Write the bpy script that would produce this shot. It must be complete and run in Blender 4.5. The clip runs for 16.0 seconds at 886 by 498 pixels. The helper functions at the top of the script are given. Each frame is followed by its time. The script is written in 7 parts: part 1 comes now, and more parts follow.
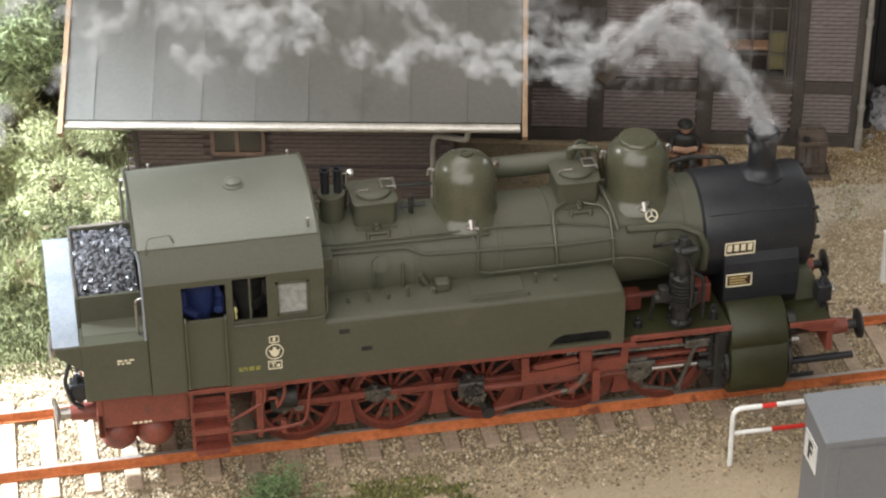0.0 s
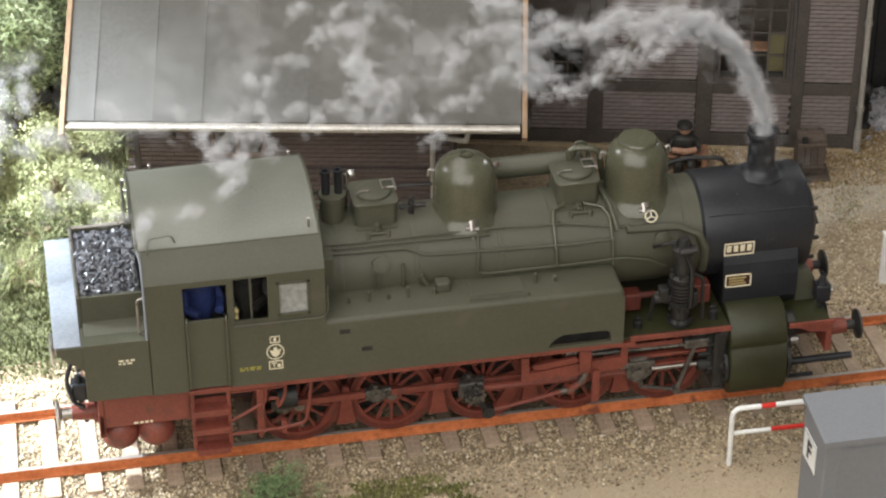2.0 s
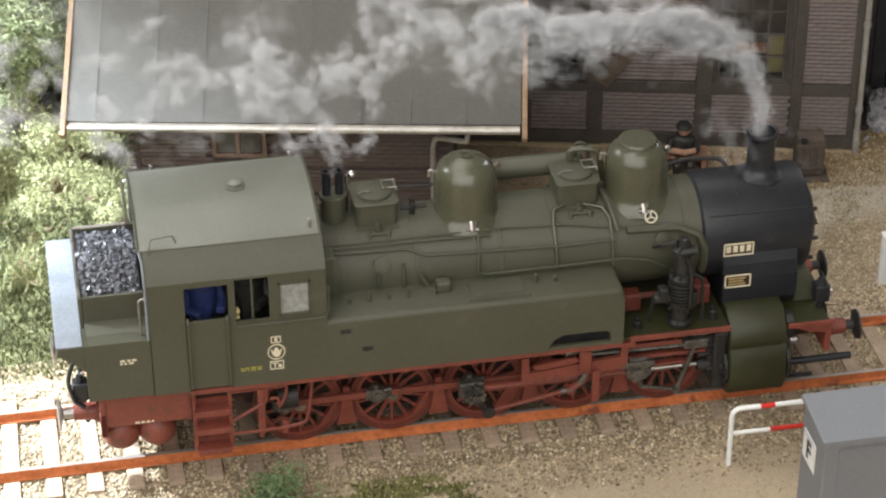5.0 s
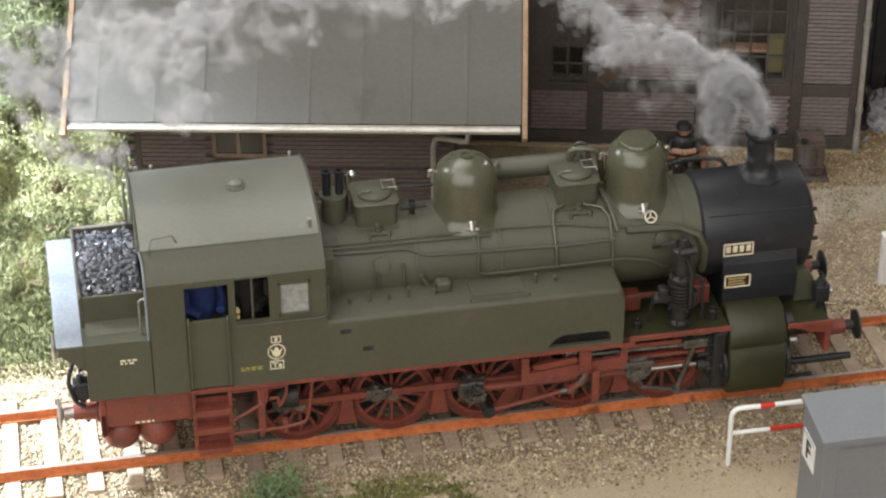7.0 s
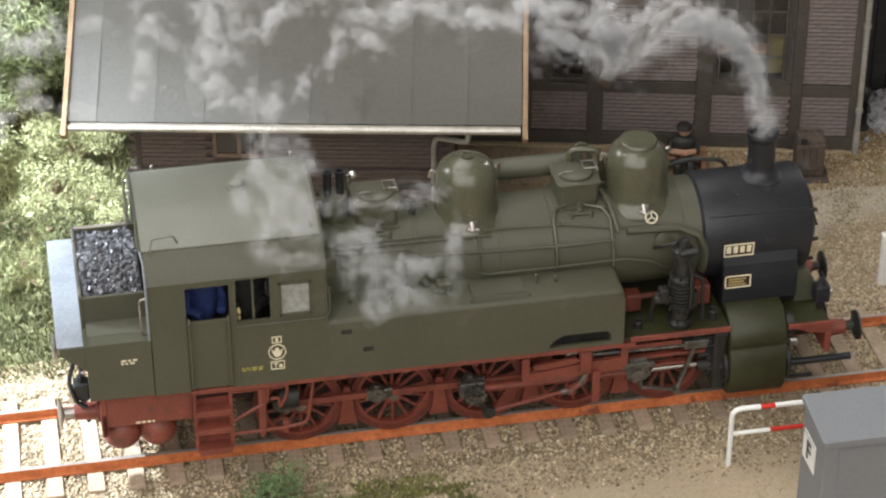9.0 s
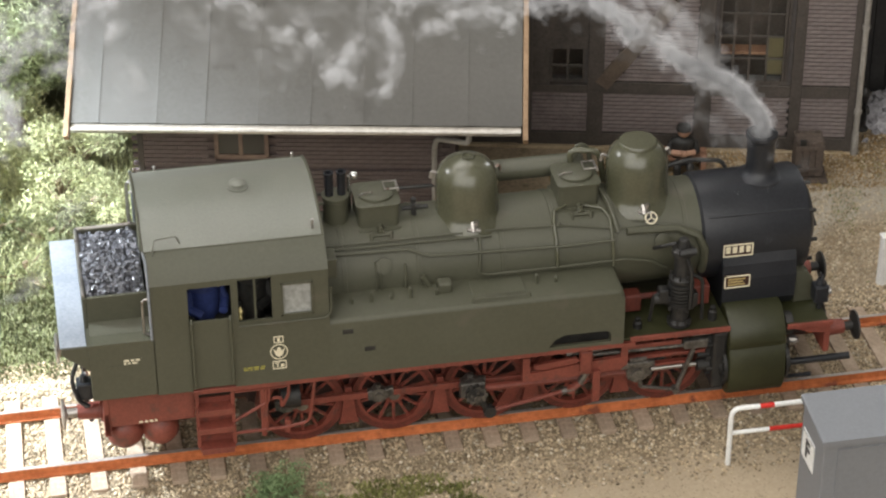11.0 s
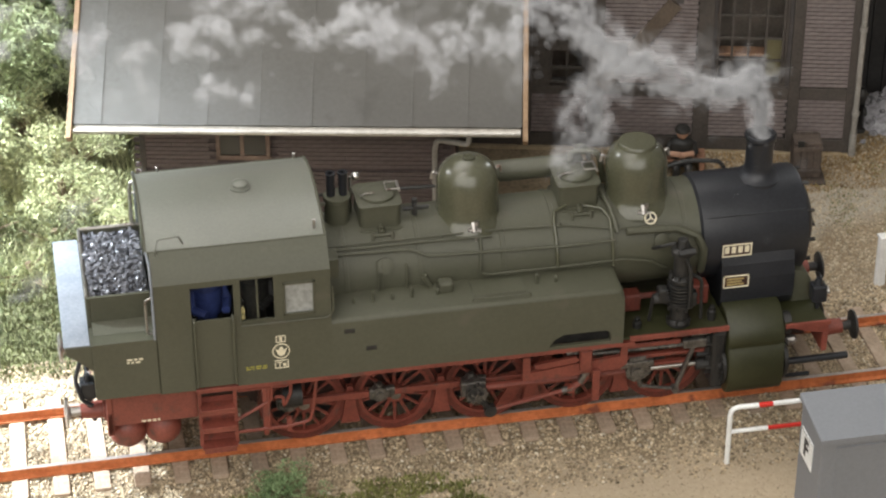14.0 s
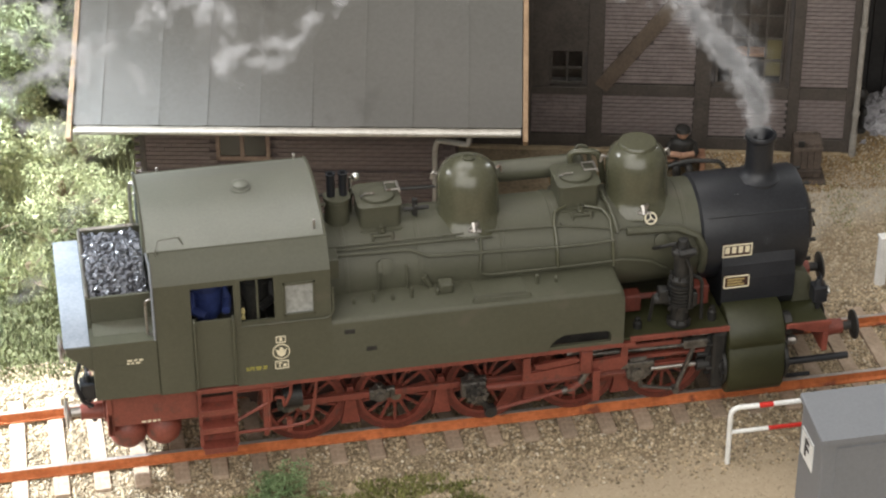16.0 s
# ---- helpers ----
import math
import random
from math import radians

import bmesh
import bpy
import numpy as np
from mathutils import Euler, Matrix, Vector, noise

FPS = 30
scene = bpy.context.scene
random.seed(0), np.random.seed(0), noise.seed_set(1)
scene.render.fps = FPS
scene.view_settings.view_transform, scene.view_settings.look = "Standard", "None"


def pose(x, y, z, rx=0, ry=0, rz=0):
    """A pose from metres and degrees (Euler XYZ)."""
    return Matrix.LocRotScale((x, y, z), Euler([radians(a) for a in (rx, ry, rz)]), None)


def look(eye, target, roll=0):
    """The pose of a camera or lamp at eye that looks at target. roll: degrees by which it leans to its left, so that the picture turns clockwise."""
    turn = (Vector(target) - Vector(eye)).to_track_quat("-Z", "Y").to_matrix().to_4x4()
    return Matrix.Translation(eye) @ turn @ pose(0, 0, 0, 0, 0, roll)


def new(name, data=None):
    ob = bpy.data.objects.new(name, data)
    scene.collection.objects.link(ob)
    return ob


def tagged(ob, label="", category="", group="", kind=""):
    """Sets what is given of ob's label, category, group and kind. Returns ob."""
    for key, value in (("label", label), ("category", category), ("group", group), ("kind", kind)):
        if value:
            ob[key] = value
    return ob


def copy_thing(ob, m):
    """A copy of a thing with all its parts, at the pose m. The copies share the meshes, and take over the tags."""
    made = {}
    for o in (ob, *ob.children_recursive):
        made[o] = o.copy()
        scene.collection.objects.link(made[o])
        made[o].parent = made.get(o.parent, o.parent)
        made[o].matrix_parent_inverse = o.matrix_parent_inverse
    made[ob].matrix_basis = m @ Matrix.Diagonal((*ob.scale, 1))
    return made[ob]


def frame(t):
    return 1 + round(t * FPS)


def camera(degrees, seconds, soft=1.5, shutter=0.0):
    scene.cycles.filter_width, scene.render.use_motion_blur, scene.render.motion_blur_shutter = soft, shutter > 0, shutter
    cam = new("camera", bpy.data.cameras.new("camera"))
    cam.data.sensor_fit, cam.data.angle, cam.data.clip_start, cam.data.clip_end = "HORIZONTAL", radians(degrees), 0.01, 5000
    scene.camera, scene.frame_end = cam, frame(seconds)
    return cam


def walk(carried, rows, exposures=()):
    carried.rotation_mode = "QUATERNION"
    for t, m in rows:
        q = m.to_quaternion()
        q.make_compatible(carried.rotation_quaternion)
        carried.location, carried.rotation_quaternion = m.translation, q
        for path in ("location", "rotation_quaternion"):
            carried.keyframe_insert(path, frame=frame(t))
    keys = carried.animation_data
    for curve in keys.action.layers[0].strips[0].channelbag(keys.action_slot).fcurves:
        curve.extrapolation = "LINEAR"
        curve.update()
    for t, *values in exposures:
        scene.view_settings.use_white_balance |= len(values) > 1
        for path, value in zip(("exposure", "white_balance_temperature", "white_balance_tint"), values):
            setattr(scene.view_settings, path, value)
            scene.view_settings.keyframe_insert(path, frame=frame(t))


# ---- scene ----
# All sizes below are those of the full-size railway in metres; K brings them to the 1:32 model.
K = 1 / 32


def pt(x, y, z):
    return (x * K, y * K, z * K)


cam = camera(20.323, 16.0, soft=2.2)
walk(cam, [
    (0, look(pt(-5.928, -31.287, 23.417), pt(-0.205, 0.037, 2.678), -0.391)),
    (1.5, look(pt(-5.973, -31.364, 23.444), pt(-0.222, -0.030, 2.730), -0.361)),
    (3, look(pt(-5.989, -31.434, 23.473), pt(-0.235, -0.089, 2.775), -0.352)),
    (4.2, look(pt(-6.050, -31.470, 23.496), pt(-0.248, -0.129, 2.806), -0.293)),
    (6.4, look(pt(-6.027, -31.490, 23.517), pt(-0.248, -0.151, 2.818), -0.316)),
    (7.8, look(pt(-6.035, -31.526, 23.538), pt(-0.261, -0.180, 2.847), -0.296)),
    (9.2, look(pt(-6.083, -31.502, 23.542), pt(-0.267, -0.170, 2.843), -0.220)),
    (11.4, look(pt(-6.147, -31.741, 23.650), pt(-0.318, -0.383, 2.992), -0.231)),
    (12.6, look(pt(-6.206, -31.862, 23.709), pt(-0.349, -0.498, 3.069), -0.202)),
    (14.2, look(pt(-6.247, -31.915, 23.711), pt(-0.358, -0.539, 3.098), -0.200)),
    (16, look(pt(-6.238, -31.901, 23.699), pt(-0.358, -0.521, 3.091), -0.245)),
])

# ---- light: a dim exhibition hall, ceiling light above and a spotlight at the tail of the engine ----
world = bpy.data.worlds.new("hall_air")
scene.world = world
world.use_nodes = True
world.node_tree.nodes["Background"].inputs[0].default_value = (0.9, 0.93, 1.0, 1)
world.node_tree.nodes["Background"].inputs[1].default_value = 0.25
scene.view_settings.exposure = 0.0


def lamp(name, kind, eye, target, power, colour, **values):
    data = bpy.data.lights.new(name, kind)
    data.energy, data.color = power, colour
    for k, v in values.items():
        if k == "size":
            data.size = v
        elif k == "size_y":
            data.shape, data.size_y = "RECTANGLE", v
        elif k == "angle":
            data.spot_size = radians(v)
        elif k == "blend":
            data.spot_blend = v
        elif k == "radius":
            data.shadow_soft_size = v
    ob = new(name, data)
    ob.matrix_world = look(pt(*eye), pt(*target))
    return ob


lamp("ceiling_light", "AREA", (-12, 10, 58), (0, 2, 0), 26, (1.0, 0.98, 0.95), size=2.2, size_y=1.2)
lamp("front_light", "AREA", (-20, -46, 40), (-2, 0, 0), 46, (1.0, 0.97, 0.92), size=3.0, size_y=1.8)
lamp("hall_lamp", "AREA", (-45, 21, 36), (0, 0, 3), 8.0, (0.95, 0.97, 1.0), size=0.28, size_y=0.20)
lamp("hall_lamp", "AREA", (43, 34, 27), (2, 0, 3), 2.6, (0.95, 0.97, 1.0), size=0.18, size_y=0.12)
lamp("spotlight", "SPOT", (-24, 5, 20), (-9.8, 3.6, 0), 240, (0.79, 0.90, 1.0), angle=37, blend=1.0, radius=0.03)

# ---- building helpers ----


def part(name, bm, material, parent=None, label="", smooth=False, at=None):
    """A bmesh in full-size metres becomes one mesh object, at model scale."""
    bmesh.ops.scale(bm, vec=(K, K, K), verts=bm.verts)
    me = bpy.data.meshes.new(name)
    bmesh.ops.recalc_face_normals(bm, faces=bm.faces)
    bm.to_mesh(me)
    bm.free()
    me.materials.append(material)
    if smooth:
        for poly in me.polygons:
            poly.use_smooth = True
        me.set_sharp_from_angle(angle=radians(40))
    ob = new(name, me)
    if parent is not None:
        ob.parent = parent
    if at is not None:
        ob.location = pt(*at)
    if label:
        ob["label"] = label
    return ob


def thing(name, at, label, category, group="", kind="", turn=0):
    ob = new(name)
    ob.empty_display_size = 0.01
    ob.location = pt(*at)
    ob.rotation_euler = (0, 0, radians(turn))
    return tagged(ob, label, category, group, kind)


def box(bm, x0, x1, y0, y1, z0, z1, bevel=0.0, turn=None):
    made = bmesh.ops.create_cube(bm, size=1)["verts"]
    m = Matrix.Translation(((x0 + x1) / 2, (y0 + y1) / 2, (z0 + z1) / 2)) @ Matrix.Diagonal((abs(x1 - x0), abs(y1 - y0), abs(z1 - z0), 1))
    if turn is not None:
        m = turn @ m
    bmesh.ops.transform(bm, matrix=m, verts=made)
    if bevel:
        edges = list({e for v in made for e in v.link_edges})
        bmesh.ops.bevel(bm, geom=edges, offset=bevel, segments=2, affect="EDGES", profile=0.5)
    return bm


def rod(bm, a, b, r, r2=None, n=12):
    a, b = Vector(a), Vector(b)
    d = b - a
    m = Matrix.Translation((a + b) / 2) @ d.to_track_quat("Z", "Y").to_matrix().to_4x4()
    bmesh.ops.create_cone(bm, cap_ends=True, segments=n, radius1=r, radius2=r if r2 is None else r2, depth=d.length, matrix=m)
    return bm


def lathe(bm, profile, n=32, m=None):
    """Turns (radius, height) pairs round the z axis."""
    rings = []
    m = m or Matrix()
    for r, z in profile:
        if r < 1e-5:
            rings.append([bm.verts.new(m @ Vector((0, 0, z)))])
        else:
            rings.append([bm.verts.new(m @ Vector((r * math.cos(2 * math.pi * i / n), r * math.sin(2 * math.pi * i / n), z))) for i in range(n)])
    for a, b in zip(rings, rings[1:]):
        for i in range(n):
            j = (i + 1) % n
            if len(a) == 1 and len(b) == 1:
                continue
            if len(a) == 1:
                bm.faces.new((a[0], b[j], b[i]))
            elif len(b) == 1:
                bm.faces.new((a[i], a[j], b[0]))
            else:
                bm.faces.new((a[i], a[j], b[j], b[i]))
    return bm


def prism(bm, outline, a, b, axis="y", bevel=0.0):
    """Extrudes an outline, (x, z) along y, (y, z) along x or (x, y) along z, from a to b."""
    def place(u, v, w):
        return {"y": (u, w, v), "x": (w, u, v), "z": (u, v, w)}[axis]
    one = [bm.verts.new(place(u, v, a)) for u, v in outline]
    two = [bm.verts.new(place(u, v, b)) for u, v in outline]
    n = len(outline)
    faces = [bm.faces.new(one), bm.faces.new(two[::-1])]
    faces += [bm.faces.new((one[i], one[(i + 1) % n], two[(i + 1) % n], two[i])) for i in range(n)]
    if bevel:
        edges = list({e for f in faces[:2] for e in f.edges})
        bmesh.ops.bevel(bm, geom=edges, offset=bevel, segments=2, affect="EDGES", profile=0.5)
    return bm


def tube(bm, points, r, n=8, bend=0.0):
    """A round pipe along a line of points; bend rounds its corners."""
    pts = [Vector(p) for p in points]
    if bend:
        out = [pts[0]]
        for a, b, c in zip(pts, pts[1:], pts[2:]):
            d1, d2 = (a - b), (c - b)
            s = min(bend, d1.length * 0.45, d2.length * 0.45)
            p, q = b + d1.normalized() * s, b + d2.normalized() * s
            for k in range(5):
                u = k / 4
                out.append(p * (1 - u) ** 2 + b * 2 * u * (1 - u) + q * u * u)
        pts = out + [pts[-1]]
    rings, up = [], None
    for i, p in enumerate(pts):
        d = (pts[min(i + 1, len(pts) - 1)] - pts[max(i - 1, 0)]).normalized()
        if up is None:
            up = d.orthogonal().normalized()
        up = (up - d * up.dot(d)).normalized()
        side = d.cross(up)
        rings.append([bm.verts.new(p + (up * math.cos(2 * math.pi * k / n) + side * math.sin(2 * math.pi * k / n)) * r) for k in range(n)])
    for a, b in zip(rings, rings[1:]):
        for k in range(n):
            bm.faces.new((a[k], a[(k + 1) % n], b[(k + 1) % n], b[k]))
    bm.faces.new(rings[0])
    bm.faces.new(rings[-1][::-1])
    return bm


def B():
    return bmesh.new()


# ---- materials ----


def surface(name, dark, light, grain=3.0, rough=0.5, metal=0.0, bump=0.1, fine=40.0, spots=None, spot_at=0.62, spread=0.12, random_tint=0.0, blotch=0.5):
    """Two colours mixed by a broad and a fine noise (cycles per full-size metre), with relief and uneven gloss; spots: stains of a third colour."""
    m = bpy.data.materials.new(name)
    m.use_nodes = True
    nt = m.node_tree
    N, L = nt.nodes, nt.links
    bsdf = N["Principled BSDF"]
    where = N.new("ShaderNodeTexCoord")

    def noise_at(scale, detail):
        n = N.new("ShaderNodeTexNoise")
        n.inputs["Scale"].default_value = scale * 32
        n.inputs["Detail"].default_value = detail
        L.new(where.outputs["Object"], n.inputs["Vector"])
        return n.outputs["Fac"]
    broad, small = noise_at(grain, 4), noise_at(fine, 3)
    both = N.new("ShaderNodeMix")
    both.inputs[0].default_value = blotch
    L.new(small, both.inputs[2])
    L.new(broad, both.inputs[3])
    ramp = N.new("ShaderNodeMapRange")
    ramp.inputs[1].default_value, ramp.inputs[2].default_value = 0.5 - spread, 0.5 + spread
    L.new(both.outputs[0], ramp.inputs[0])
    colour = N.new("ShaderNodeMix")
    colour.data_type = "RGBA"
    colour.inputs[6].default_value, colour.inputs[7].default_value = (*dark, 1), (*light, 1)
    L.new(ramp.outputs[0], colour.inputs[0])
    out = colour.outputs[2]
    if spots:
        sp = N.new("ShaderNodeMapRange")
        sp.inputs[1].default_value, sp.inputs[2].default_value = spot_at, spot_at + 0.1
        L.new(noise_at(grain * 1.7 + 0.13, 6), sp.inputs[0])
        mix = N.new("ShaderNodeMix")
        mix.data_type = "RGBA"
        mix.inputs[7].default_value = (*spots, 1)
        L.new(sp.outputs[0], mix.inputs[0])
        L.new(out, mix.inputs[6])
        out = mix.outputs[2]
    if random_tint:
        info = N.new("ShaderNodeObjectInfo")
        geo = N.new("ShaderNodeNewGeometry")
        add = N.new("ShaderNodeMath")
        L.new(info.outputs["Random"], add.inputs[0])
        L.new(geo.outputs["Random Per Island"], add.inputs[1])
        frac = N.new("ShaderNodeMath")
        frac.operation = "FRACT"
        L.new(add.outputs[0], frac.inputs[0])
        val = N.new("ShaderNodeMapRange")
        val.inputs[3].default_value, val.inputs[4].default_value = 1 - random_tint, 1 + random_tint
        L.new(frac.outputs[0], val.inputs[0])
        hsv = N.new("ShaderNodeHueSaturation")
        L.new(val.outputs[0], hsv.inputs["Value"])
        L.new(out, hsv.inputs["Color"])
        out = hsv.outputs[0]
    L.new(out, bsdf.inputs["Base Color"])
    gloss = N.new("ShaderNodeMapRange")
    gloss.inputs[3].default_value, gloss.inputs[4].default_value = max(0.03, rough - 0.1), min(1, rough + 0.1)
    L.new(broad, gloss.inputs[0])
    L.new(gloss.outputs[0], bsdf.inputs["Roughness"])
    bsdf.inputs["Metallic"].default_value = metal
    if bump:
        b = N.new("ShaderNodeBump")
        b.inputs["Strength"].default_value = bump
        b.inputs["Distance"].default_value = 0.02 * K
        L.new(small, b.inputs["Height"])
        L.new(b.outputs[0], bsdf.inputs["Normal"])
    return m


def plain(name, colour, rough=0.5, metal=0.0):
    return surface(name, tuple(c * 0.85 for c in colour), tuple(min(1, c * 1.1) for c in colour), 2.0, rough, metal, 0.03, 30)


GREEN = surface("olive_paint", (0.058, 0.058, 0.037), (0.078, 0.077, 0.051), 0.9, 0.52, 0, 0.04, 22, spots=(0.085, 0.078, 0.055), spot_at=0.66, spread=0.2)
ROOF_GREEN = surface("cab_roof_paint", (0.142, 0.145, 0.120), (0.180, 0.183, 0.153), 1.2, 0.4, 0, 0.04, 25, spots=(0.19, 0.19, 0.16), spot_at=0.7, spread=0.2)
BLACK = surface("black_paint", (0.010, 0.011, 0.014), (0.020, 0.021, 0.025), 1.5, 0.42, 0, 0.05, 25)
SOOT = surface("sooty_iron", (0.012, 0.012, 0.012), (0.035, 0.033, 0.03), 4, 0.5, 0.2, 0.2, 30)
RED = surface("chassis_red", (0.14, 0.033, 0.022), (0.22, 0.055, 0.036), 2.5, 0.5, 0, 0.1, 25, spots=(0.10, 0.04, 0.03), spot_at=0.6)
STEEL = surface("rod_steel", (0.30, 0.28, 0.26), (0.48, 0.45, 0.42), 4, 0.35, 0.9, 0.08, 40, spots=(0.12, 0.07, 0.05), spot_at=0.6)
BRASS = plain("brass", (0.62, 0.48, 0.22), 0.35, 0.6)
CREAM = plain("cream_lettering", (0.75, 0.68, 0.5), 0.5)
YELLOW = plain("yellow_lettering", (0.34, 0.31, 0.06), 0.5)
WHITE = plain("white_paint", (0.8, 0.8, 0.78), 0.45)
SIGNAL_RED = plain("signal_red_paint", (0.6, 0.03, 0.02), 0.4)
# Coal black raised to grey for the strong spotlight on the heap.
COAL = surface("coal", (0.050, 0.050, 0.056), (0.12, 0.12, 0.132), 6, 0.24, 0, 0.3, 30, random_tint=0.4)
RUST = surface("rusty_rail", (0.38, 0.11, 0.033), (0.58, 0.185, 0.065), 1.5, 0.75, 0, 0.3, 12, spots=(0.2, 0.06, 0.03), spot_at=0.6)
RAILTOP = surface("worn_rail_head", (0.40, 0.36, 0.32), (0.6, 0.56, 0.52), 2, 0.4, 0.6, 0.1, 20)
SLEEPER = surface("weathered_sleeper", (0.30, 0.225, 0.16), (0.46, 0.355, 0.265), 2.0, 0.85, 0, 0.5, 20, random_tint=0.15)
BALLAST = surface("ballast_stone", (0.19, 0.138, 0.082), (0.52, 0.42, 0.285), 5, 0.9, 0, 0.4, 30, random_tint=0.55, spread=0.18)
PEBBLE = surface("pale_pebble", (0.42, 0.36, 0.27), (0.62, 0.55, 0.43), 5, 0.85, 0, 0.3, 30, random_tint=0.3)
GRIT = surface("pale_sand_grit", (0.27, 0.21, 0.14), (0.44, 0.36, 0.26), 5, 0.9, 0, 0.4, 30, random_tint=0.35)
GREEN_SHINE = surface("glossy_olive_paint", (0.066, 0.066, 0.040), (0.088, 0.086, 0.054), 1.2, 0.24, 0, 0.03, 22)
GREEN_SHINE.node_tree.nodes["Principled BSDF"].inputs["Coat Weight"].default_value = 0.4
GREEN_SHINE.node_tree.nodes["Principled BSDF"].inputs["Coat Roughness"].default_value = 0.26
# Frame red taken almost to black for the shade behind the wheels.
DARKFRAME = surface("shade_dark_frame_paint", (0.018, 0.010, 0.009), (0.05, 0.02, 0.016), 3, 0.6, 0, 0.1, 25)
SOOTRED = surface("grimy_red_paint", (0.07, 0.018, 0.012), (0.16, 0.035, 0.022), 3, 0.55, 0, 0.1, 25)
RUSTBLACK = surface("plate_ground_paint", (0.03, 0.012, 0.008), (0.05, 0.02, 0.012), 5, 0.5, 0, 0.05, 30)
GREASY = surface("oily_dark_steel", (0.06, 0.055, 0.05), (0.20, 0.185, 0.165), 6, 0.35, 0.6, 0.2, 30)
CHROME = plain("polished_steel", (0.7, 0.69, 0.67), 0.18, 1.0)
MILKY = surface("dusty_pane", (0.20, 0.205, 0.19), (0.33, 0.335, 0.32), 3, 0.3, 0, 0.05, 12)
# Dark olive of its own, deepened further for the shadow low on the cylinders.
DARKOLIVE = surface("shade_deepened_olive_paint", (0.021, 0.022, 0.007), (0.031, 0.032, 0.011), 1.2, 0.50, 0, 0.03, 22)
# Engine paint paled to carry the strong light on the rear deck and edge.
LIT_REAR = surface("lit_rear_paint", (0.17, 0.185, 0.21), (0.25, 0.265, 0.29), 1.5, 0.4, 0, 0.05, 25)
BLUE = surface("blue_cloth_paint", (0.016, 0.028, 0.11), (0.03, 0.05, 0.18), 3, 0.7, 0, 0.1, 20)


def clear_glass():
    m = bpy.data.materials.new("window_glass")
    m.use_nodes = True
    b = m.node_tree.nodes["Principled BSDF"]
    b.inputs["Base Color"].default_value = (0.9, 0.95, 0.95, 1)
    b.inputs["Roughness"].default_value = 0.03
    b.inputs["Transmission Weight"].default_value = 1.0
    b.inputs["IOR"].default_value = 1.1
    return m


GLASS = clear_glass()
SKIN = plain("flesh_coloured_paint", (0.42, 0.24, 0.16), 0.6)
ROOFING = surface("grey_roofing_felt", (0.090, 0.086, 0.077), (0.119, 0.113, 0.103), 0.7, 0.8, 0, 0.15, 14, spots=(0.085, 0.08, 0.072), spot_at=0.62, spread=0.2)
BARGE = surface("raw_pine_board", (0.23, 0.145, 0.08), (0.35, 0.23, 0.135), 3, 0.7, 0, 0.2, 25)
ZINC = surface("zinc_gutter", (0.42, 0.39, 0.35), (0.58, 0.55, 0.50), 2, 0.42, 0.5, 0.06, 15)
GREYPIPE = surface("grey_painted_pipe", (0.24, 0.225, 0.20), (0.34, 0.32, 0.29), 3, 0.5, 0.1, 0.05, 20)
BEAM = surface("dark_timber", (0.045, 0.038, 0.032), (0.08, 0.066, 0.056), 2.5, 0.75, 0, 0.4, 18)
BRICK = surface("brown_grey_brick", (0.145, 0.118, 0.111), (0.21, 0.176, 0.168), 3, 0.85, 0, 0.3, 20, random_tint=0.08)
# Dark red brick greyed to hold the haze in front of the shed wall.
REDBRICK = surface("hazed_red_brick", (0.090, 0.068, 0.062), (0.125, 0.097, 0.090), 3, 0.85, 0, 0.3, 20, random_tint=0.08)
MORTAR = surface("sooty_mortar", (0.065, 0.057, 0.054), (0.095, 0.084, 0.079), 4, 0.9, 0, 0.3, 20)
PLINTH = surface("tan_plinth", (0.26, 0.20, 0.12), (0.38, 0.30, 0.19), 3, 0.9, 0, 0.3, 15)
BENCHWOOD = surface("reddish_wood", (0.20, 0.10, 0.06), (0.32, 0.17, 0.10), 4, 0.7, 0, 0.3, 25)
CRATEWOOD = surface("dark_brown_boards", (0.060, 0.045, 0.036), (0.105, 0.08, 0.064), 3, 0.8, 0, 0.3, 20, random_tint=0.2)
BOOTH = surface("grey_sheet_metal_paint", (0.165, 0.172, 0.187), (0.21, 0.218, 0.235), 0.8, 0.5, 0, 0.04, 20, spread=0.25)
ROCK = surface("grey_rubble", (0.16, 0.155, 0.16), (0.36, 0.35, 0.37), 4, 0.85, 0, 0.5, 15, random_tint=0.3)
NEEDLES = surface("pale_green_needles", (0.31, 0.38, 0.19), (0.56, 0.62, 0.38), 0.8, 0.75, 0, 0, 8, random_tint=0.4)
TWIG = surface("brown_twig", (0.10, 0.07, 0.04), (0.2, 0.14, 0.08), 3, 0.85, 0, 0.2, 20)
STRAW = surface("straw_green_grass", (0.29, 0.31, 0.14), (0.54, 0.53, 0.30), 0.5, 0.85, 0, 0, 5, random_tint=0.4)
MOSS = surface("olive_moss", (0.070, 0.078, 0.030), (0.15, 0.158, 0.066), 0.7, 0.9, 0, 0, 6, random_tint=0.45)
VERGE = surface("yellow_green_moss", (0.13, 0.14, 0.04), (0.27, 0.27, 0.09), 0.7, 0.9, 0, 0, 6, random_tint=0.4)
FRESH = surface("fresh_green_leaf", (0.12, 0.19, 0.08), (0.28, 0.38, 0.18), 2, 0.7, 0, 0, 9, random_tint=0.4)
RUSTGRASS = surface("dry_brown_grass", (0.20, 0.125, 0.05), (0.36, 0.24, 0.11), 0.8, 0.9, 0, 0, 8, random_tint=0.4)
HALLWALL = plain("hall_wall_paint", (0.75, 0.74, 0.72), 0.9)
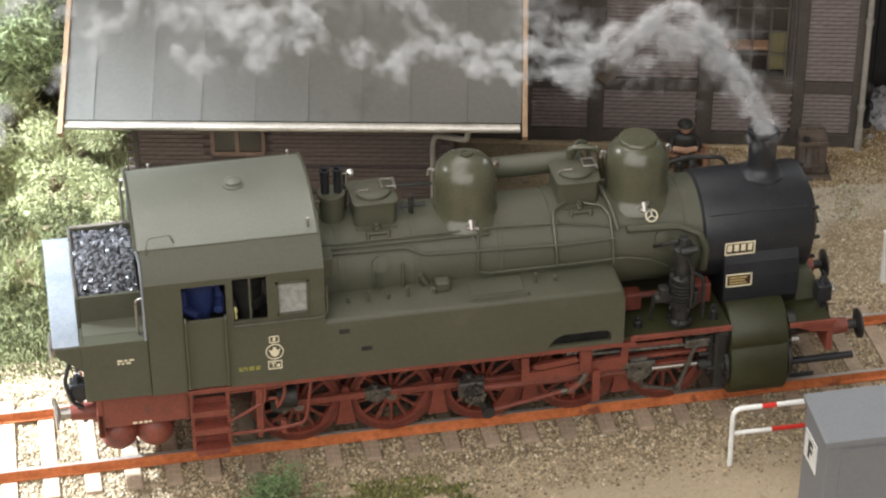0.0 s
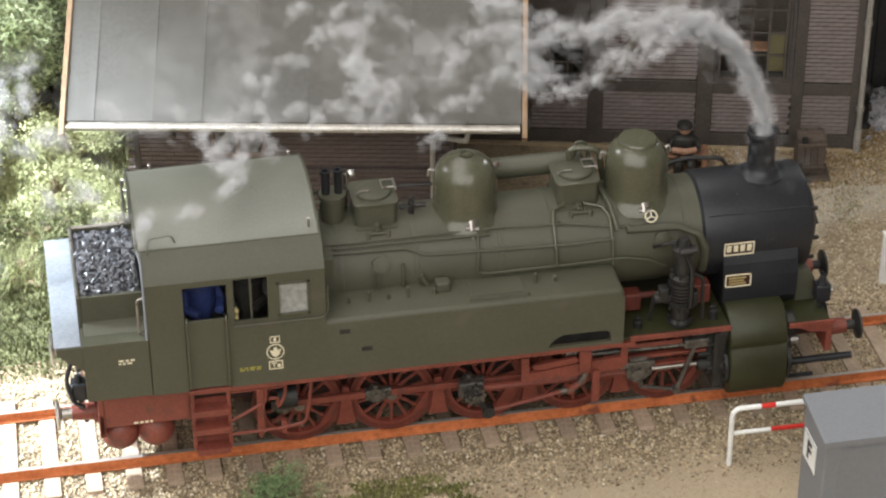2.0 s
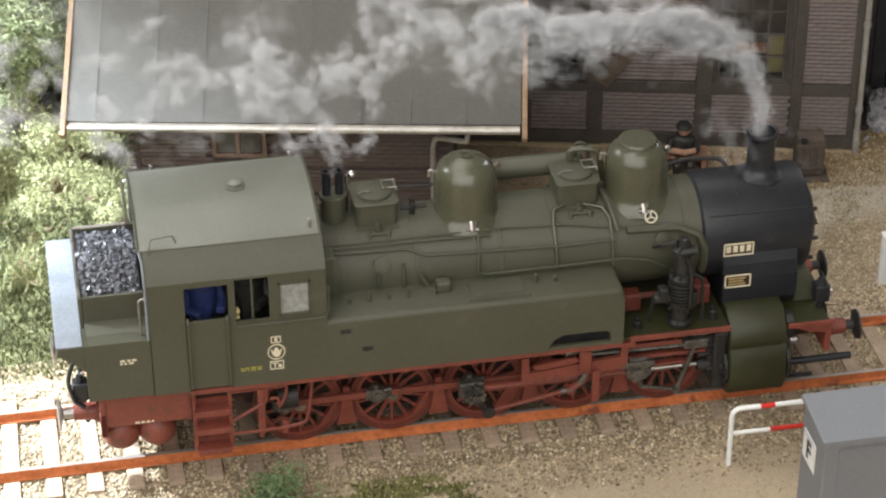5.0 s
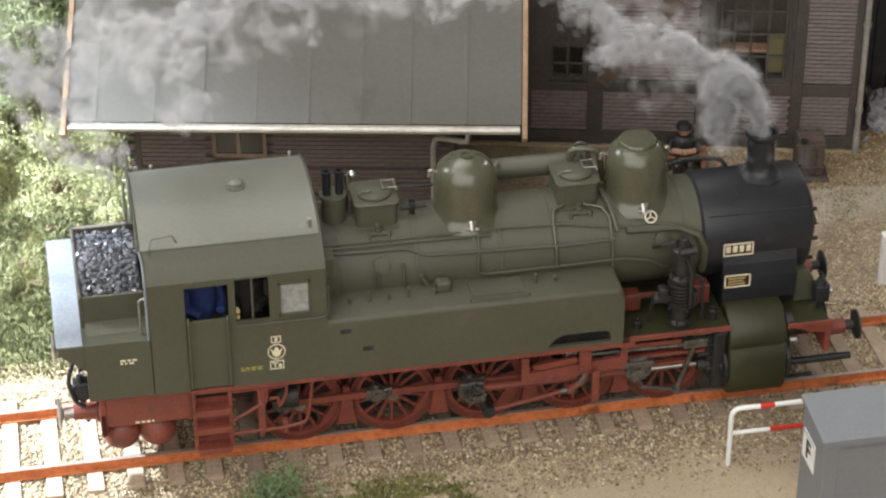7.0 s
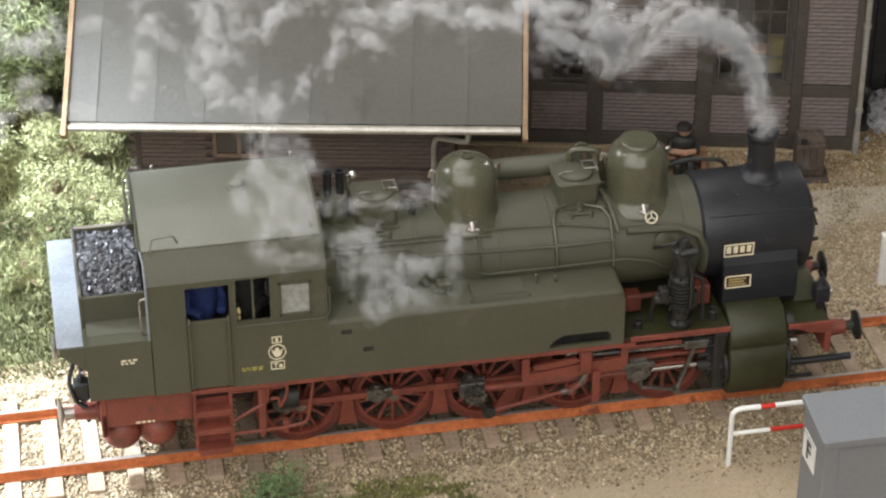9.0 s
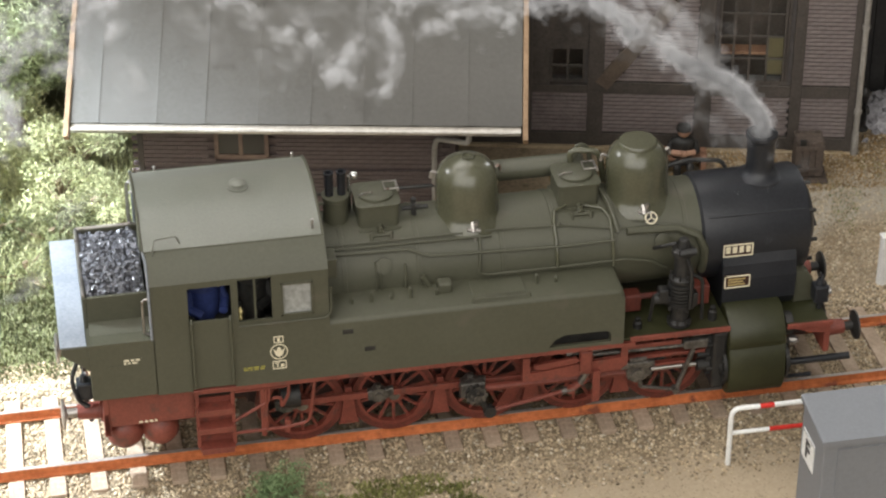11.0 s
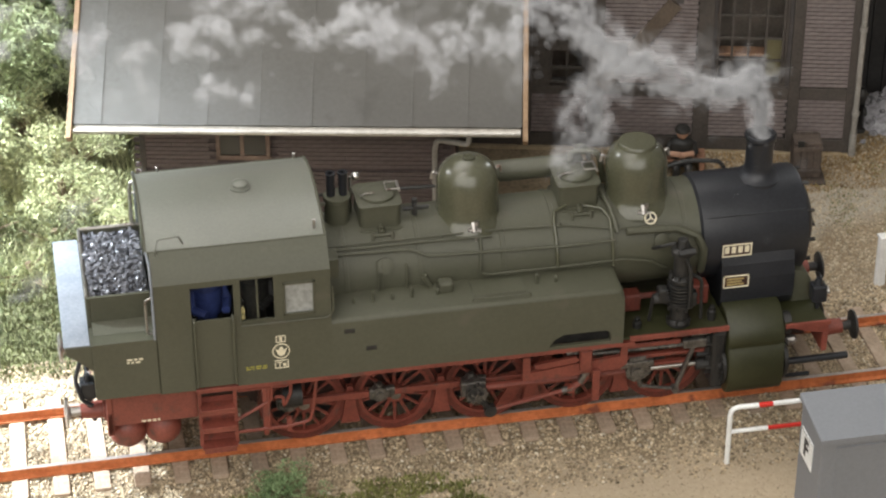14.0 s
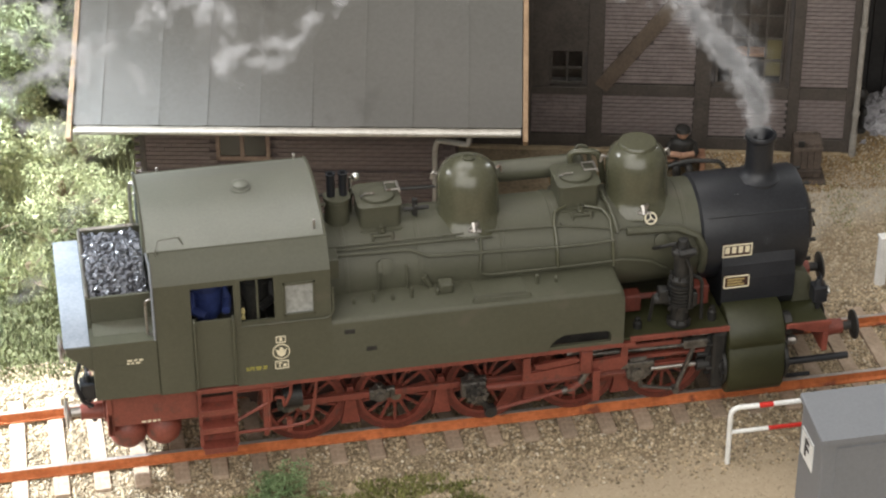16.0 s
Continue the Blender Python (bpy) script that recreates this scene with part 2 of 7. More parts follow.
DARKWALL = surface("black_stained_boards", (0.012, 0.011, 0.011), (0.026, 0.024, 0.023), 2, 0.85, 0, 0.2, 12)
EARTH = surface("dark_leaf_litter", (0.07, 0.065, 0.03), (0.15, 0.135, 0.065), 0.9, 0.95, 0, 0.5, 12)


def ground_material():
    """Grit, with sand in the foreground, a pale trodden path in the yard and mossy earth on the bank."""
    m = surface("sandy_ground", (0.19, 0.142, 0.088), (0.35, 0.275, 0.18), 1.2, 0.95, 0, 0.5, 14, spots=(0.15, 0.115, 0.06), spot_at=0.62, blotch=0.5)
    N, L = m.node_tree.nodes, m.node_tree.links
    bsdf = N["Principled BSDF"]
    base = bsdf.inputs["Base Color"].links[0].from_socket
    where = N.new("ShaderNodeTexCoord")
    split = N.new("ShaderNodeSeparateXYZ")
    L.new(where.outputs["Object"], split.inputs[0])
    n1 = N.new("ShaderNodeTexNoise")
    n1.inputs["Scale"].default_value, n1.inputs["Detail"].default_value = 0.9 * 32, 5
    L.new(where.outputs["Object"], n1.inputs["Vector"])
    n2 = N.new("ShaderNodeTexNoise")
    n2.inputs["Scale"].default_value, n2.inputs["Detail"].default_value = 16 * 32, 3
    L.new(where.outputs["Object"], n2.inputs["Vector"])

    def math_(op, a, b):
        n = N.new("ShaderNodeMath")
        n.operation = op
        for i, v in enumerate((a, b)):
            if isinstance(v, (int, float)):
                n.inputs[i].default_value = v
            else:
                L.new(v, n.inputs[i])
        return n.outputs[0]

    def step(v, a, b):
        n = N.new("ShaderNodeMapRange")
        n.interpolation_type = "SMOOTHSTEP"
        n.inputs[1].default_value, n.inputs[2].default_value = a * K, b * K
        L.new(v, n.inputs[0])
        return n.outputs[0]
    wob = math_("MULTIPLY", math_("SUBTRACT", n1.outputs["Fac"], 0.5), 1.6 * K)
    x = math_("ADD", split.outputs[0], wob)
    y = math_("ADD", split.outputs[1], wob)

    def blend(under, mask, dark, light):
        c = N.new("ShaderNodeMix")
        c.data_type = "RGBA"
        c.inputs[6].default_value, c.inputs[7].default_value = (*dark, 1), (*light, 1)
        L.new(n2.outputs["Fac"], c.inputs[0])
        mx = N.new("ShaderNodeMix")
        mx.data_type = "RGBA"
        L.new(mask, mx.inputs[0])
        L.new(under, mx.inputs[6])
        L.new(c.outputs[2], mx.inputs[7])
        return mx.outputs[2]
    sand = step(y, -1.75, -1.95)
    out = blend(base, sand, (0.33, 0.26, 0.175), (0.46, 0.375, 0.265))
    slant = math_("SUBTRACT", y, math_("MULTIPLY", x, 0.32))
    path = math_("MULTIPLY", math_("MULTIPLY", step(slant, 1.2, 1.7), step(slant, 3.3, 2.7)), step(x, 5.0, 6.5))
    out = blend(out, path, (0.30, 0.265, 0.21), (0.45, 0.405, 0.33))
    bank = math_("MULTIPLY", step(y, 1.8, 2.5), step(x, -3.5, -4.5))
    out = blend(out, bank, (0.11, 0.11, 0.05), (0.23, 0.225, 0.115))
    L.new(out, bsdf.inputs["Base Color"])
    return m


SOIL = ground_material()

YARD = surface("yard_stone", (0.27, 0.215, 0.145), (0.54, 0.455, 0.335), 5, 0.9, 0, 0.4, 30, random_tint=0.35)

# ---- ground: one sheet with soil, path, ballast bed and the grassy bank ----
GZ = -0.33


def ground_height(x, y):
    z = GZ
    if y > 1.9 and x < -3.0:
        k = min(1, (y - 1.9) / 5) * min(1, (-3.0 - x) / 3)
        z += 0.55 * k
    d = abs(y)
    if d < 1.9:
        z += 0.10 * min(1, (1.9 - d) / 0.4)
    z += 0.05 * noise.noise((x * 0.6, y * 0.6, 0)) + 0.015 * noise.noise((x * 3, y * 3, 4))
    return z


def ground():
    bm = B()
    nx, ny = 190, 150
    xs = [-26 + 52 * i / nx for i in range(nx + 1)]
    ys = [-14 + 42 * j / ny for j in range(ny + 1)]
    grid = [[bm.verts.new((x, y, ground_height(x, y))) for y in ys] for x in xs]
    for i in range(nx):
        for j in range(ny):
            bm.faces.new((grid[i][j], grid[i + 1][j], grid[i + 1][j + 1], grid[i][j + 1]))
    ob = part("ground", bm, SOIL, smooth=True)
    return tagged(ob, "sandy brown scenery ground with a pale path and grit", "ground", kind="structure")


ground()


# ---- track ----
def rail(y, label):
    t = thing("rail", (0, y, 0), label, "rail", "rails of the track")
    bm = B()
    prism(bm, [(-0.075, -0.17), (0.075, -0.17), (0.075, -0.145), (0.018, -0.125), (0.018, -0.045), (0.038, -0.03), (0.038, -0.004), (-0.038, -0.004), (-0.038, -0.03), (-0.018, -0.045), (-0.018, -0.125), (-0.075, -0.145)], -26, 26, "x")
    part("rail_web", bm, RUST, t)
    bm = B()
    box(bm, -26, 26, -0.034, 0.034, -0.006, 0.0)
    part("running_surface", bm, RAILTOP, t, "bare worn metal running surface")


rail(-0.755, "rust-orange steel rail on weathered sleepers")
rail(0.755, "rust-orange steel rail on weathered sleepers")


def sleepers():
    bm = B()
    box(bm, -0.125, 0.125, -1.3, 1.3, -0.36, -0.17, 0.012)
    first = part("sleeper", bm, SLEEPER)
    tagged(first, "weathered grey-brown wooden sleeper under the rails", "sleeper", "sleepers of the track")
    x = -7.74
    first.location = pt(x - 12 * 0.62, 0, 0)
    for i in range(-11, 42):
        copy_thing(first, pose(*pt(x + i * 0.62, random.uniform(-0.02, 0.02), 0), 0, 0, random.uniform(-0.8, 0.8)))


sleepers()

# ---- the engine ----
loco = thing("tank_locomotive", (0, 0, 0), "olive-green tank steam locomotive with black smokebox and red chassis on rails", "locomotive")
AXLES = (-2.64, -1.19, 0.27, 1.72, 3.17)
ZC = 2.70  # height of the boiler's axis


def on_boiler(angle, r):
    """A point's y and z on the near side of the boiler; angle from the crown in degrees."""
    return -r * math.sin(radians(angle)), ZC + r * math.cos(radians(angle))


def letter_bars(parent, x, y, z, w, h, rows, material, name="lettering"):
    """Small bars that stand for writing on an upright plate that faces -y."""
    bm = B()
    for i in range(rows):
        zz = z + h * (0.5 - (i + 0.5) / rows)
        left = x - w / 2
        while left < x + w / 2 - 0.02:
            ww = random.uniform(0.03, 0.09)
            box(bm, left, min(left + ww, x + w / 2), y - 0.006, y, zz - h / rows * 0.28, zz + h / rows * 0.28)
            left += ww + 0.025
    return part(name, bm, material, parent)


def sheet(bm, xs, zs, y0, y1, holes):
    """A thick upright sheet in one piece, with rectangular openings."""
    made = {}

    def v(x, z):
        if (x, z) not in made:
            made[x, z] = bm.verts.new((x, y0, z))
        return made[x, z]
    faces = []
    for xa, xb in zip(xs, xs[1:]):
        for za, zb in zip(zs, zs[1:]):
            x, z = (xa + xb) / 2, (za + zb) / 2
            if not any(h[0] < x < h[1] and h[2] < z < h[3] for h in holes):
                faces.append(bm.faces.new((v(xa, za), v(xb, za), v(xb, zb), v(xa, zb))))
    out = bmesh.ops.extrude_face_region(bm, geom=faces, use_keep_orig=True)
    bmesh.ops.translate(bm, vec=(0, y1 - y0, 0), verts=[e for e in out["geom"] if isinstance(e, bmesh.types.BMVert)])


def bunker_and_cab():
    # rear water tank and coal bunker
    bm = B()
    box(bm, -5.84, -4.86, -1.5, 1.5, 1.66, 2.64, 0.03)
    prism(bm, [(-6.23, 2.52), (-6.23, 2.64), (-5.8, 2.64), (-5.8, 2.15)], -1.47, 1.47, "y", 0.02)
    rear = part("rear_tank", bm, GREEN, loco)
    # the plate's pale colour holds the light that falls on it
    part("deck_plate", box(B(), -6.25, -5.86, -1.46, 1.5, 2.642, 2.66, 0.008), LIT_REAR, rear, "deck plate in paint paled for the light on it")
    bm = B()
    box(bm, -5.84, -4.86, -1.52, -1.5, 1.68, 2.68, 0.006)
    part("side_sheet", bm, GREEN, rear)
    bm = B()
    for a, b, c, d in ((-5.86, -5.80, -0.98, 0.98), (-5.8, -4.9, -0.98, -0.93), (-5.8, -4.9, 0.93, 0.98)):
        box(bm, a, b, c, d, 2.64, 3.17, 0.012)
    prism(bm, [(-1.0, 2.645), (-1.22, 2.645), (-0.98, 2.74)], -5.8, -4.9, "x")
    part("coal_bunker", bm, GREEN, loco)
    part("bunker_rim", tube(B(), [(-5.84, -0.95, 3.18), (-5.84, 0.96, 3.18), (-4.95, 0.96, 3.18)], 0.025, 6, 0.03), STEEL, loco)
    letter_bars(rear, -5.22, -1.522, 2.33, 0.24, 0.10, 2, CREAM)
    part("hatch", box(B(), -5.55, -5.3, -1.528, -1.51, 2.22, 2.28, 0.004), GREEN, rear)
    # cab sides: sheets with a door opening and two windows
    for s in (-1, 1):
        bm = B()
        y0, y1 = sorted((s * 1.52, s * 1.47))
        sheet(bm, (-4.88, -4.34, -3.70, -3.64, -3.10, -2.95, -2.50, -2.25), (1.66, 2.82, 2.87, 3.42, 3.50, 3.56, 3.60), y0, y1,
              ((-4.34, -3.70, 1.66, 3.50), (-3.64, -3.10, 2.82, 3.56), (-2.95, -2.50, 2.87, 3.42)))
        side = part("cab_side", bm, GREEN, loco)
        bm = B()
        for x0, x1 in ((-4.88, -2.25),):
            prism(bm, [(s * 1.52, 3.60), (s * 1.44, 3.74), (s * 1.31, 3.88), (s * 1.15, 3.985), (s * 1.10, 3.93), (s * 1.26, 3.82), (s * 1.38, 3.70), (s * 1.47, 3.58)], x0, x1, "x")
        part("upper_cab_side", bm, GREEN, loco, smooth=True)
        part("cab_door", box(B(), -4.34, -3.70, min(s * 1.50, s * 1.46), max(s * 1.50, s * 1.46), 1.68, 2.90, 0.01), GREEN, side)
        for x in (-4.31, -3.73):
            part("grab_rail", tube(B(), [(x, s * 1.53, 1.72), (x, s * 1.59, 1.76), (x, s * 1.59, 2.93), (x, s * 1.53, 2.97)], 0.022, 6, 0.03), GREEN, side)
        bm = B()
        for x0, x1, z0, z1 in ((-2.97, -2.93, 2.85, 3.44), (-2.52, -2.48, 2.85, 3.44), (-2.97, -2.48, 3.40, 3.44), (-2.97, -2.48, 2.85, 2.89)):
            box(bm, x0, x1, min(s * 1.535, s * 1.51), max(s * 1.535, s * 1.51), z0, z1, 0.006)
        part("window_frame", bm, GREEN, side)
        part("window_pane", box(B(), -2.95, -2.5, s * 1.49 - 0.006, s * 1.49 + 0.006, 2.87, 3.42), MILKY, side, "dusty whitish window pane")
        part("sliding_pane", box(B(), -3.64, -3.28, s * 1.455 - 0.005, s * 1.455 + 0.005, 2.82, 3.56), GLASS, side).visible_shadow = False
        bm = B()
        box(bm, -3.66, -3.60, min(s * 1.53, s * 1.50), max(s * 1.53, s * 1.50), 2.8, 3.58, 0.005)
        box(bm, -3.36, -3.33, min(s * 1.47, s * 1.44), max(s * 1.47, s * 1.44), 2.82, 3.56)
        part("window_post", bm, GREEN, side)
        part("rain_strip", tube(B(), [(-3.60, s * 1.55, 2.76), (-2.30, s * 1.55, 2.76), (-2.22, s * 1.55, 2.86), (-2.22, s * 1.55, 3.3)], 0.015, 6, 0.05), GREEN, side)
    part("brass_fitting", lathe(B(), [(0, 2.78), (0.035, 2.8), (0.02, 2.86), (0.04, 2.92), (0.02, 2.98), (0, 3.0)], 10, Matrix.Translation((-3.56, -1.38, 0))), BRASS, loco, "small brass cab fitting")
    # end walls, floor, backhead
    for x0, x1 in ((-4.88, -4.84), (-2.29, -2.25)):
        bm = B()
        box(bm, x0, x1, -1.47, 1.47, 1.66, 3.62)
        prism(bm, [(-1.47, 3.60), (-1.30, 3.82), (-1.10, 3.93), (-0.6, 4.10), (0, 4.18), (0.6, 4.10), (1.10, 3.93), (1.30, 3.82), (1.47, 3.60)], x0, x1, "x")
        part("cab_end_wall", bm, GREEN, loco)
    part("cab_floor", box(B(), -4.84, -2.29, -1.46, 1.46, 1.70, 1.76), SOOT, loco)
    part("backhead", rod(B(), (-2.9, 0, 2.65), (-2.3, 0, 2.65), 0.8, n=32), SOOT, loco, smooth=True)
    # added pale tubes that paint the highlight on the cab's rear edge; ladder rails
    for s in (-1, 1):
        part("edge_trim", tube(B(), [(-4.9, s * 1.53, 2.68), (-4.9, s * 1.53, 3.58), (-4.9, s * 1.45, 3.75), (-4.9, s * 1.32, 3.89), (-4.93, s * 1.16, 3.99)], 0.02, 6), LIT_REAR, loco, smooth=True)
    for y, z0, z1 in ((-1.42, 2.7, 3.35), (1.25, 2.9, 3.75), (1.38, 2.7, 3.5), (0.9, 3.2, 4.0)):
        part("ladder_rail", tube(B(), [(-4.88, y, z0), (-5.0, y, z0 + 0.03), (-5.0, y, z1 - 0.03), (-4.88, y, z1)], 0.02, 6, 0.05), STEEL, loco, smooth=True)
    # roof: shallow arch with a raised edge strip and seam
    n = 20
    top = [(-1.15 + 2.30 * i / n, 4.235 - (abs(-1 + 2 * i / n) ** 2.1) * 0.265) for i in range(n + 1)]
    low = [(y * 0.985, z - 0.045) for y, z in top]
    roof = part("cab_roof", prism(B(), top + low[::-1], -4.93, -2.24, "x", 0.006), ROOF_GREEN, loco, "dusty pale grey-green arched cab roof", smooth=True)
    for x in (-4.93, -2.26):
        part("roof_rim", tube(B(), [(x, y, z + 0.004) for y, z in top], 0.022, 6), GREEN, roof, smooth=True)
    part("roof_seam", tube(B(), [(-4.93, -1.155, 3.975), (-2.24, -1.155, 3.975)], 0.016, 6), GREEN, roof)
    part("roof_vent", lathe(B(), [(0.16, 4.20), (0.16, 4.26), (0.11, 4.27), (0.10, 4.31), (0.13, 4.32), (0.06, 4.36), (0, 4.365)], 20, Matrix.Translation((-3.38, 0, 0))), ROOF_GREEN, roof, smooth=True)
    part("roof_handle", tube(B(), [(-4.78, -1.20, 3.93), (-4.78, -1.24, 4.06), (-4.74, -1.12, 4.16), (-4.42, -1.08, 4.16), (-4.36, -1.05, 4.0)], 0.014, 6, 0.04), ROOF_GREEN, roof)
    for x, y, z in ((-4.85, 1.1, 4.0), (-2.42, 1.08, 4.02), (-2.4, -1.02, 4.1), (-4.55, 1.1, 4.0)):
        part("lifting_eye", lathe(B(), [(0.02, z - 0.1), (0.02, z + 0.05), (0.03, z + 0.07), (0, z + 0.09)], 8, Matrix.Translation((x, y, 0))), STEEL, roof)
    # crest and lettering on the cab side
    crest = part("crest", lathe(B(), [(0, 0), (0.135, 0), (0.142, 0.006), (0, 0.008)], 28, Matrix.Translation((-3.03, -1.52, 2.22)) @ Matrix.Rotation(radians(90), 4, "X") @ Matrix.Diagonal((0.95, 1, 1, 1))), CREAM, loco)
    part("crest_ground", lathe(B(), [(0, 0.004), (0.118, 0.004), (0.118, 0.009), (0, 0.0105)], 28, Matrix.Translation((-3.03, -1.521, 2.22)) @ Matrix.Rotation(radians(90), 4, "X")), GREEN, crest)
    bm = B()
    prism(bm, [(-3.03, 2.13), (-2.98, 2.16), (-2.94, 2.28), (-2.99, 2.24), (-3.01, 2.30), (-3.05, 2.30), (-3.07, 2.24), (-3.12, 2.28), (-3.08, 2.16)], -1.538, -1.53, "y")
    part("crest_figure", bm, CREAM, crest)
    for z, h in ((2.44, 0.12), (1.98, 0.15)):
        bm = B()
        w = 0.075 if h < 0.13 else 0.105
        for x0, x1, z0, z1 in ((-w, w, h / 2 - 0.015, h / 2), (-w, w, -h / 2, -h / 2 + 0.015), (-w, -w + 0.015, -h / 2, h / 2), (w - 0.015, w, -h / 2, h / 2)):
            box(bm, -3.03 + x0, -3.03 + x1, -1.528, -1.519, z + z0, z + z1)
        if h < 0.13:
            box(bm, -3.05, -3.01, -1.526, -1.519, z - 0.03, z + 0.03)
        else:
            box(bm, -3.10, -3.02, -1.526, -1.519, z + 0.025, z + 0.04)
            box(bm, -3.068, -3.05, -1.526, -1.519, z - 0.04, z + 0.03)
            box(bm, -3.01, -2.96, -1.526, -1.519, z - 0.04, z + 0.01)
        part("lettering_frame", bm, CREAM, loco)
    letter_bars(loco, -3.40, -1.522, 1.96, 0.34, 0.075, 2, YELLOW)


def side_tanks():
    for s in (-1, 1):
        bm = B()
        out = [(-2.25, 1.66)]
        out += [(1.10, 1.66), (1.13, 1.74), (1.22, 1.86), (1.35, 1.93), (2.02, 1.93), (2.10, 1.86), (2.10, 1.72), (2.10, 1.66)]
        out += [(2.30, 1.66), (2.30, 2.54), (2.27, 2.62), (2.18, 2.66), (-2.25, 2.66)]
        prism(bm, out, s * 1.52, s * 0.78, "y")
        edges = [e for e in bm.edges if all(abs(abs(v.co.y) - 1.52) < 1e-4 and v.co.z > 2.5 for v in e.verts)]
        bmesh.ops.bevel(bm, geom=edges, offset=0.08, segments=4, affect="EDGES", profile=0.5)
        tank = part("side_tank", bm, GREEN, loco, smooth=True)
        # added dark block in place of the shade inside the slot
        part("slot_backing", box(B(), 1.0, 2.2, min(s * 1.36, s * 0.85), max(s * 1.36, s * 0.85), 1.66, 1.97), SOOT, tank)
        part("tank_sill", box(B(), 1.08, 2.12, min(s * 1.515, s * 1.45), max(s * 1.515, s * 1.45), 1.665, 1.72), GREEN, tank)
        # step recesses drawn as dark blocks, their shade put into the colour
        for x, z in ((-1.98, 2.44), (-1.65, 2.09)):
            part("step_recess", box(B(), x - 0.085, x + 0.085, min(s * 1.524, s * 1.45), max(s * 1.524, s * 1.45), z - 0.045, z + 0.045, 0.01), SOOT, tank)
        part("filler_lid", box(B(), -0.02, 0.80, min(s * 1.32, s * 0.9), max(s * 1.32, s * 0.9), 2.655, 2.69, 0.012), GREEN, tank)
        part("lid_rail", tube(B(), [(-0.06, s * 1.42, 2.62), (-0.06, s * 1.42, 2.72), (0.84, s * 1.42, 2.72), (0.84, s * 1.42, 2.62)], 0.014, 6, 0.04), GREEN, tank)
        for i, x in enumerate((-1.85, -1.55, -1.25, -0.95, -0.55, 1.0, 1.3)):
            part("tank_stud", lathe(B(), [(0.03, 2.64), (0.03, 2.74 + 0.08 * (i % 2)), (0, 2.77 + 0.08 * (i % 2))], 8, Matrix.Translation((x, s * 1.1, 0))), GREEN, tank)
    # running board in front of the tanks
    bm = B()
    box(bm, 2.3, 4.0, -1.46, 1.46, 1.66, 1.70)
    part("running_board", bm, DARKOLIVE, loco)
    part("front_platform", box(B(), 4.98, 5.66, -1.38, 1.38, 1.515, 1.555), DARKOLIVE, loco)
    bm = B()
    for s in (-1, 1):
        box(bm, 2.42, 4.02, s * 1.47 - 0.02, s * 1.47 + 0.02, 1.63, 1.72, 0.008)
        box(bm, -4.35, 2.30, s * 1.46 - 0.05, s * 1.46 + 0.05, 1.575, 1.655, 0.008)
        box(bm, 2.2, 2.5, s * 1.46 - 0.04, s * 1.46 + 0.04, 1.56, 1.63)
        box(bm, 4.98, 5.72, s * 1.40 - 0.02, s * 1.40 + 0.02, 1.49, 1.57, 0.006)
    part("valance", bm, RED, loco, "red edge beam of the footplate")


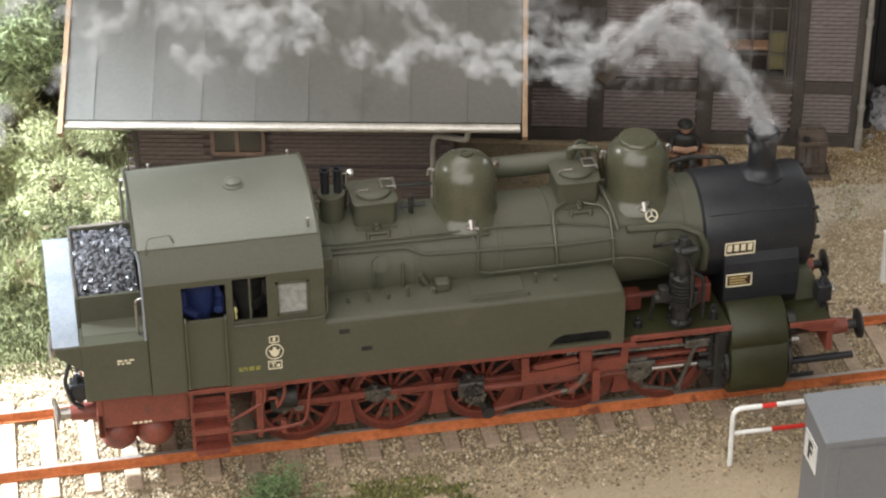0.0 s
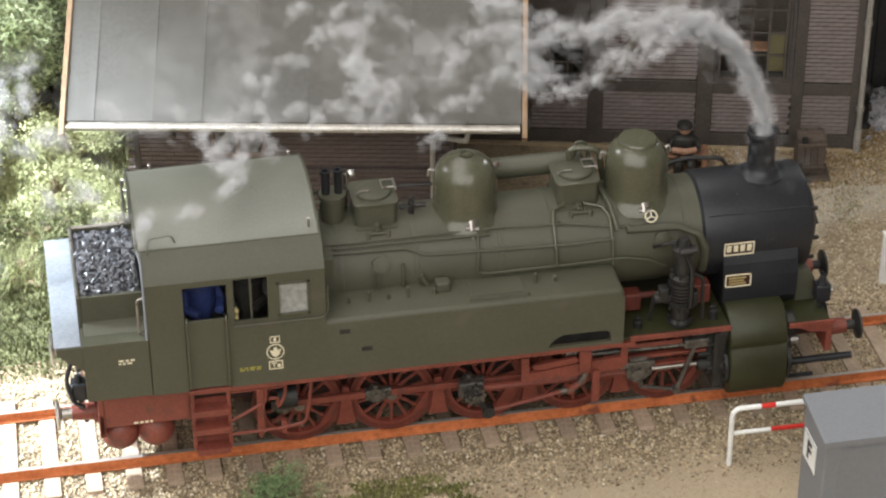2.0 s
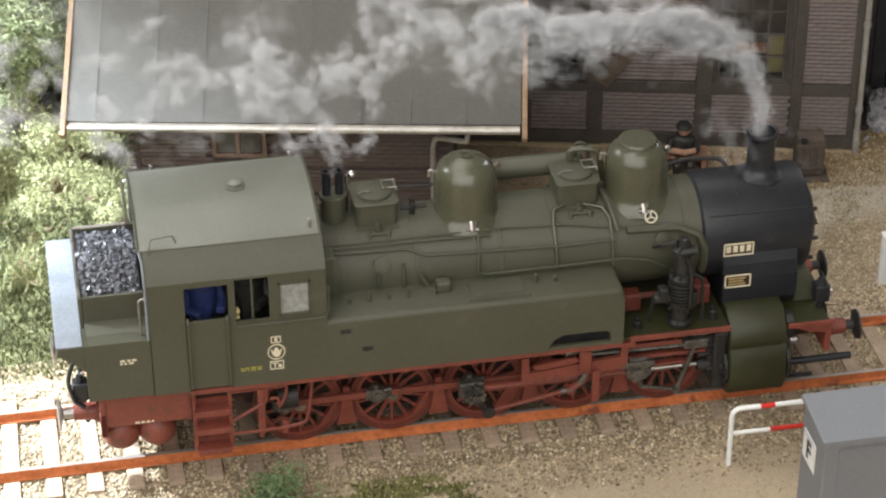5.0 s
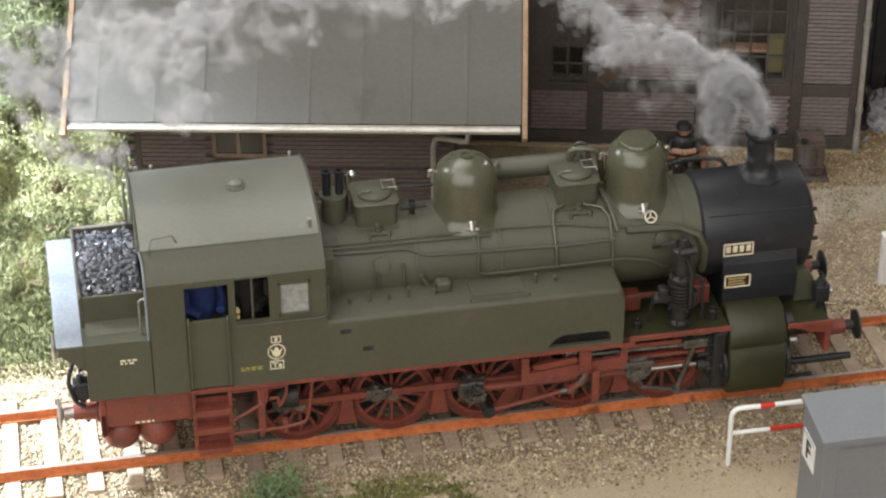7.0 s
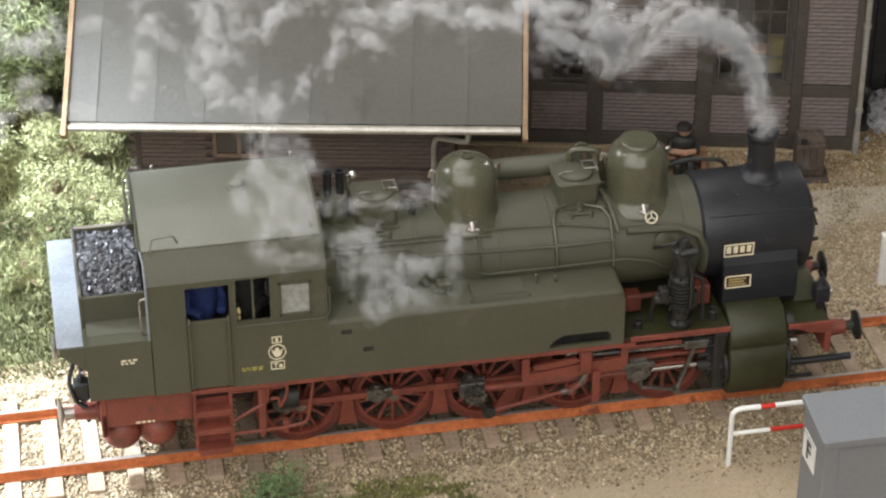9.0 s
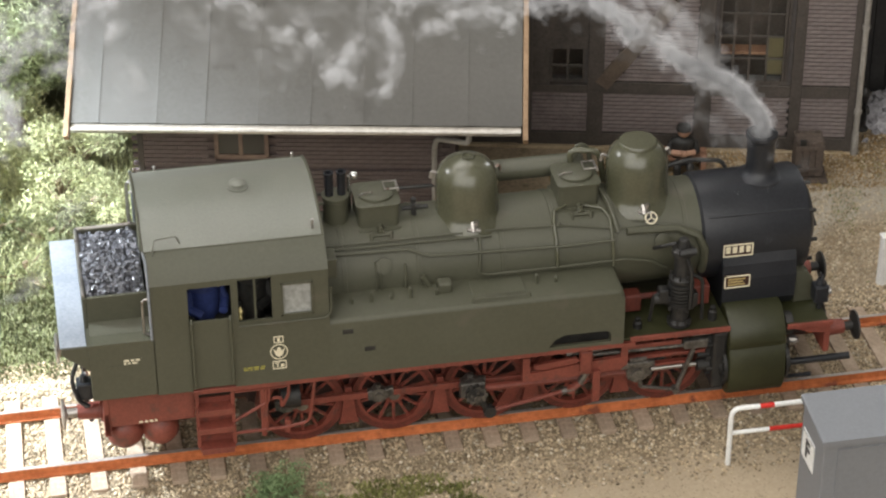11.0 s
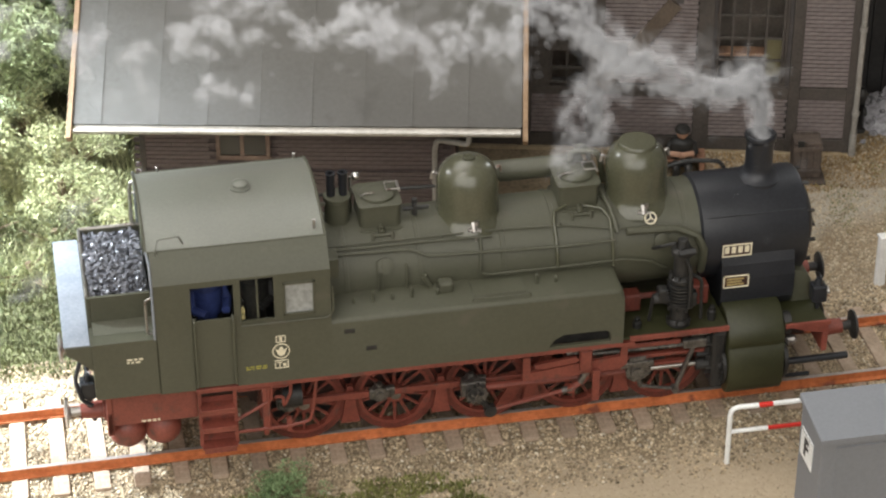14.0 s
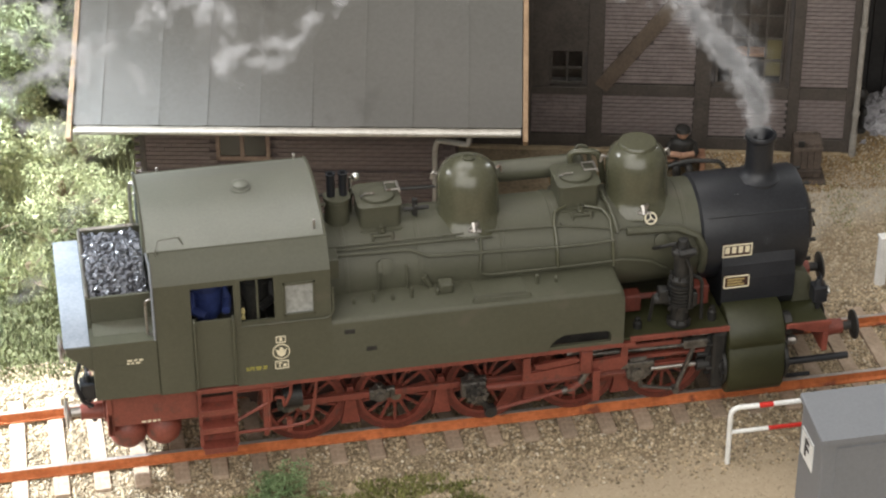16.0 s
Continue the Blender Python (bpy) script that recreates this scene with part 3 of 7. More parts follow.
def boiler():
    m = Matrix.Translation((0, 0, ZC)) @ Matrix.Rotation(radians(90), 4, "Y")
    part("boiler_barrel", lathe(B(), [(0, -2.3), (0.80, -2.3), (0.80, 3.76), (0, 3.76)], 64, m), GREEN, loco, smooth=True)
    for x in (-1.9, -0.75, 0.55, 1.39, 2.32, 3.45):
        part("boiler_band", lathe(B(), [(0.80, x - 0.035), (0.812, x - 0.03), (0.812, x + 0.03), (0.80, x + 0.035)], 64, m), GREEN, loco, smooth=True)
    box_ = part("smokebox", lathe(B(), [(0.80, 3.70), (0.845, 3.74), (0.85, 3.80), (0.85, 5.40), (0.83, 5.44), (0.72, 5.46), (0.70, 5.50), (0.5, 5.60), (0.15, 5.66), (0, 5.66)], 64, m), BLACK, loco, smooth=True)
    part("smokebox_seam", tube(B(), [(3.82, *on_boiler(52, 0.853)), (5.4, *on_boiler(52, 0.853))], 0.012, 6), BLACK, box_)
    part("door_clamp", tube(B(), [(5.66, -0.02, ZC), (5.72, -0.02, ZC), (5.73, -0.2, ZC - 0.12)], 0.025, 6), SOOT, box_)
    for k in range(10):
        a = radians(36 * k + 18)
        part("door_dog", rod(B(), (5.46, 0.76 * math.sin(a), ZC + 0.76 * math.cos(a)), (5.56, 0.76 * math.sin(a), ZC + 0.76 * math.cos(a)), 0.035, n=6), SOOT, box_)
    # lower smokebox apron on the cylinders
    bm = B()
    prism(bm, [(-0.84, 2.62), (-0.90, 2.45), (-0.93, 2.2), (-0.93, 1.80), (-0.8, 1.6), (0.8, 1.6), (0.93, 1.80), (0.93, 2.2), (0.90, 2.45), (0.84, 2.62)], 4.02, 5.22, "x", 0.02)
    part("smokebox_saddle", bm, BLACK, loco)
    # chimney
    part("chimney", lathe(B(), [(0.37, 3.46), (0.365, 3.52), (0.32, 3.545), (0.25, 3.59), (0.222, 3.66), (0.216, 3.74), (0.216, 4.16), (0.235, 4.175), (0.25, 4.20), (0.25, 4.26), (0.235, 4.28), (0.20, 4.27), (0.18, 4.15), (0.18, 3.5)], 40, Matrix.Translation((4.80, 0, 0))), BLACK, loco, smooth=True)

    def dome(name, x, flat):
        prof = [(0.61, 3.28), (0.58, 3.36), (0.52, 3.43), (0.49, 3.52), (0.487, 3.7), (0.485, 3.98), (0.47, 4.07), (0.43, 4.17), (0.36, 4.255)]
        prof += [(0.305, 4.29), (0.30, 4.33), (0.28, 4.35), (0, 4.37)] if flat else [(0.27, 4.31), (0.15, 4.35), (0.06, 4.365), (0, 4.367)]
        d = part(name, lathe(B(), [(r, z + (0.01 if flat and z > 3.6 else 0)) for r, z in prof], 48, Matrix.Translation((x, 0, 0))), GREEN_SHINE, loco, smooth=True)
        bm = B()
        rod(bm, (x, -0.47, 3.47), (x, -0.58, 3.36), 0.05, n=8)
        rod(bm, (x - 0.10, -0.55, 3.40), (x + 0.10, -0.57, 3.38), 0.03, n=8)
        rod(bm, (x, -0.54, 3.39), (x + 0.02, -0.60, 3.18), 0.035, 0.02, n=8)
        rod(bm, (x + 0.05, -0.52, 3.44), (x + 0.05, -0.53, 3.52), 0.028, n=8)
        part("dome_cock", bm, STEEL, d, smooth=True)
        if not flat:
            part("lid_ring", lathe(B(), [(0.10, 4.36), (0.10, 4.385), (0.085, 4.385), (0.08, 4.36)], 24, Matrix.Translation((x + 0.02, 0, 0))), GREEN, d, smooth=True)
        for sx in (-1, 1):
            part("dome_bracket", tube(B(), [(x + sx * 0.44, 0.1, 4.05), (x + sx * 0.53, 0.12, 4.1), (x + sx * 0.55, 0.12, 3.98)], 0.025, 6, 0.03), STEEL, d)
    dome("steam_dome", 0.13, False)
    dome("sand_dome", 2.81, True)

    def sandbox(x):
        def ring(w, d0, d1, r):
            return [(cx + sx + r * math.cos(q), cy + sy + r * math.sin(q)) for cx, cy, sx, sy, a0 in ((x, d1, w - r, -r, 0), (x, d1, r - w, -r, 90), (x, d0, r - w, r, 180), (x, d0, w - r, r, 270))
                    for q in [radians(a0 + 15 * i) for i in range(7)]]
        b = part("sandbox", prism(B(), ring(0.32, -0.29, 0.40, 0.09), 3.30, 3.80, "z"), GREEN, loco, smooth=True)
        part("sandbox_top", prism(B(), ring(0.345, -0.315, 0.425, 0.10), 3.80, 3.835, "z", 0.008), GREEN, b, smooth=True)
        part("sandbox_flange", prism(B(), ring(0.36, -0.36, 0.46, 0.10), 3.36, 3.44, "z", 0.01), GREEN, b, smooth=True)
        lid = part("sandbox_lid", lathe(B(), [(0.27, 3.835), (0.27, 3.875), (0.235, 3.90), (0.08, 3.91), (0, 3.912)], 32, Matrix.Translation((x, 0.05, 0))), GREEN, b, smooth=True)
        part("lid_handle", tube(B(), [(x - 0.27, -0.02, 3.87), (x - 0.2, -0.06, 3.94), (x - 0.06, -0.06, 3.94)], 0.014, 6, 0.03), STEEL, lid)
        bm = B()
        tube(bm, [(x + 0.14, 0.02, 3.92), (x + 0.34, 0.02, 3.92), (x + 0.34, 0.24, 3.92), (x + 0.14, 0.24, 3.92), (x + 0.14, 0.02, 3.92)], 0.014, 6)
        rod(bm, (x + 0.34, -0.02, 3.90), (x + 0.34, 0.28, 3.90), 0.022, n=8)
        part("lid_hinge", bm, STEEL, lid)
        bm = B()
        rod(bm, (x, -0.26, 3.47), (x, -0.44, 3.42), 0.055, n=10)
        rod(bm, (x - 0.16, -0.43, 3.40), (x + 0.16, -0.43, 3.40), 0.035, n=8)
        rod(bm, (x, -0.40, 3.44), (x, -0.40, 3.53), 0.03, n=8)
        for q in (-0.15, 0.15):
            rod(bm, (x + q, -0.43, 3.44), (x + q, -0.47, 3.33), 0.03, n=8)
        part("sand_valve", bm, GREEN, b, smooth=True)
    sandbox(-1.28)
    sandbox(1.84)
    # safety valves with their twin pipes
    v = part("safety_valve", lathe(B(), [(0.23, 3.3), (0.23, 3.42), (0.19, 3.46), (0.19, 3.86), (0.21, 3.88), (0.21, 3.93), (0, 3.94)], 28, Matrix.Translation((-1.91, 0, 0))), GREEN, loco, smooth=True)
    for x in (-2.0, -1.81):
        part("valve_pipe", lathe(B(), [(0.065, 3.9), (0.065, 4.28), (0.078, 4.3), (0.078, 4.33), (0.05, 4.33), (0.05, 4.0)], 16, Matrix.Translation((x, 0, 0))), BLACK, v, smooth=True)
    bm = B()
    bmesh.ops.create_uvsphere(bm, u_segments=16, v_segments=10, radius=0.07, matrix=Matrix.Translation((-1.60, 0.12, 4.16)))
    rod(bm, (-1.68, 0.12, 4.16), (-1.68, 0.12, 3.4), 0.025, n=8)
    part("whistle", bm, CHROME, loco, "bright round whistle", smooth=True)
    # feed-water heater on the far shoulder, with its bent pipe
    part("feedwater_heater", lathe(B(), [(0, 0.55), (0.12, 0.56), (0.17, 0.62), (0.17, 2.05), (0.12, 2.1), (0, 2.11)], 28, Matrix.Translation((0, 0.62, 3.68)) @ Matrix.Rotation(radians(90), 4, "Y")), GREEN, loco, smooth=True)
    part("bent_pipe", tube(B(), [(1.86, 0.35, 3.78), (1.80, 0.35, 4.08), (2.28, 0.30, 4.06), (2.36, 0.30, 3.5)], 0.05, 10, 0.16), GREEN_SHINE, loco, smooth=True)
    for dy in (0.12, 0.24):
        part("bent_pipe", tube(B(), [(1.92, 0.35 + dy, 3.85), (2.0, 0.35 + dy, 4.04), (2.16, 0.33 + dy, 4.0), (2.2, 0.3 + dy, 3.5)], 0.03, 8, 0.08), GREEN, loco, smooth=True)
    part("smokebox_hose", tube(B(), [(3.3, 0.62, 3.2), (3.45, 0.6, 3.46), (3.8, 0.5, 3.6), (4.3, 0.42, 3.58), (4.4, 0.4, 3.4)], 0.035, 8, 0.12), SOOT, loco, smooth=True)
    # pipes and rails along the barrel
    R = 0.84
    lines = (
        ("handrail", [(-2.2, 40), (-0.4, 40), (0.6, 40), (1.55, 43), (2.34, 52), (3.0, 54)], 0.017, GREEN),
        ("feed_pipe", [(-2.2, 49), (-0.90, 51), (-0.62, 60), (0.27, 62), (1.51, 65), (2.30, 64)], 0.026, GREEN),
        ("feed_pipe", [(-2.2, 44), (-0.5, 45), (0.4, 46)], 0.02, GREEN),
        ("drain_pipe", [(0.22, 34), (0.2, 60), (0.16, 84), (0.3, 87), (1.5, 87), (2.45, 86), (2.86, 92), (3.14, 104)], 0.022, GREEN),
        ("sand_pipe", [(1.62, 20), (1.42, 26), (1.38, 40), (1.39, 86)], 0.026, GREEN_SHINE),
        ("sand_pipe", [(1.90, 22), (2.18, 28), (2.27, 40), (2.27, 92)], 0.026, GREEN_SHINE),
        ("steam_pipe", [(2.2, -6), (2.30, 30), (2.36, 56)], 0.04, GREEN),
        ("steam_pipe", [(2.50, 56), (3.30, 58), (3.62, 68), (3.72, 84), (3.70, 112)], 0.065, GREEN),
        ("tank_pipe", [(-0.97, 66), (-0.98, 112)], 0.02, GREEN),
        ("tank_pipe", [(-1.42, 60), (-1.42, 112)], 0.014, GREEN),
        ("tank_pipe", [(-1.35, 60), (-1.35, 112)], 0.014, GREEN),
        ("clack_pipe", [(-0.72, 80), (-0.6, 95), (-0.6, 120)], 0.05, GREEN),
    )
    for name, path, r, material in lines:
        full = []
        for (xa, aa), (xb, ab) in zip(path, path[1:]):
            k = max(1, int(abs(ab - aa) / 12))
            full += [(xa + (xb - xa) * i / k, *on_boiler(aa + (ab - aa) * i / k, R + r * 0.4)) for i in range(k)]
        full.append((path[-1][0], *on_boiler(path[-1][1], R + r * 0.4)))
        part(name, tube(B(), full, r, 8, 0.05), material, loco, smooth=True)
    for x in (-1.9, -0.4, 0.6, 1.5):
        y, z = on_boiler(40, 0.80)
        part("rail_bracket", rod(B(), (x, y, z), (x, *on_boiler(40, 0.86)), 0.022, n=8), GREEN, loco)
    # a bundle of rods on the crown, running back to the cab
    for y, z in ((0.30, 3.72), (0.42, 3.66)):
        part("control_rod", tube(B(), [(-2.25, y, z + 0.05), (-0.32, y, z)], 0.02, 6), SOOT, loco)
    part("control_rod", tube(B(), [(-2.25, -0.1, 3.85), (-2.1, -0.1, 3.85)], 0.03, 6), GREEN, loco)
    bm = B()
    rod(bm, (-0.72, -0.1, 3.45), (-0.72, -0.1, 3.78), 0.045, n=8)
    rod(bm, (-0.9, -0.1, 3.62), (-0.5, -0.1, 3.62), 0.035, n=8)
    rod(bm, (-0.72, -0.22, 3.7), (-0.72, 0.02, 3.7), 0.03, n=8)
    part("stop_valve", bm, SOOT, loco)
    part("wash_plug", lathe(B(), [(0.13, 0), (0.13, 0.05), (0.05, 0.06), (0, 0.06)], 20, Matrix.Translation((-1.3, *on_boiler(66, 0.79))) @ Matrix.Rotation(radians(66), 4, "X")), GREEN, loco, smooth=True)
    part("wash_plug", lathe(B(), [(0.12, 0), (0.12, 0.05), (0.05, 0.06), (0, 0.06)], 20, Matrix.Translation((3.05, *on_boiler(70, 0.79))) @ Matrix.Rotation(radians(70), 4, "X")), GREEN, loco, smooth=True)
    part("cab_front_box", box(B(), -2.25, -2.05, -1.05, -0.72, 3.1, 3.45, 0.02), GREEN, loco)
    part("lubricator", box(B(), -0.52, -0.3, -1.1, -0.9, 2.65, 2.82, 0.03), GREEN, loco)
    # round badge on the barrel
    y, z = on_boiler(45, 0.86)
    m2 = Matrix.Translation((2.9, y, z)) @ Matrix.Rotation(radians(57), 4, "X")
    badge = part("badge", lathe(B(), [(0, 0), (0.10, 0), (0.10, 0.03), (0.078, 0.03), (0.078, 0.022), (0, 0.022)], 24, m2), CREAM, loco, "round cream badge with dark ground")
    part("badge_ground", lathe(B(), [(0, 0.024), (0.077, 0.024), (0, 0.026)], 24, m2), SOOT, badge)
    bm = B()
    for k in range(3):
        a = radians(90 + 120 * k)
        rod(bm, m2 @ Vector((0, 0, 0.028)), m2 @ Vector((0.075 * math.cos(a), 0.075 * math.sin(a), 0.028)), 0.011, n=6)
    part("badge_bars", bm, CREAM, badge)
    # cast plates on the smokebox side
    for x0, x1, z0, z1, y, tilt, rows in ((4.02, 4.50, 2.60, 2.83, -0.862, 2, 1), (4.04, 4.46, 2.07, 2.30, -0.945, 0, 3)):
        mm = Matrix.Translation(((x0 + x1) / 2, y, (z0 + z1) / 2)) @ Matrix.Rotation(radians(tilt), 4, "X")
        w, h = x1 - x0, z1 - z0
        bm = B()
        for a, b, c, d in ((-w / 2, w / 2, h / 2 - 0.022, h / 2), (-w / 2, w / 2, -h / 2, -h / 2 + 0.022), (-w / 2, -w / 2 + 0.022, -h / 2, h / 2), (w / 2 - 0.022, w / 2, -h / 2, h / 2)):
            box(bm, a, b, -0.016, 0.0, c, d, turn=mm)
        plate = part("cast_plate", bm, CREAM, loco, "cast plate with cream border on black ground")
        part("plate_ground", box(B(), -w / 2, w / 2, -0.006, 0.02, -h / 2, h / 2, turn=mm), RUSTBLACK, plate)
        bm = B()
        if rows == 1:
            for k in range(4):
                xx = -w * 0.34 + k * w * 0.225
                box(bm, xx - 0.036, xx + 0.036, -0.014, 0, -h * 0.22, h * 0.3, 0.006, turn=mm)
        else:
            for k in range(rows):
                box(bm, -w * 0.36, w * (0.30 - 0.08 * (k % 2)), -0.012, 0, h * (0.2 - 0.22 * k) - 0.016, h * (0.2 - 0.22 * k) + 0.016, turn=mm)
        part("plate_bars", bm, CREAM if rows == 1 else BRASS, plate)


def air_pump():
    x, y = 3.26, -1.22
    prof = [(0.10, 1.70), (0.20, 1.72), (0.20, 1.78), (0.15, 1.82), (0.15, 2.02), (0.20, 2.05), (0.20, 2.12)]
    for k in range(6):
        z = 2.14 + k * 0.06
        prof += [(0.17, z), (0.215, z + 0.01), (0.215, z + 0.035), (0.17, z + 0.045)]
    prof += [(0.20, 2.52), (0.20, 2.58), (0.13, 2.62), (0.13, 2.98), (0.18, 3.0), (0.18, 3.08), (0.1, 3.12), (0.08, 3.26), (0, 3.28)]
    pump = part("air_pump", lathe(B(), prof, 24, Matrix.Translation((x, y, 0)) @ Matrix.Diagonal((0.95, 0.95, 1, 1))), SOOT, loco, "black compound air pump", smooth=True)
    for p in ([(x - 0.1, y, 3.2), (x - 0.3, y + 0.1, 3.1), (x - 0.35, -0.84, 2.9)], [(x + 0.15, y, 2.6), (x + 0.34, y, 2.5), (x + 0.36, y, 1.75)], [(x - 0.18, y, 2.3), (x - 0.42, y, 2.3), (x - 0.45, y + 0.1, 1.75)], [(x, y - 0.12, 3.05), (x + 0.1, y - 0.2, 2.8), (x + 0.1, y - 0.2, 2.1)]):
        part("pump_pipe", tube(B(), p, 0.03, 8, 0.1), SOOT, pump, smooth=True)
    bm = B()
    box(bm, x - 0.22, x + 0.22, y + 0.1, y + 0.4, 2.0, 2.1, 0.02)
    box(bm, x - 0.36, x - 0.2, y - 0.08, y + 0.1, 2.15, 2.4, 0.03)
    box(bm, x + 0.16, x + 0.26, y - 0.1, y + 0.05, 2.05, 2.3, 0.02)
    for z, d in ((2.62, 0.16), (2.05, 0.20), (1.80, 0.17)):
        for q in range(8):
            e = radians(45 * q + 20)
            rod(bm, (x + d * math.cos(e), y + d * math.sin(e), z - 0.03), (x + d * math.cos(e), y + d * math.sin(e), z + 0.04), 0.022, n=6)
    rod(bm, (x - 0.42, y + 0.02, 2.20), (x - 0.16, y, 2.20), 0.085, n=12)
    rod(bm, (x - 0.10, y - 0.16, 3.10), (x + 0.16, y - 0.16, 3.12), 0.06, n=10)
    rod(bm, (x + 0.10, y + 0.05, 3.05), (x + 0.12, y + 0.30, 3.02), 0.06, n=10)
    part("pump_bracket", bm, SOOT, pump)
    part("frame_brace", tube(B(), [(2.6, -0.8, 2.0), (3.75, -0.8, 2.0)], 0.05, 8), SOOTRED, loco)
    part("frame_bracket", box(B(), 2.45, 2.75, -0.85, -0.6, 1.75, 2.05, 0.03), SOOTRED, loco)
    part("frame_bracket", box(B(), 3.55, 3.85, -0.85, -0.6, 1.75, 2.1, 0.03), RED, loco)
    for dx, h in ((2.6, 0.10), (3.80, 0.16)):
        part("lubricator", lathe(B(), [(0.07, 1.70), (0.07, 1.70 + h), (0.04, 1.72 + h), (0.05, 1.78 + h), (0, 1.8 + h)], 12, Matrix.Translation((dx, -1.2, 0))), SOOT, loco, smooth=True)


def cylinders():
    for s in (-1, 1):
        out = [(0.75, 1.92), (1.08, 1.92), (1.26, 1.82), (1.40, 1.66), (1.46, 1.50), (1.45, 1.40), (1.42, 1.36), (1.47, 1.28), (1.52, 1.1), (1.53, 0.85), (1.50, 0.66), (1.42, 0.52), (1.30, 0.45), (0.75, 0.42)]
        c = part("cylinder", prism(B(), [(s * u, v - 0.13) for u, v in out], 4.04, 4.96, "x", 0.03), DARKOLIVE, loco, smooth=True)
        for x in (4.02, 4.98):
            e = 0.05 if x > 4.5 else -0.05
            bm = B()
            rod(bm, (x, s * 1.17, 0.82), (x + e, s * 1.17, 0.82), 0.34, n=28)
            rod(bm, (x + e, s * 1.17, 0.82), (x + 2 * e, s * 1.17, 0.82), 0.22, n=24)
            rod(bm, (x, s * 1.17, 1.45), (x + 2.4 * e, s * 1.17, 1.45), 0.19, n=20)
            for k in range(10):
                a = radians(36 * k)
                rod(bm, (x + e, s * 1.17 + 0.29 * math.cos(a), 0.82 + 0.29 * math.sin(a)), (x + 1.5 * e, s * 1.17 + 0.29 * math.cos(a), 0.82 + 0.29 * math.sin(a)), 0.028, n=6)
            part("cylinder_cover", bm, SOOT, c)
        bm = B()
        box(bm, 3.80, 4.03, min(s * 0.85, s * 1.36), max(s * 0.85, s * 1.36), 0.46, 1.52, 0.05)
        for zz, r in ((0.83, 0.10), (1.28, 0.085), (1.02, 0.05)):
            rod(bm, (3.60, s * 1.17, zz), (3.82, s * 1.17, zz), r, n=14)
            for q in range(6):
                e = radians(60 * q)
                rod(bm, (3.72, s * 1.17 + (r + 0.05) * math.cos(e), zz + (r + 0.05) * math.sin(e)), (3.81, s * 1.17 + (r + 0.05) * math.cos(e), zz + (r + 0.05) * math.sin(e)), 0.026, n=6)
        part("cylinder_back", bm, SOOT, c)
        part("piston_tail_rod", rod(B(), (5.05, s * 1.12, 0.64), (6.15, s * 1.12, 0.64), 0.06, n=14), BLACK, c, smooth=True)
        part("drain_pipe", tube(B(), [(5.0, s * 1.2, 0.55), (5.1, s * 1.2, 0.42), (5.5, s * 1.2, 0.42)], 0.035, 8, 0.05), BLACK, c)
        part("relief_valve", lathe(B(), [(0.08, 0), (0.08, 0.12), (0.04, 0.16), (0, 0.17)], 12, Matrix.Translation((5.08, s * 1.2, 1.12)) @ Matrix.Rotation(radians(90), 4, "Y")), STEEL, c)
        bm = B()
        box(bm, 4.1, 4.9, min(s * 1.36, s * 1.43), max(s * 1.36, s * 1.43), 1.215, 1.245)
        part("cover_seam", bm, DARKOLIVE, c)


SPOKE = part("spoke", rod(B(), (0.13, 0, 0), (0.56, 0, 0), 0.036, 0.026, n=6), RED).data
bpy.data.objects.remove(bpy.data.objects["spoke"])


def one_wheel(x, s, weight):
    y = s * 0.76
    m = Matrix.Translation((x, y, 0.675)) @ Matrix.Rotation(radians(90), 4, "X")
    bm = B()
    lathe(bm, [(0.085, -0.10), (0.16, -0.10), (0.16, 0.08), (0.085, 0.08)], 20, m)
    lathe(bm, [(0.53, -0.06), (0.59, -0.06), (0.59, 0.06), (0.53, 0.06), (0.53, -0.06)], 40, m)
    w = part("wheel", bm, RED, loco)
    for k in range(14):
        o = new("spoke", SPOKE)
        o.parent, o.location, o.rotation_euler = w, pt(x, y, 0.675), (0, 2 * math.pi * (k + 0.5) / 14, 0)
    part("tyre", lathe(B(), [(0.585, -0.07), (0.675, -0.07), (0.68, 0.05), (0.72, 0.06), (0.72, 0.08), (0.585, 0.08), (0.585, -0.07)], 48, m if s > 0 else Matrix.Translation((x, y, 0.675)) @ Matrix.Rotation(radians(-90), 4, "X")), SOOTRED, w, smooth=True)
    half = weight
    pts = [(0.57 * math.cos(a), 0.57 * math.sin(a)) for a in [radians(-30 - half + 2 * half * i / 10) for i in range(11)]]
    bm = B()
    prism(bm, [(x + u, 0.675 + v) for u, v in pts], y - 0.055, y + 0.055, "y")
    part("balance_weight", bm, RED, w)
    part("axle", rod(B(), (x, y - 0.12, 0.675), (x, y + 0.12, 0.675), 0.085, n=16), STEEL, w)
    return w


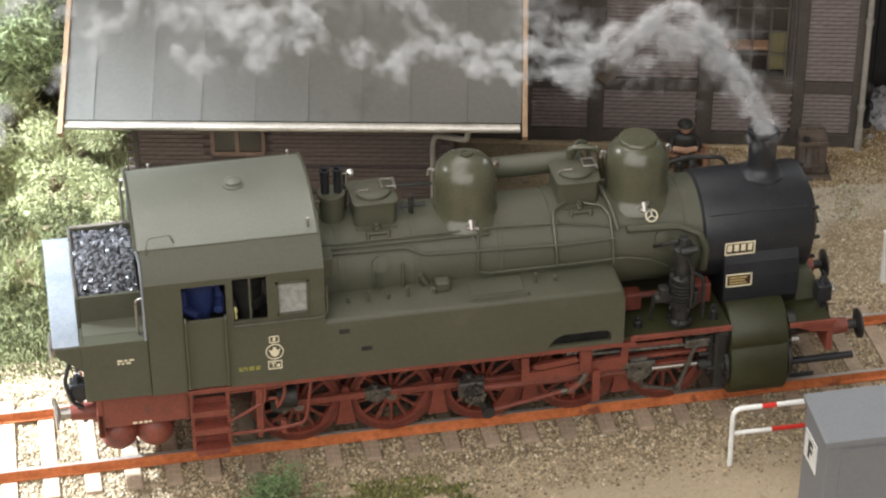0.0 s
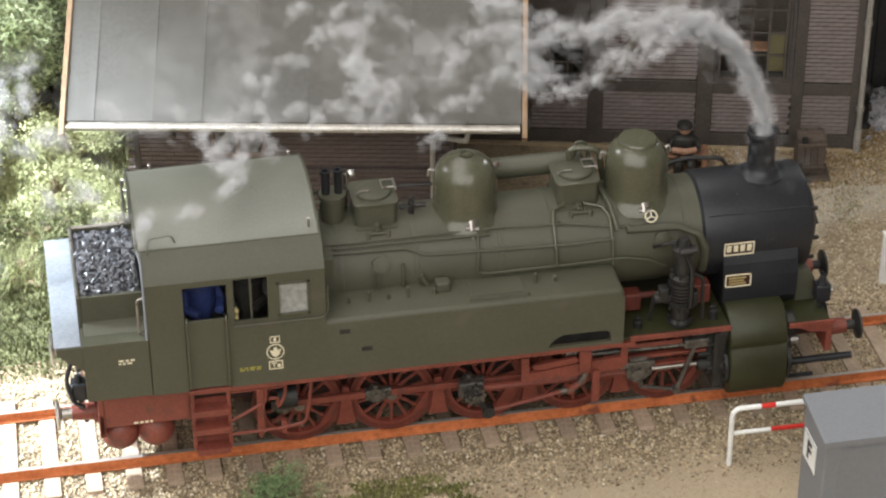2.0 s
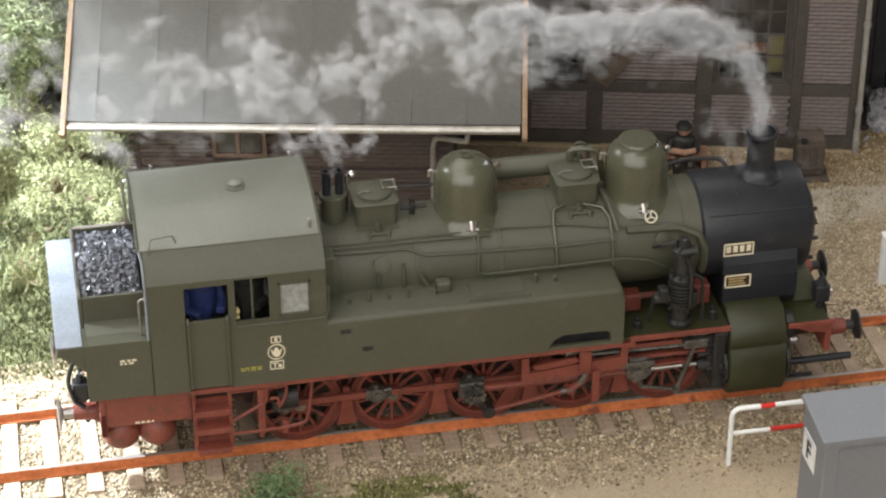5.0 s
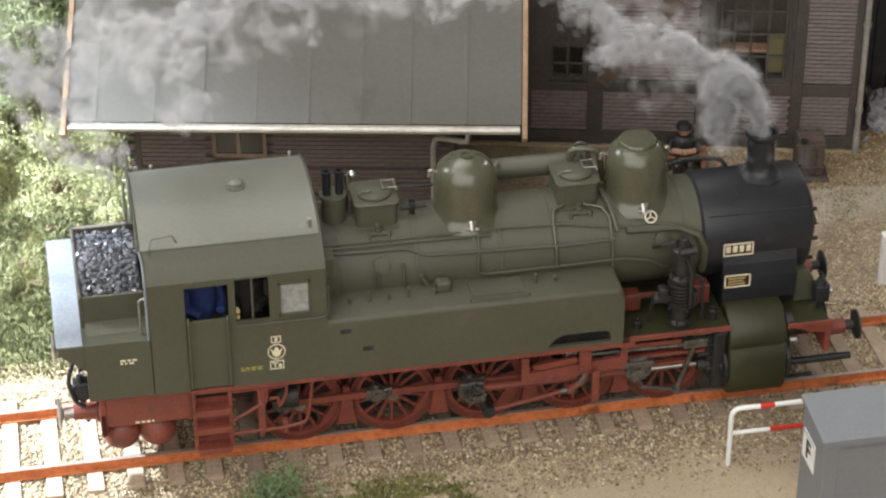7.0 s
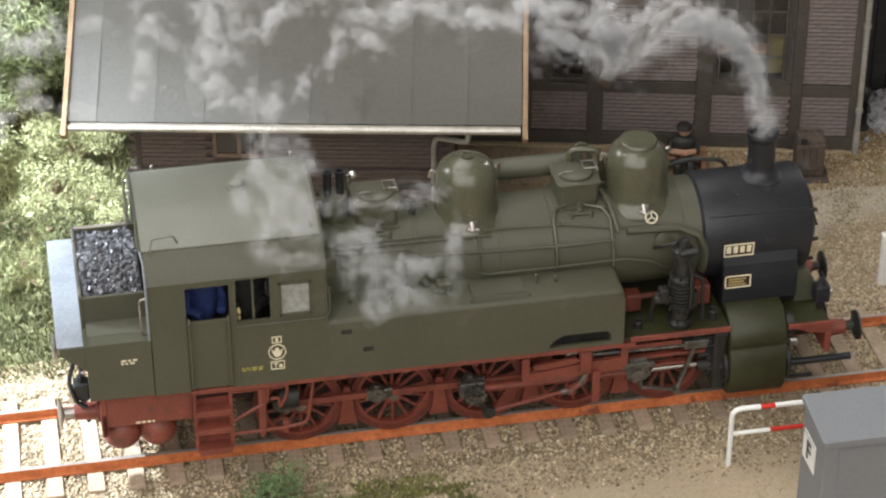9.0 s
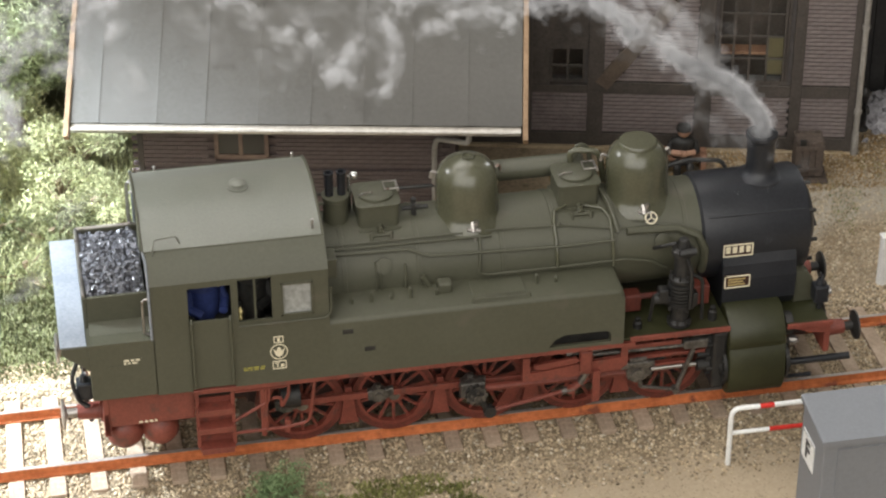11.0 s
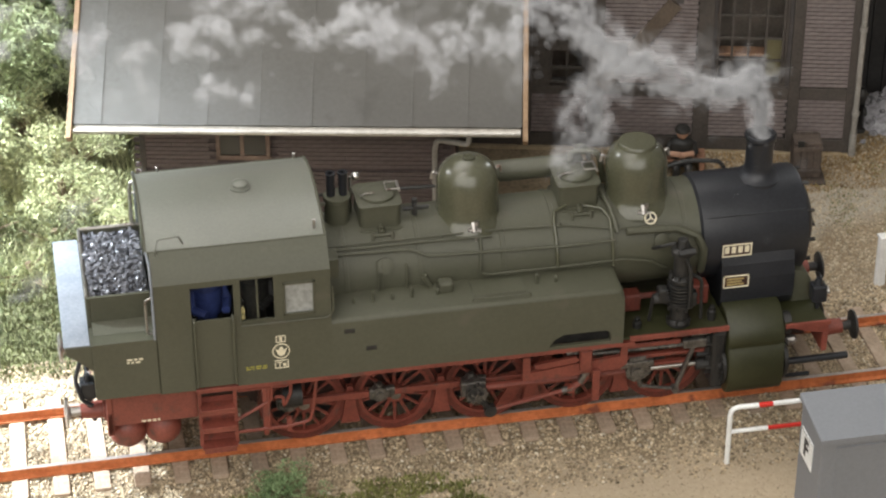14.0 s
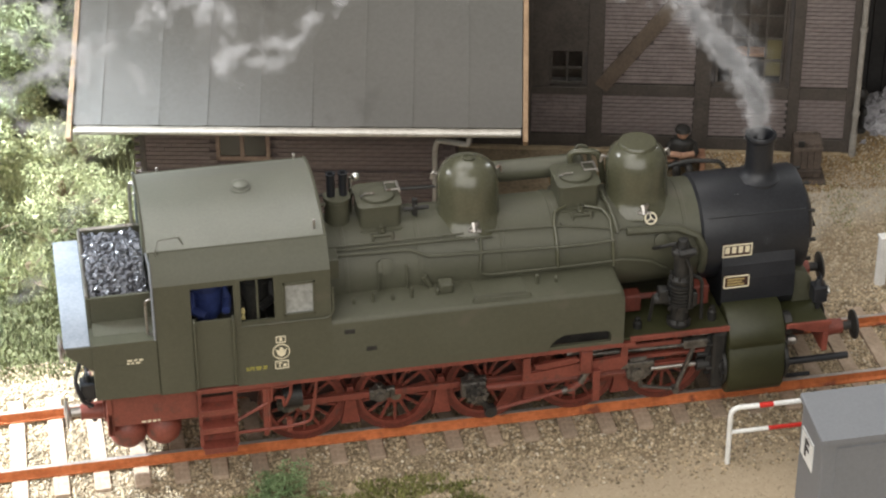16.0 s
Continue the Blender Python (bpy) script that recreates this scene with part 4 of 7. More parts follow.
def running_gear():
    for s in (-1, 1):
        for i, x in enumerate(AXLES):
            one_wheel(x, s, 48 if i == 2 else 32)
        ps = (-0.27, 0.165)  # crank pin from the axle
        pz = 0.675 + ps[1]
        yr = s * 0.98
        # coupling rods with their big ends
        bm = B()
        for a, b in zip(AXLES, AXLES[1:]):
            box(bm, a + ps[0], b + ps[0], yr - 0.03, yr + 0.03, pz - 0.055, pz + 0.055, 0.01)
        part("coupling_rod", bm, RED, loco)
        for x in AXLES:
            bm = B()
            rod(bm, (x + ps[0], yr - 0.07, pz), (x + ps[0], yr + 0.07, pz), 0.13, n=20)
            box(bm, x + ps[0] - 0.17, x + ps[0] + 0.17, yr - 0.055, yr + 0.055, pz - 0.09, pz + 0.09, 0.02)
            rod(bm, (x + ps[0], yr, pz), (x + ps[0], s * 0.8, pz), 0.07, n=14)
            rod(bm, (x + ps[0], yr + s * 0.07, pz), (x + ps[0], yr + s * 0.11, pz), 0.06, n=12)
            box(bm, x + ps[0] + 0.10, x + ps[0] + 0.24, yr - 0.045, yr + 0.045, pz - 0.06, pz + 0.10, 0.02)
            rod(bm, (x + ps[0], yr, pz + 0.1), (x + ps[0], yr, pz + 0.18), 0.05, n=10)
            part("rod_bearing", bm, GREASY, loco)
        # connecting rod, crosshead, slide bars, piston rod
        p3 = AXLES[2] + ps[0]
        yc = s * 1.14
        bm = B()
        rod(bm, (p3, yc, pz), (2.62, yc, 0.83), 0.06, 0.05, n=8)
        box(bm, p3 - 0.05, 2.62, yc - 0.03, yc + 0.03, pz - 0.07, pz + 0.05, 0.012)
        part("connecting_rod", bm, RED, loco)
        bm = B()
        box(bm, p3 - 0.2, p3 + 0.2, yc - 0.06, yc + 0.06, pz - 0.14, pz + 0.14, 0.03)
        rod(bm, (p3, yc - 0.08, pz), (p3, yc + 0.08, pz), 0.12, n=18)
        part("rod_bearing", bm, GREASY, loco)
        bm = B()
        prism(bm, [(2.48, 0.72), (2.60, 0.64), (2.74, 0.68), (2.86, 0.78), (2.86, 0.88), (2.76, 0.96), (2.78, 1.12), (2.50, 1.12), (2.52, 0.96), (2.44, 0.88)], yc - 0.08, yc + 0.08, "y", 0.02)
        box(bm, 2.35, 2.9, yc - 0.12, yc + 0.12, 0.95, 1.06, 0.02)
        rod(bm, (2.62, yc - 0.13, 0.83), (2.62, yc + 0.13, 0.83), 0.09, n=14)
        part("crosshead", bm, GREASY, loco)
        part("piston_rod", rod(B(), (2.8, yc, 0.83), (4.0, yc, 0.83), 0.04, n=12), STEEL, loco, smooth=True)
        bm = B()
        box(bm, 2.35, 3.9, yc - 0.05, yc + 0.05, 1.07, 1.13, 0.01)
        box(bm, 2.35, 3.5, yc - 0.05, yc + 0.05, 0.90, 0.95, 0.01)
        part("slide_bar", bm, RED, loco)
        # return crank, eccentric rod, link
        yo = s * 1.26
        bm = B()
        rod(bm, (p3, yo, pz), (0.25, yo, 0.46), 0.06, 0.05, n=8)
        rod(bm, (0.25, yo - 0.06, 0.46), (0.25, yo + 0.06, 0.46), 0.10, n=16)
        rod(bm, (p3, yo - 0.05, pz), (p3, yo + 0.05, pz), 0.11, n=16)
        part("return_crank", bm, SOOT, loco)
        bm = B()
        for k in range(9):
            a = radians(40 * k)
            rod(bm, (0.04 + 0.13 * math.cos(a), yo - 0.04, 0.80 + 0.13 * math.sin(a)), (0.04 + 0.13 * math.cos(a), yo + 0.06, 0.80 + 0.13 * math.sin(a)), 0.045, n=8)
        box(bm, -0.12, 0.20, yo - 0.03, yo + 0.03, 0.66, 0.92, 0.05)
        rod(bm, (0.04, yo, 0.80), (0.04, yo + s * 0.12, 0.80), 0.06, n=12)
        for q in range(5):
            e = radians(72 * q + 15)
            rod(bm, (0.04 + 0.09 * math.cos(e), yo, 0.80 + 0.09 * math.sin(e)), (0.04 + 0.09 * math.cos(e), yo + s * 0.10, 0.80 + 0.09 * math.sin(e)), 0.022, n=6)
        part("lubricator_drive", bm, GREASY, loco)
        bm = B()
        rod(bm, (0.25, yo, 0.46), (1.54, yo, 0.70), 0.036, n=8)
        rod(bm, (1.54, yo - 0.05, 0.70), (1.54, yo + 0.05, 0.70), 0.07, n=12)
        rod(bm, (1.54, yo, 0.70), (1.78, yo, 0.86), 0.055, n=8)
        rod(bm, (1.78, yo, 0.86), (1.80, yo, 1.45), 0.05, n=8)
        part("eccentric_rod", bm, RED, loco)
        part("rod_end", rod(B(), (1.40, yo, 0.675), (1.60, yo, 0.72), 0.055, n=10), GREASY, loco)
        part("rod_end", rod(B(), (1.70, yo, 0.80), (1.80, yo, 1.02), 0.06, n=10), GREASY, loco)
        # red bracket that carries the link
        yb = s * 1.32
        bm = B()
        prism(bm, [(0.75, 1.00), (1.55, 1.00), (1.75, 1.03), (2.30, 1.03), (2.43, 1.12), (2.43, 1.56), (2.32, 1.56), (2.32, 1.27), (1.70, 1.24), (0.87, 1.14), (0.87, 1.44), (0.75, 1.44)], yb - 0.03, yb + 0.03, "y", 0.008)
        box(bm, 1.86, 1.98, yb + 0.04 * s, yb + 0.10 * s, 0.52, 1.10, 0.01)
        part("link_bracket", bm, RED, loco)
        bm = B()
        prism(bm, [(0.93, 1.24), (1.10, 1.21), (1.60, 1.27), (1.66, 1.32), (1.60, 1.37), (1.10, 1.33), (0.93, 1.30)], yb - 0.06, yb + 0.01, "y", 0.01)
        box(bm, 1.65, 1.85, yb - 0.1, yb + 0.03, 1.1, 1.5, 0.03)
        part("expansion_link", bm, RED, loco)
        bm = B()
        rod(bm, (1.5, s * 1.25, 1.36), (2.35, s * 1.25, 1.42), 0.025, n=8)
        rod(bm, (1.8, s * 1.22, 1.30), (3.55, s * 1.22, 1.28), 0.035, n=8)
        rod(bm, (1.45, s * 1.3, 1.42), (1.72, s * 1.3, 1.5), 0.05, n=8)
        part("radius_rod", bm, GREASY, loco)
        part("reversing_rod", box(B(), 2.43, 3.3, s * 1.28 - 0.02, s * 1.28 + 0.02, 1.36, 1.44, 0.01), RED, loco)
        bm = B()
        rod(bm, (3.56, s * 1.22, 1.30), (3.27, s * 1.22, 0.42), 0.04, n=8)
        rod(bm, (3.27, s * 1.26, 0.42), (3.27, s * 1.14, 0.42), 0.06, n=10)
        rod(bm, (3.27, s * 1.2, 0.42), (2.70, s * 1.2, 0.55), 0.03, n=8)
        rod(bm, (2.70, s * 1.2, 0.55), (2.66, s * 1.2, 0.75), 0.04, n=8)
        box(bm, 3.35, 3.75, s * 1.22 - 0.06, s * 1.22 + 0.06, 1.22, 1.38, 0.02)
        part("combination_lever", bm, GREASY, loco)
        bm = B()
        rod(bm, (3.5, s * 1.18, 1.45), (4.0, s * 1.18, 1.45), 0.05, n=10)
        rod(bm, (3.3, s * 1.18, 1.52), (3.62, s * 1.18, 1.56), 0.06, n=10)
        part("valve_spindle", bm, STEEL, loco)
    # brake blocks and hangers between the wheels
    for s in (-1, 1):
        for x in AXLES[:4]:
            bm = B()
            xm = x + 0.725
            prism(bm, [(xm - 0.05, 0.95), (xm + 0.05, 0.95), (xm + 0.12, 0.42), (xm + 0.16, 0.26), (xm - 0.16, 0.26), (xm - 0.12, 0.42)], s * 0.80, s * 0.90, "y", 0.01)
            part("brake_hanger", bm, RED, loco)


def chassis():
    bm = B()
    for s in (-1, 1):
        prism(bm, [(-5.7, 1.5), (-5.7, 0.75), (-3.5, 0.75), (-3.3, 0.55), (3.8, 0.55), (4.0, 0.75), (5.6, 0.75), (5.6, 1.5)], s * 0.50, s * 0.56, "y")
    for x in (-4.6, -3.4, -1.9, -0.45, 1.0, 2.45):
        box(bm, x - 0.05, x + 0.05, -0.5, 0.5, 0.6, 1.45)
    part("main_frame", bm, DARKFRAME, loco, "red plate frame darkened for the shade behind the wheels")
    # added dark box that stands for the shade between and below the frames
    part("brake_rigging", box(B(), -3.3, 3.8, -0.47, 0.47, 0.18, 0.60, 0.05), SOOT, loco)
    part("ash_pan", box(B(), -2.3, 0.6, -0.48, 0.48, 0.75, 1.9, 0.05), SOOT, loco)
    bm = B()
    box(bm, 1.0, 5.6, -0.48, 0.48, 1.4, 1.6)
    part("frame_deck", bm, SOOT, loco)
    # buffer beams, buffers, hooks
    for s in (-1, 1):
        bm = B()
        x = 5.66 * s
        box(bm, x - 0.05, x + 0.05, -1.36, 1.36, 0.94 if s > 0 else 0.86, 1.30, 0.02)
        if s > 0:
            prism(bm, [(5.0, 1.49), (5.7, 1.49), (5.7, 1.3), (5.35, 1.36)], -1.36, -1.30, "y")
            prism(bm, [(5.0, 1.49), (5.7, 1.49), (5.7, 1.3), (5.35, 1.36)], 1.30, 1.36, "y")
        beam = part("buffer_beam", bm, RED, loco)
        for y in (-0.875, 0.875):
            m = Matrix.Translation((x, y, 1.05)) @ Matrix.Rotation(radians(90 * s), 4, "Y")
            b = part("buffer", lathe(B(), [(0.19, 0.04), (0.19, 0.08), (0.145, 0.09), (0.12, 0.40), (0.125, 0.43), (0, 0.43)], 24, m), RED, beam, smooth=True)
            part("buffer_head", lathe(B(), [(0.075, 0.40), (0.075, 0.58), (0.12, 0.60), (0.24, 0.625), (0.245, 0.65), (0.2, 0.67), (0, 0.685)], 32, m), SOOT if s > 0 else STEEL, b, smooth=True)
        bm = B()
        tube(bm, [(x, 0, 1.0), (x + 0.2 * s, 0, 1.0), (x + 0.3 * s, 0, 1.06), (x + 0.22 * s, 0, 1.14)], 0.04, 8, 0.05)
        tube(bm, [(x + 0.2 * s, -0.06, 1.0), (x + 0.26 * s, -0.08, 0.6), (x + 0.2 * s, 0.08, 0.6), (x + 0.2 * s, 0.06, 1.0)], 0.025, 6, 0.05)
        part("coupling_hook", bm, SOOT if s > 0 else STEEL, beam)
        for y in (-0.45, 0.45):
            part("brake_hose", tube(B(), [(x, y, 1.25), (x + 0.18 * s, y, 1.3), (x + 0.28 * s, y, 1.0), (x + 0.22 * s, y, 0.55)], 0.04, 8, 0.15), BLACK, beam, smooth=True)
    # tall hose and lamp at the rear, lamp at the front
    part("heating_hose", tube(B(), [(-5.8, -1.1, 2.2), (-6.0, -1.1, 2.2), (-6.14, -1.1, 1.8), (-6.05, -1.1, 1.4), (-5.9, -1.1, 1.3)], 0.035, 8, 0.15), BLACK, loco, smooth=True)

    def lantern(name, x, y, z, s):
        bm = B()
        box(bm, x - 0.12, x + 0.12, y - 0.12, y + 0.12, z, z + 0.3, 0.03)
        rod(bm, (x, y, z + 0.3), (x, y, z + 0.4), 0.08, 0.05, n=12)
        tube(bm, [(x, y - 0.1, z + 0.32), (x, y - 0.08, z + 0.48), (x, y + 0.08, z + 0.48), (x, y + 0.1, z + 0.32)], 0.014, 6, 0.05)
        box(bm, x - 0.03, x + 0.03, y - 0.03, y + 0.03, z - 0.2, z, 0.0)
        o = part(name, bm, BLACK, loco, "black signal lantern")
        part("lantern_lens", rod(B(), (x + 0.1 * s, y, z + 0.15), (x + 0.16 * s, y, z + 0.15), 0.09, n=16), CHROME, o)
    lantern("lantern", 5.72, 0.75, 1.55, 1)
    bm = B()
    prism(bm, [(5.24, 1.556), (5.60, 1.556), (5.56, 1.95), (5.46, 2.12), (5.24, 2.18)], -0.80, -0.52, "y", 0.04)
    part("step_housing", bm, GREEN, loco, smooth=True)
    lantern("lantern", 5.60, -1.02, 1.72, 1)
    lantern("lantern", -5.95, -0.95, 1.38, -1)
    # red panel, air reservoirs and steps under the bunker
    for s in (-1, 1):
        bm = B()
        box(bm, -5.68, -4.33, s * 1.3 - 0.02, s * 1.3 + 0.02, 1.02, 1.62, 0.008)
        box(bm, -5.70, -5.62, s * 1.30 - 0.06, s * 1.30 + 0.06, 0.9, 1.60, 0.01)
        panel = part("frame_panel", bm, RED, loco)
        if s < 0:
            letter_bars(panel, -5.05, -1.322, 1.06, 0.28, 0.06, 1, CREAM)
    for x in (-5.40, -4.86):
        m = Matrix.Translation((x, 0, 0.74)) @ Matrix.Rotation(radians(90), 4, "X")
        part("air_reservoir", lathe(B(), [(0, -1.30), (0.12, -1.28), (0.22, -1.22), (0.28, -1.12), (0.28, 1.12), (0.22, 1.22), (0.12, 1.28), (0, 1.30)], 32, m), RED, loco, "dull red air reservoir", smooth=True)
    for s in (-1, 1):
        bm = B()
        ys = s * 1.42
        for x in (-4.30, -3.76):
            box(bm, x - 0.03, x + 0.03, ys - 0.02, ys + 0.02, 0.52, 1.60, 0.005)
        steps = part("cab_steps", bm, RED, loco)
        for z in (0.55, 0.93, 1.27):
            bm = B()
            box(bm, -4.30, -3.76, ys - 0.14, ys + 0.12, z - 0.02, z + 0.015, 0.005)
            box(bm, -4.28, -3.78, ys + s * -0.10 - 0.01, ys + s * -0.10 + 0.01, z, z + 0.11)
            box(bm, -4.28, -3.78, ys + s * 0.12 - 0.01, ys + s * 0.12 + 0.01, z - 0.09, z)
            part("step_tread", bm, RED, steps)
        for p in ([(-3.76, ys, 0.95), (-3.2, ys, 1.25), (-3.2, ys, 1.55)], [(-3.8, ys, 0.72), (-3.0, ys, 0.72), (-2.62, ys, 0.78), (-2.56, ys, 1.0), (-2.5, ys, 1.55)],
                  [(-3.25, ys, 1.5), (-3.25, ys, 0.75)], [(-3.72, ys, 1.5), (-2.95, ys, 1.5), (-2.86, ys, 1.6)], [(-3.15, ys, 1.3), (-3.02, ys, 1.3), (-3.02, ys, 1.1), (-2.9, ys, 1.35), (-2.9, ys, 1.56)]):
            part("sand_pipe", tube(B(), p, 0.028, 7, 0.08), RED, loco, smooth=True)
        bm = B()
        box(bm, -2.98, -2.9, ys, ys + 0.1 * -s, 0.62, 0.85, 0.01)
        box(bm, -3.34, -3.26, ys, ys + 0.1 * -s, 0.6, 1.55, 0.01)
        part("pipe_bracket", bm, RED, loco)
        part("brake_cylinder", rod(B(), (-3.0, s * 1.05, 1.05), (-2.7, s * 1.05, 1.05), 0.2, n=20), SOOT, loco, smooth=True)
        bm = B()
        box(bm, -2.2, 0.6, s * 0.62 - 0.02, s * 0.62 + 0.02, 1.2, 1.24)
        for k in range(8):
            x = -2.1 + 0.55 * k
            rod(bm, (x, s * 0.95, 1.15), (x + 0.22, s * 1.2, 1.58), 0.022, n=6)
        part("spring_hangers", bm, RED, loco)


bunker_and_cab()
side_tanks()
boiler()
air_pump()
cylinders()
running_gear()
chassis()


def coal_heap():
    bm = B()
    rnd = random.Random(5)
    n, m = 18, 26
    pts = [[bm.verts.new((-5.80 + 0.88 * i / n, -0.93 + 1.86 * j / m, 3.07 + 0.12 * math.sin(math.pi * j / m) + rnd.uniform(-0.02, 0.02))) for j in range(m + 1)] for i in range(n + 1)]
    for i in range(n):
        for j in range(m):
            bm.faces.new((pts[i][j], pts[i + 1][j], pts[i + 1][j + 1], pts[i][j + 1]))
    for k in range(520):
        x, y = rnd.uniform(-5.77, -4.95), rnd.uniform(-0.9, 0.9)
        z = 3.09 + 0.12 * math.sin(math.pi * (y + 0.93) / 1.86)
        r = rnd.uniform(0.035, 0.075)
        m4 = Matrix.Translation((x, y, z)) @ Euler([rnd.uniform(0, 6) for _ in range(3)]).to_matrix().to_4x4() @ Matrix.Diagonal((r, r * rnd.uniform(0.6, 1.1), r * rnd.uniform(0.5, 0.9), 1))
        made = bmesh.ops.create_icosphere(bm, subdivisions=1, radius=1, matrix=m4)["verts"]
        for v in made:
            v.co += Vector([rnd.uniform(-0.25, 0.25) * r for _ in range(3)])
    return tagged(part("coal_heap", bm, COAL), "glossy black lump coal heaped in the bunker", "coal", kind="stuff")


coal_heap()


def figurine(name, x, y, z, label, material, seated, turn=0):
    """A tiny painted doll as one plain shape."""
    bm = B()
    m = Matrix.Translation((x, y, z)) @ Matrix.Rotation(radians(turn), 4, "Z")
    if seated:
        wide = m @ Matrix.Diagonal((1.25, 0.85, 1, 1))
        lathe(bm, [(0, 0.02), (0.2, 0.03), (0.21, 0.2), (0.22, 0.45), (0.23, 0.58), (0.17, 0.66), (0.06, 0.70), (0, 0.70)], 16, wide)
        bmesh.ops.create_uvsphere(bm, u_segments=14, v_segments=10, radius=0.135, matrix=m @ Matrix.Translation((0, -0.04, 0.82)))
        lathe(bm, [(0, 0.88), (0.17, 0.87), (0.18, 0.90), (0.15, 0.97), (0.08, 1.0), (0, 1.0)], 16, m @ Matrix.Translation((0, -0.03, 0)))
        for s in (-1, 1):
            tube(bm, [m @ Vector(p) for p in ((s * 0.12, 0, 0.12), (s * 0.14, -0.40, 0.14), (s * 0.14, -0.43, -0.26))], 0.09, 8, 0.05)
            tube(bm, [m @ Vector(p) for p in ((s * 0.25, 0, 0.58), (s * 0.32, -0.10, 0.34), (-s * 0.06, -0.27, 0.38))], 0.07, 8, 0.08)
    else:
        lathe(bm, [(0, 0), (0.17, 0), (0.15, 0.8), (0.22, 0.9), (0.25, 1.35), (0.1, 1.48), (0.08, 1.52), (0.12, 1.6), (0.12, 1.7), (0.15, 1.72), (0.12, 1.78), (0, 1.8)], 14, m)
        for s in (-1, 1):
            tube(bm, [m @ Vector(p) for p in ((s * 0.24, 0, 1.32), (s * 0.30, -0.08, 1.05), (s * 0.16, -0.32, 1.02))], 0.07, 8, 0.05)
    ob = part(name, bm, material, smooth=True)
    ob.data.materials.append(SKIN)
    back = m.inverted()
    for poly in ob.data.polygons:
        q = back @ (poly.center / K)
        face = (0.72 < q.z < 0.865 and q.y < -0.06) or (0.3 < q.z < 0.45 and q.y < -0.2 and abs(q.x) < 0.13) if seated else 1.5 < q.z < 1.71 and abs(q.x) < 0.13
        poly.material_index = 1 if face else 0
    return tagged(ob, label, "figurine")


figurine("figurine", -4.05, -0.85, 1.76, "small painted doll in blue work clothes in the cab", BLUE, False, 20)
figurine("figurine", -3.3, -0.75, 1.76, "small painted doll in dark clothes at the cab window", SOOT, False, -20)


# ---- the shed against the building ----
def pieces(name, mesh, places, parent, material_label=""):
    """Objects of their own on one mesh; places in full-size metres, in the parent's space."""
    for p in places:
        o = new(name, mesh)
        o.parent = parent
        o.location = pt(*p)


def brick_mesh(name, w, h, material):
    bm = box(B(), -w / 2, w / 2, -0.03, 0.03, -h / 2, h / 2, 0.0)
    bmesh.ops.scale(bm, vec=(K, K, K), verts=bm.verts)
    me = bpy.data.meshes.new(name)
    bm.to_mesh(me)
    bm.free()
    me.materials.append(material)
    return me


def brick_rows(u0, u1, z0, z1, keep=None):
    """Centres of the whole bricks of a running bond that fills a panel."""
    rnd = random.Random(int(u0 * 100) + int(z0 * 10))
    out, row, z = [], 0, z0 + 0.04
    while z < z1 - 0.02:
        u = u0 + (0.0 if row % 2 else -0.131) + 0.11
        while u < u1 + 0.05:
            if keep is None or keep(u, z):
                out.append((u, rnd.uniform(-0.004, 0.006), z))
            u += 0.262
        row, z = row + 1, z + 0.0835
    return out


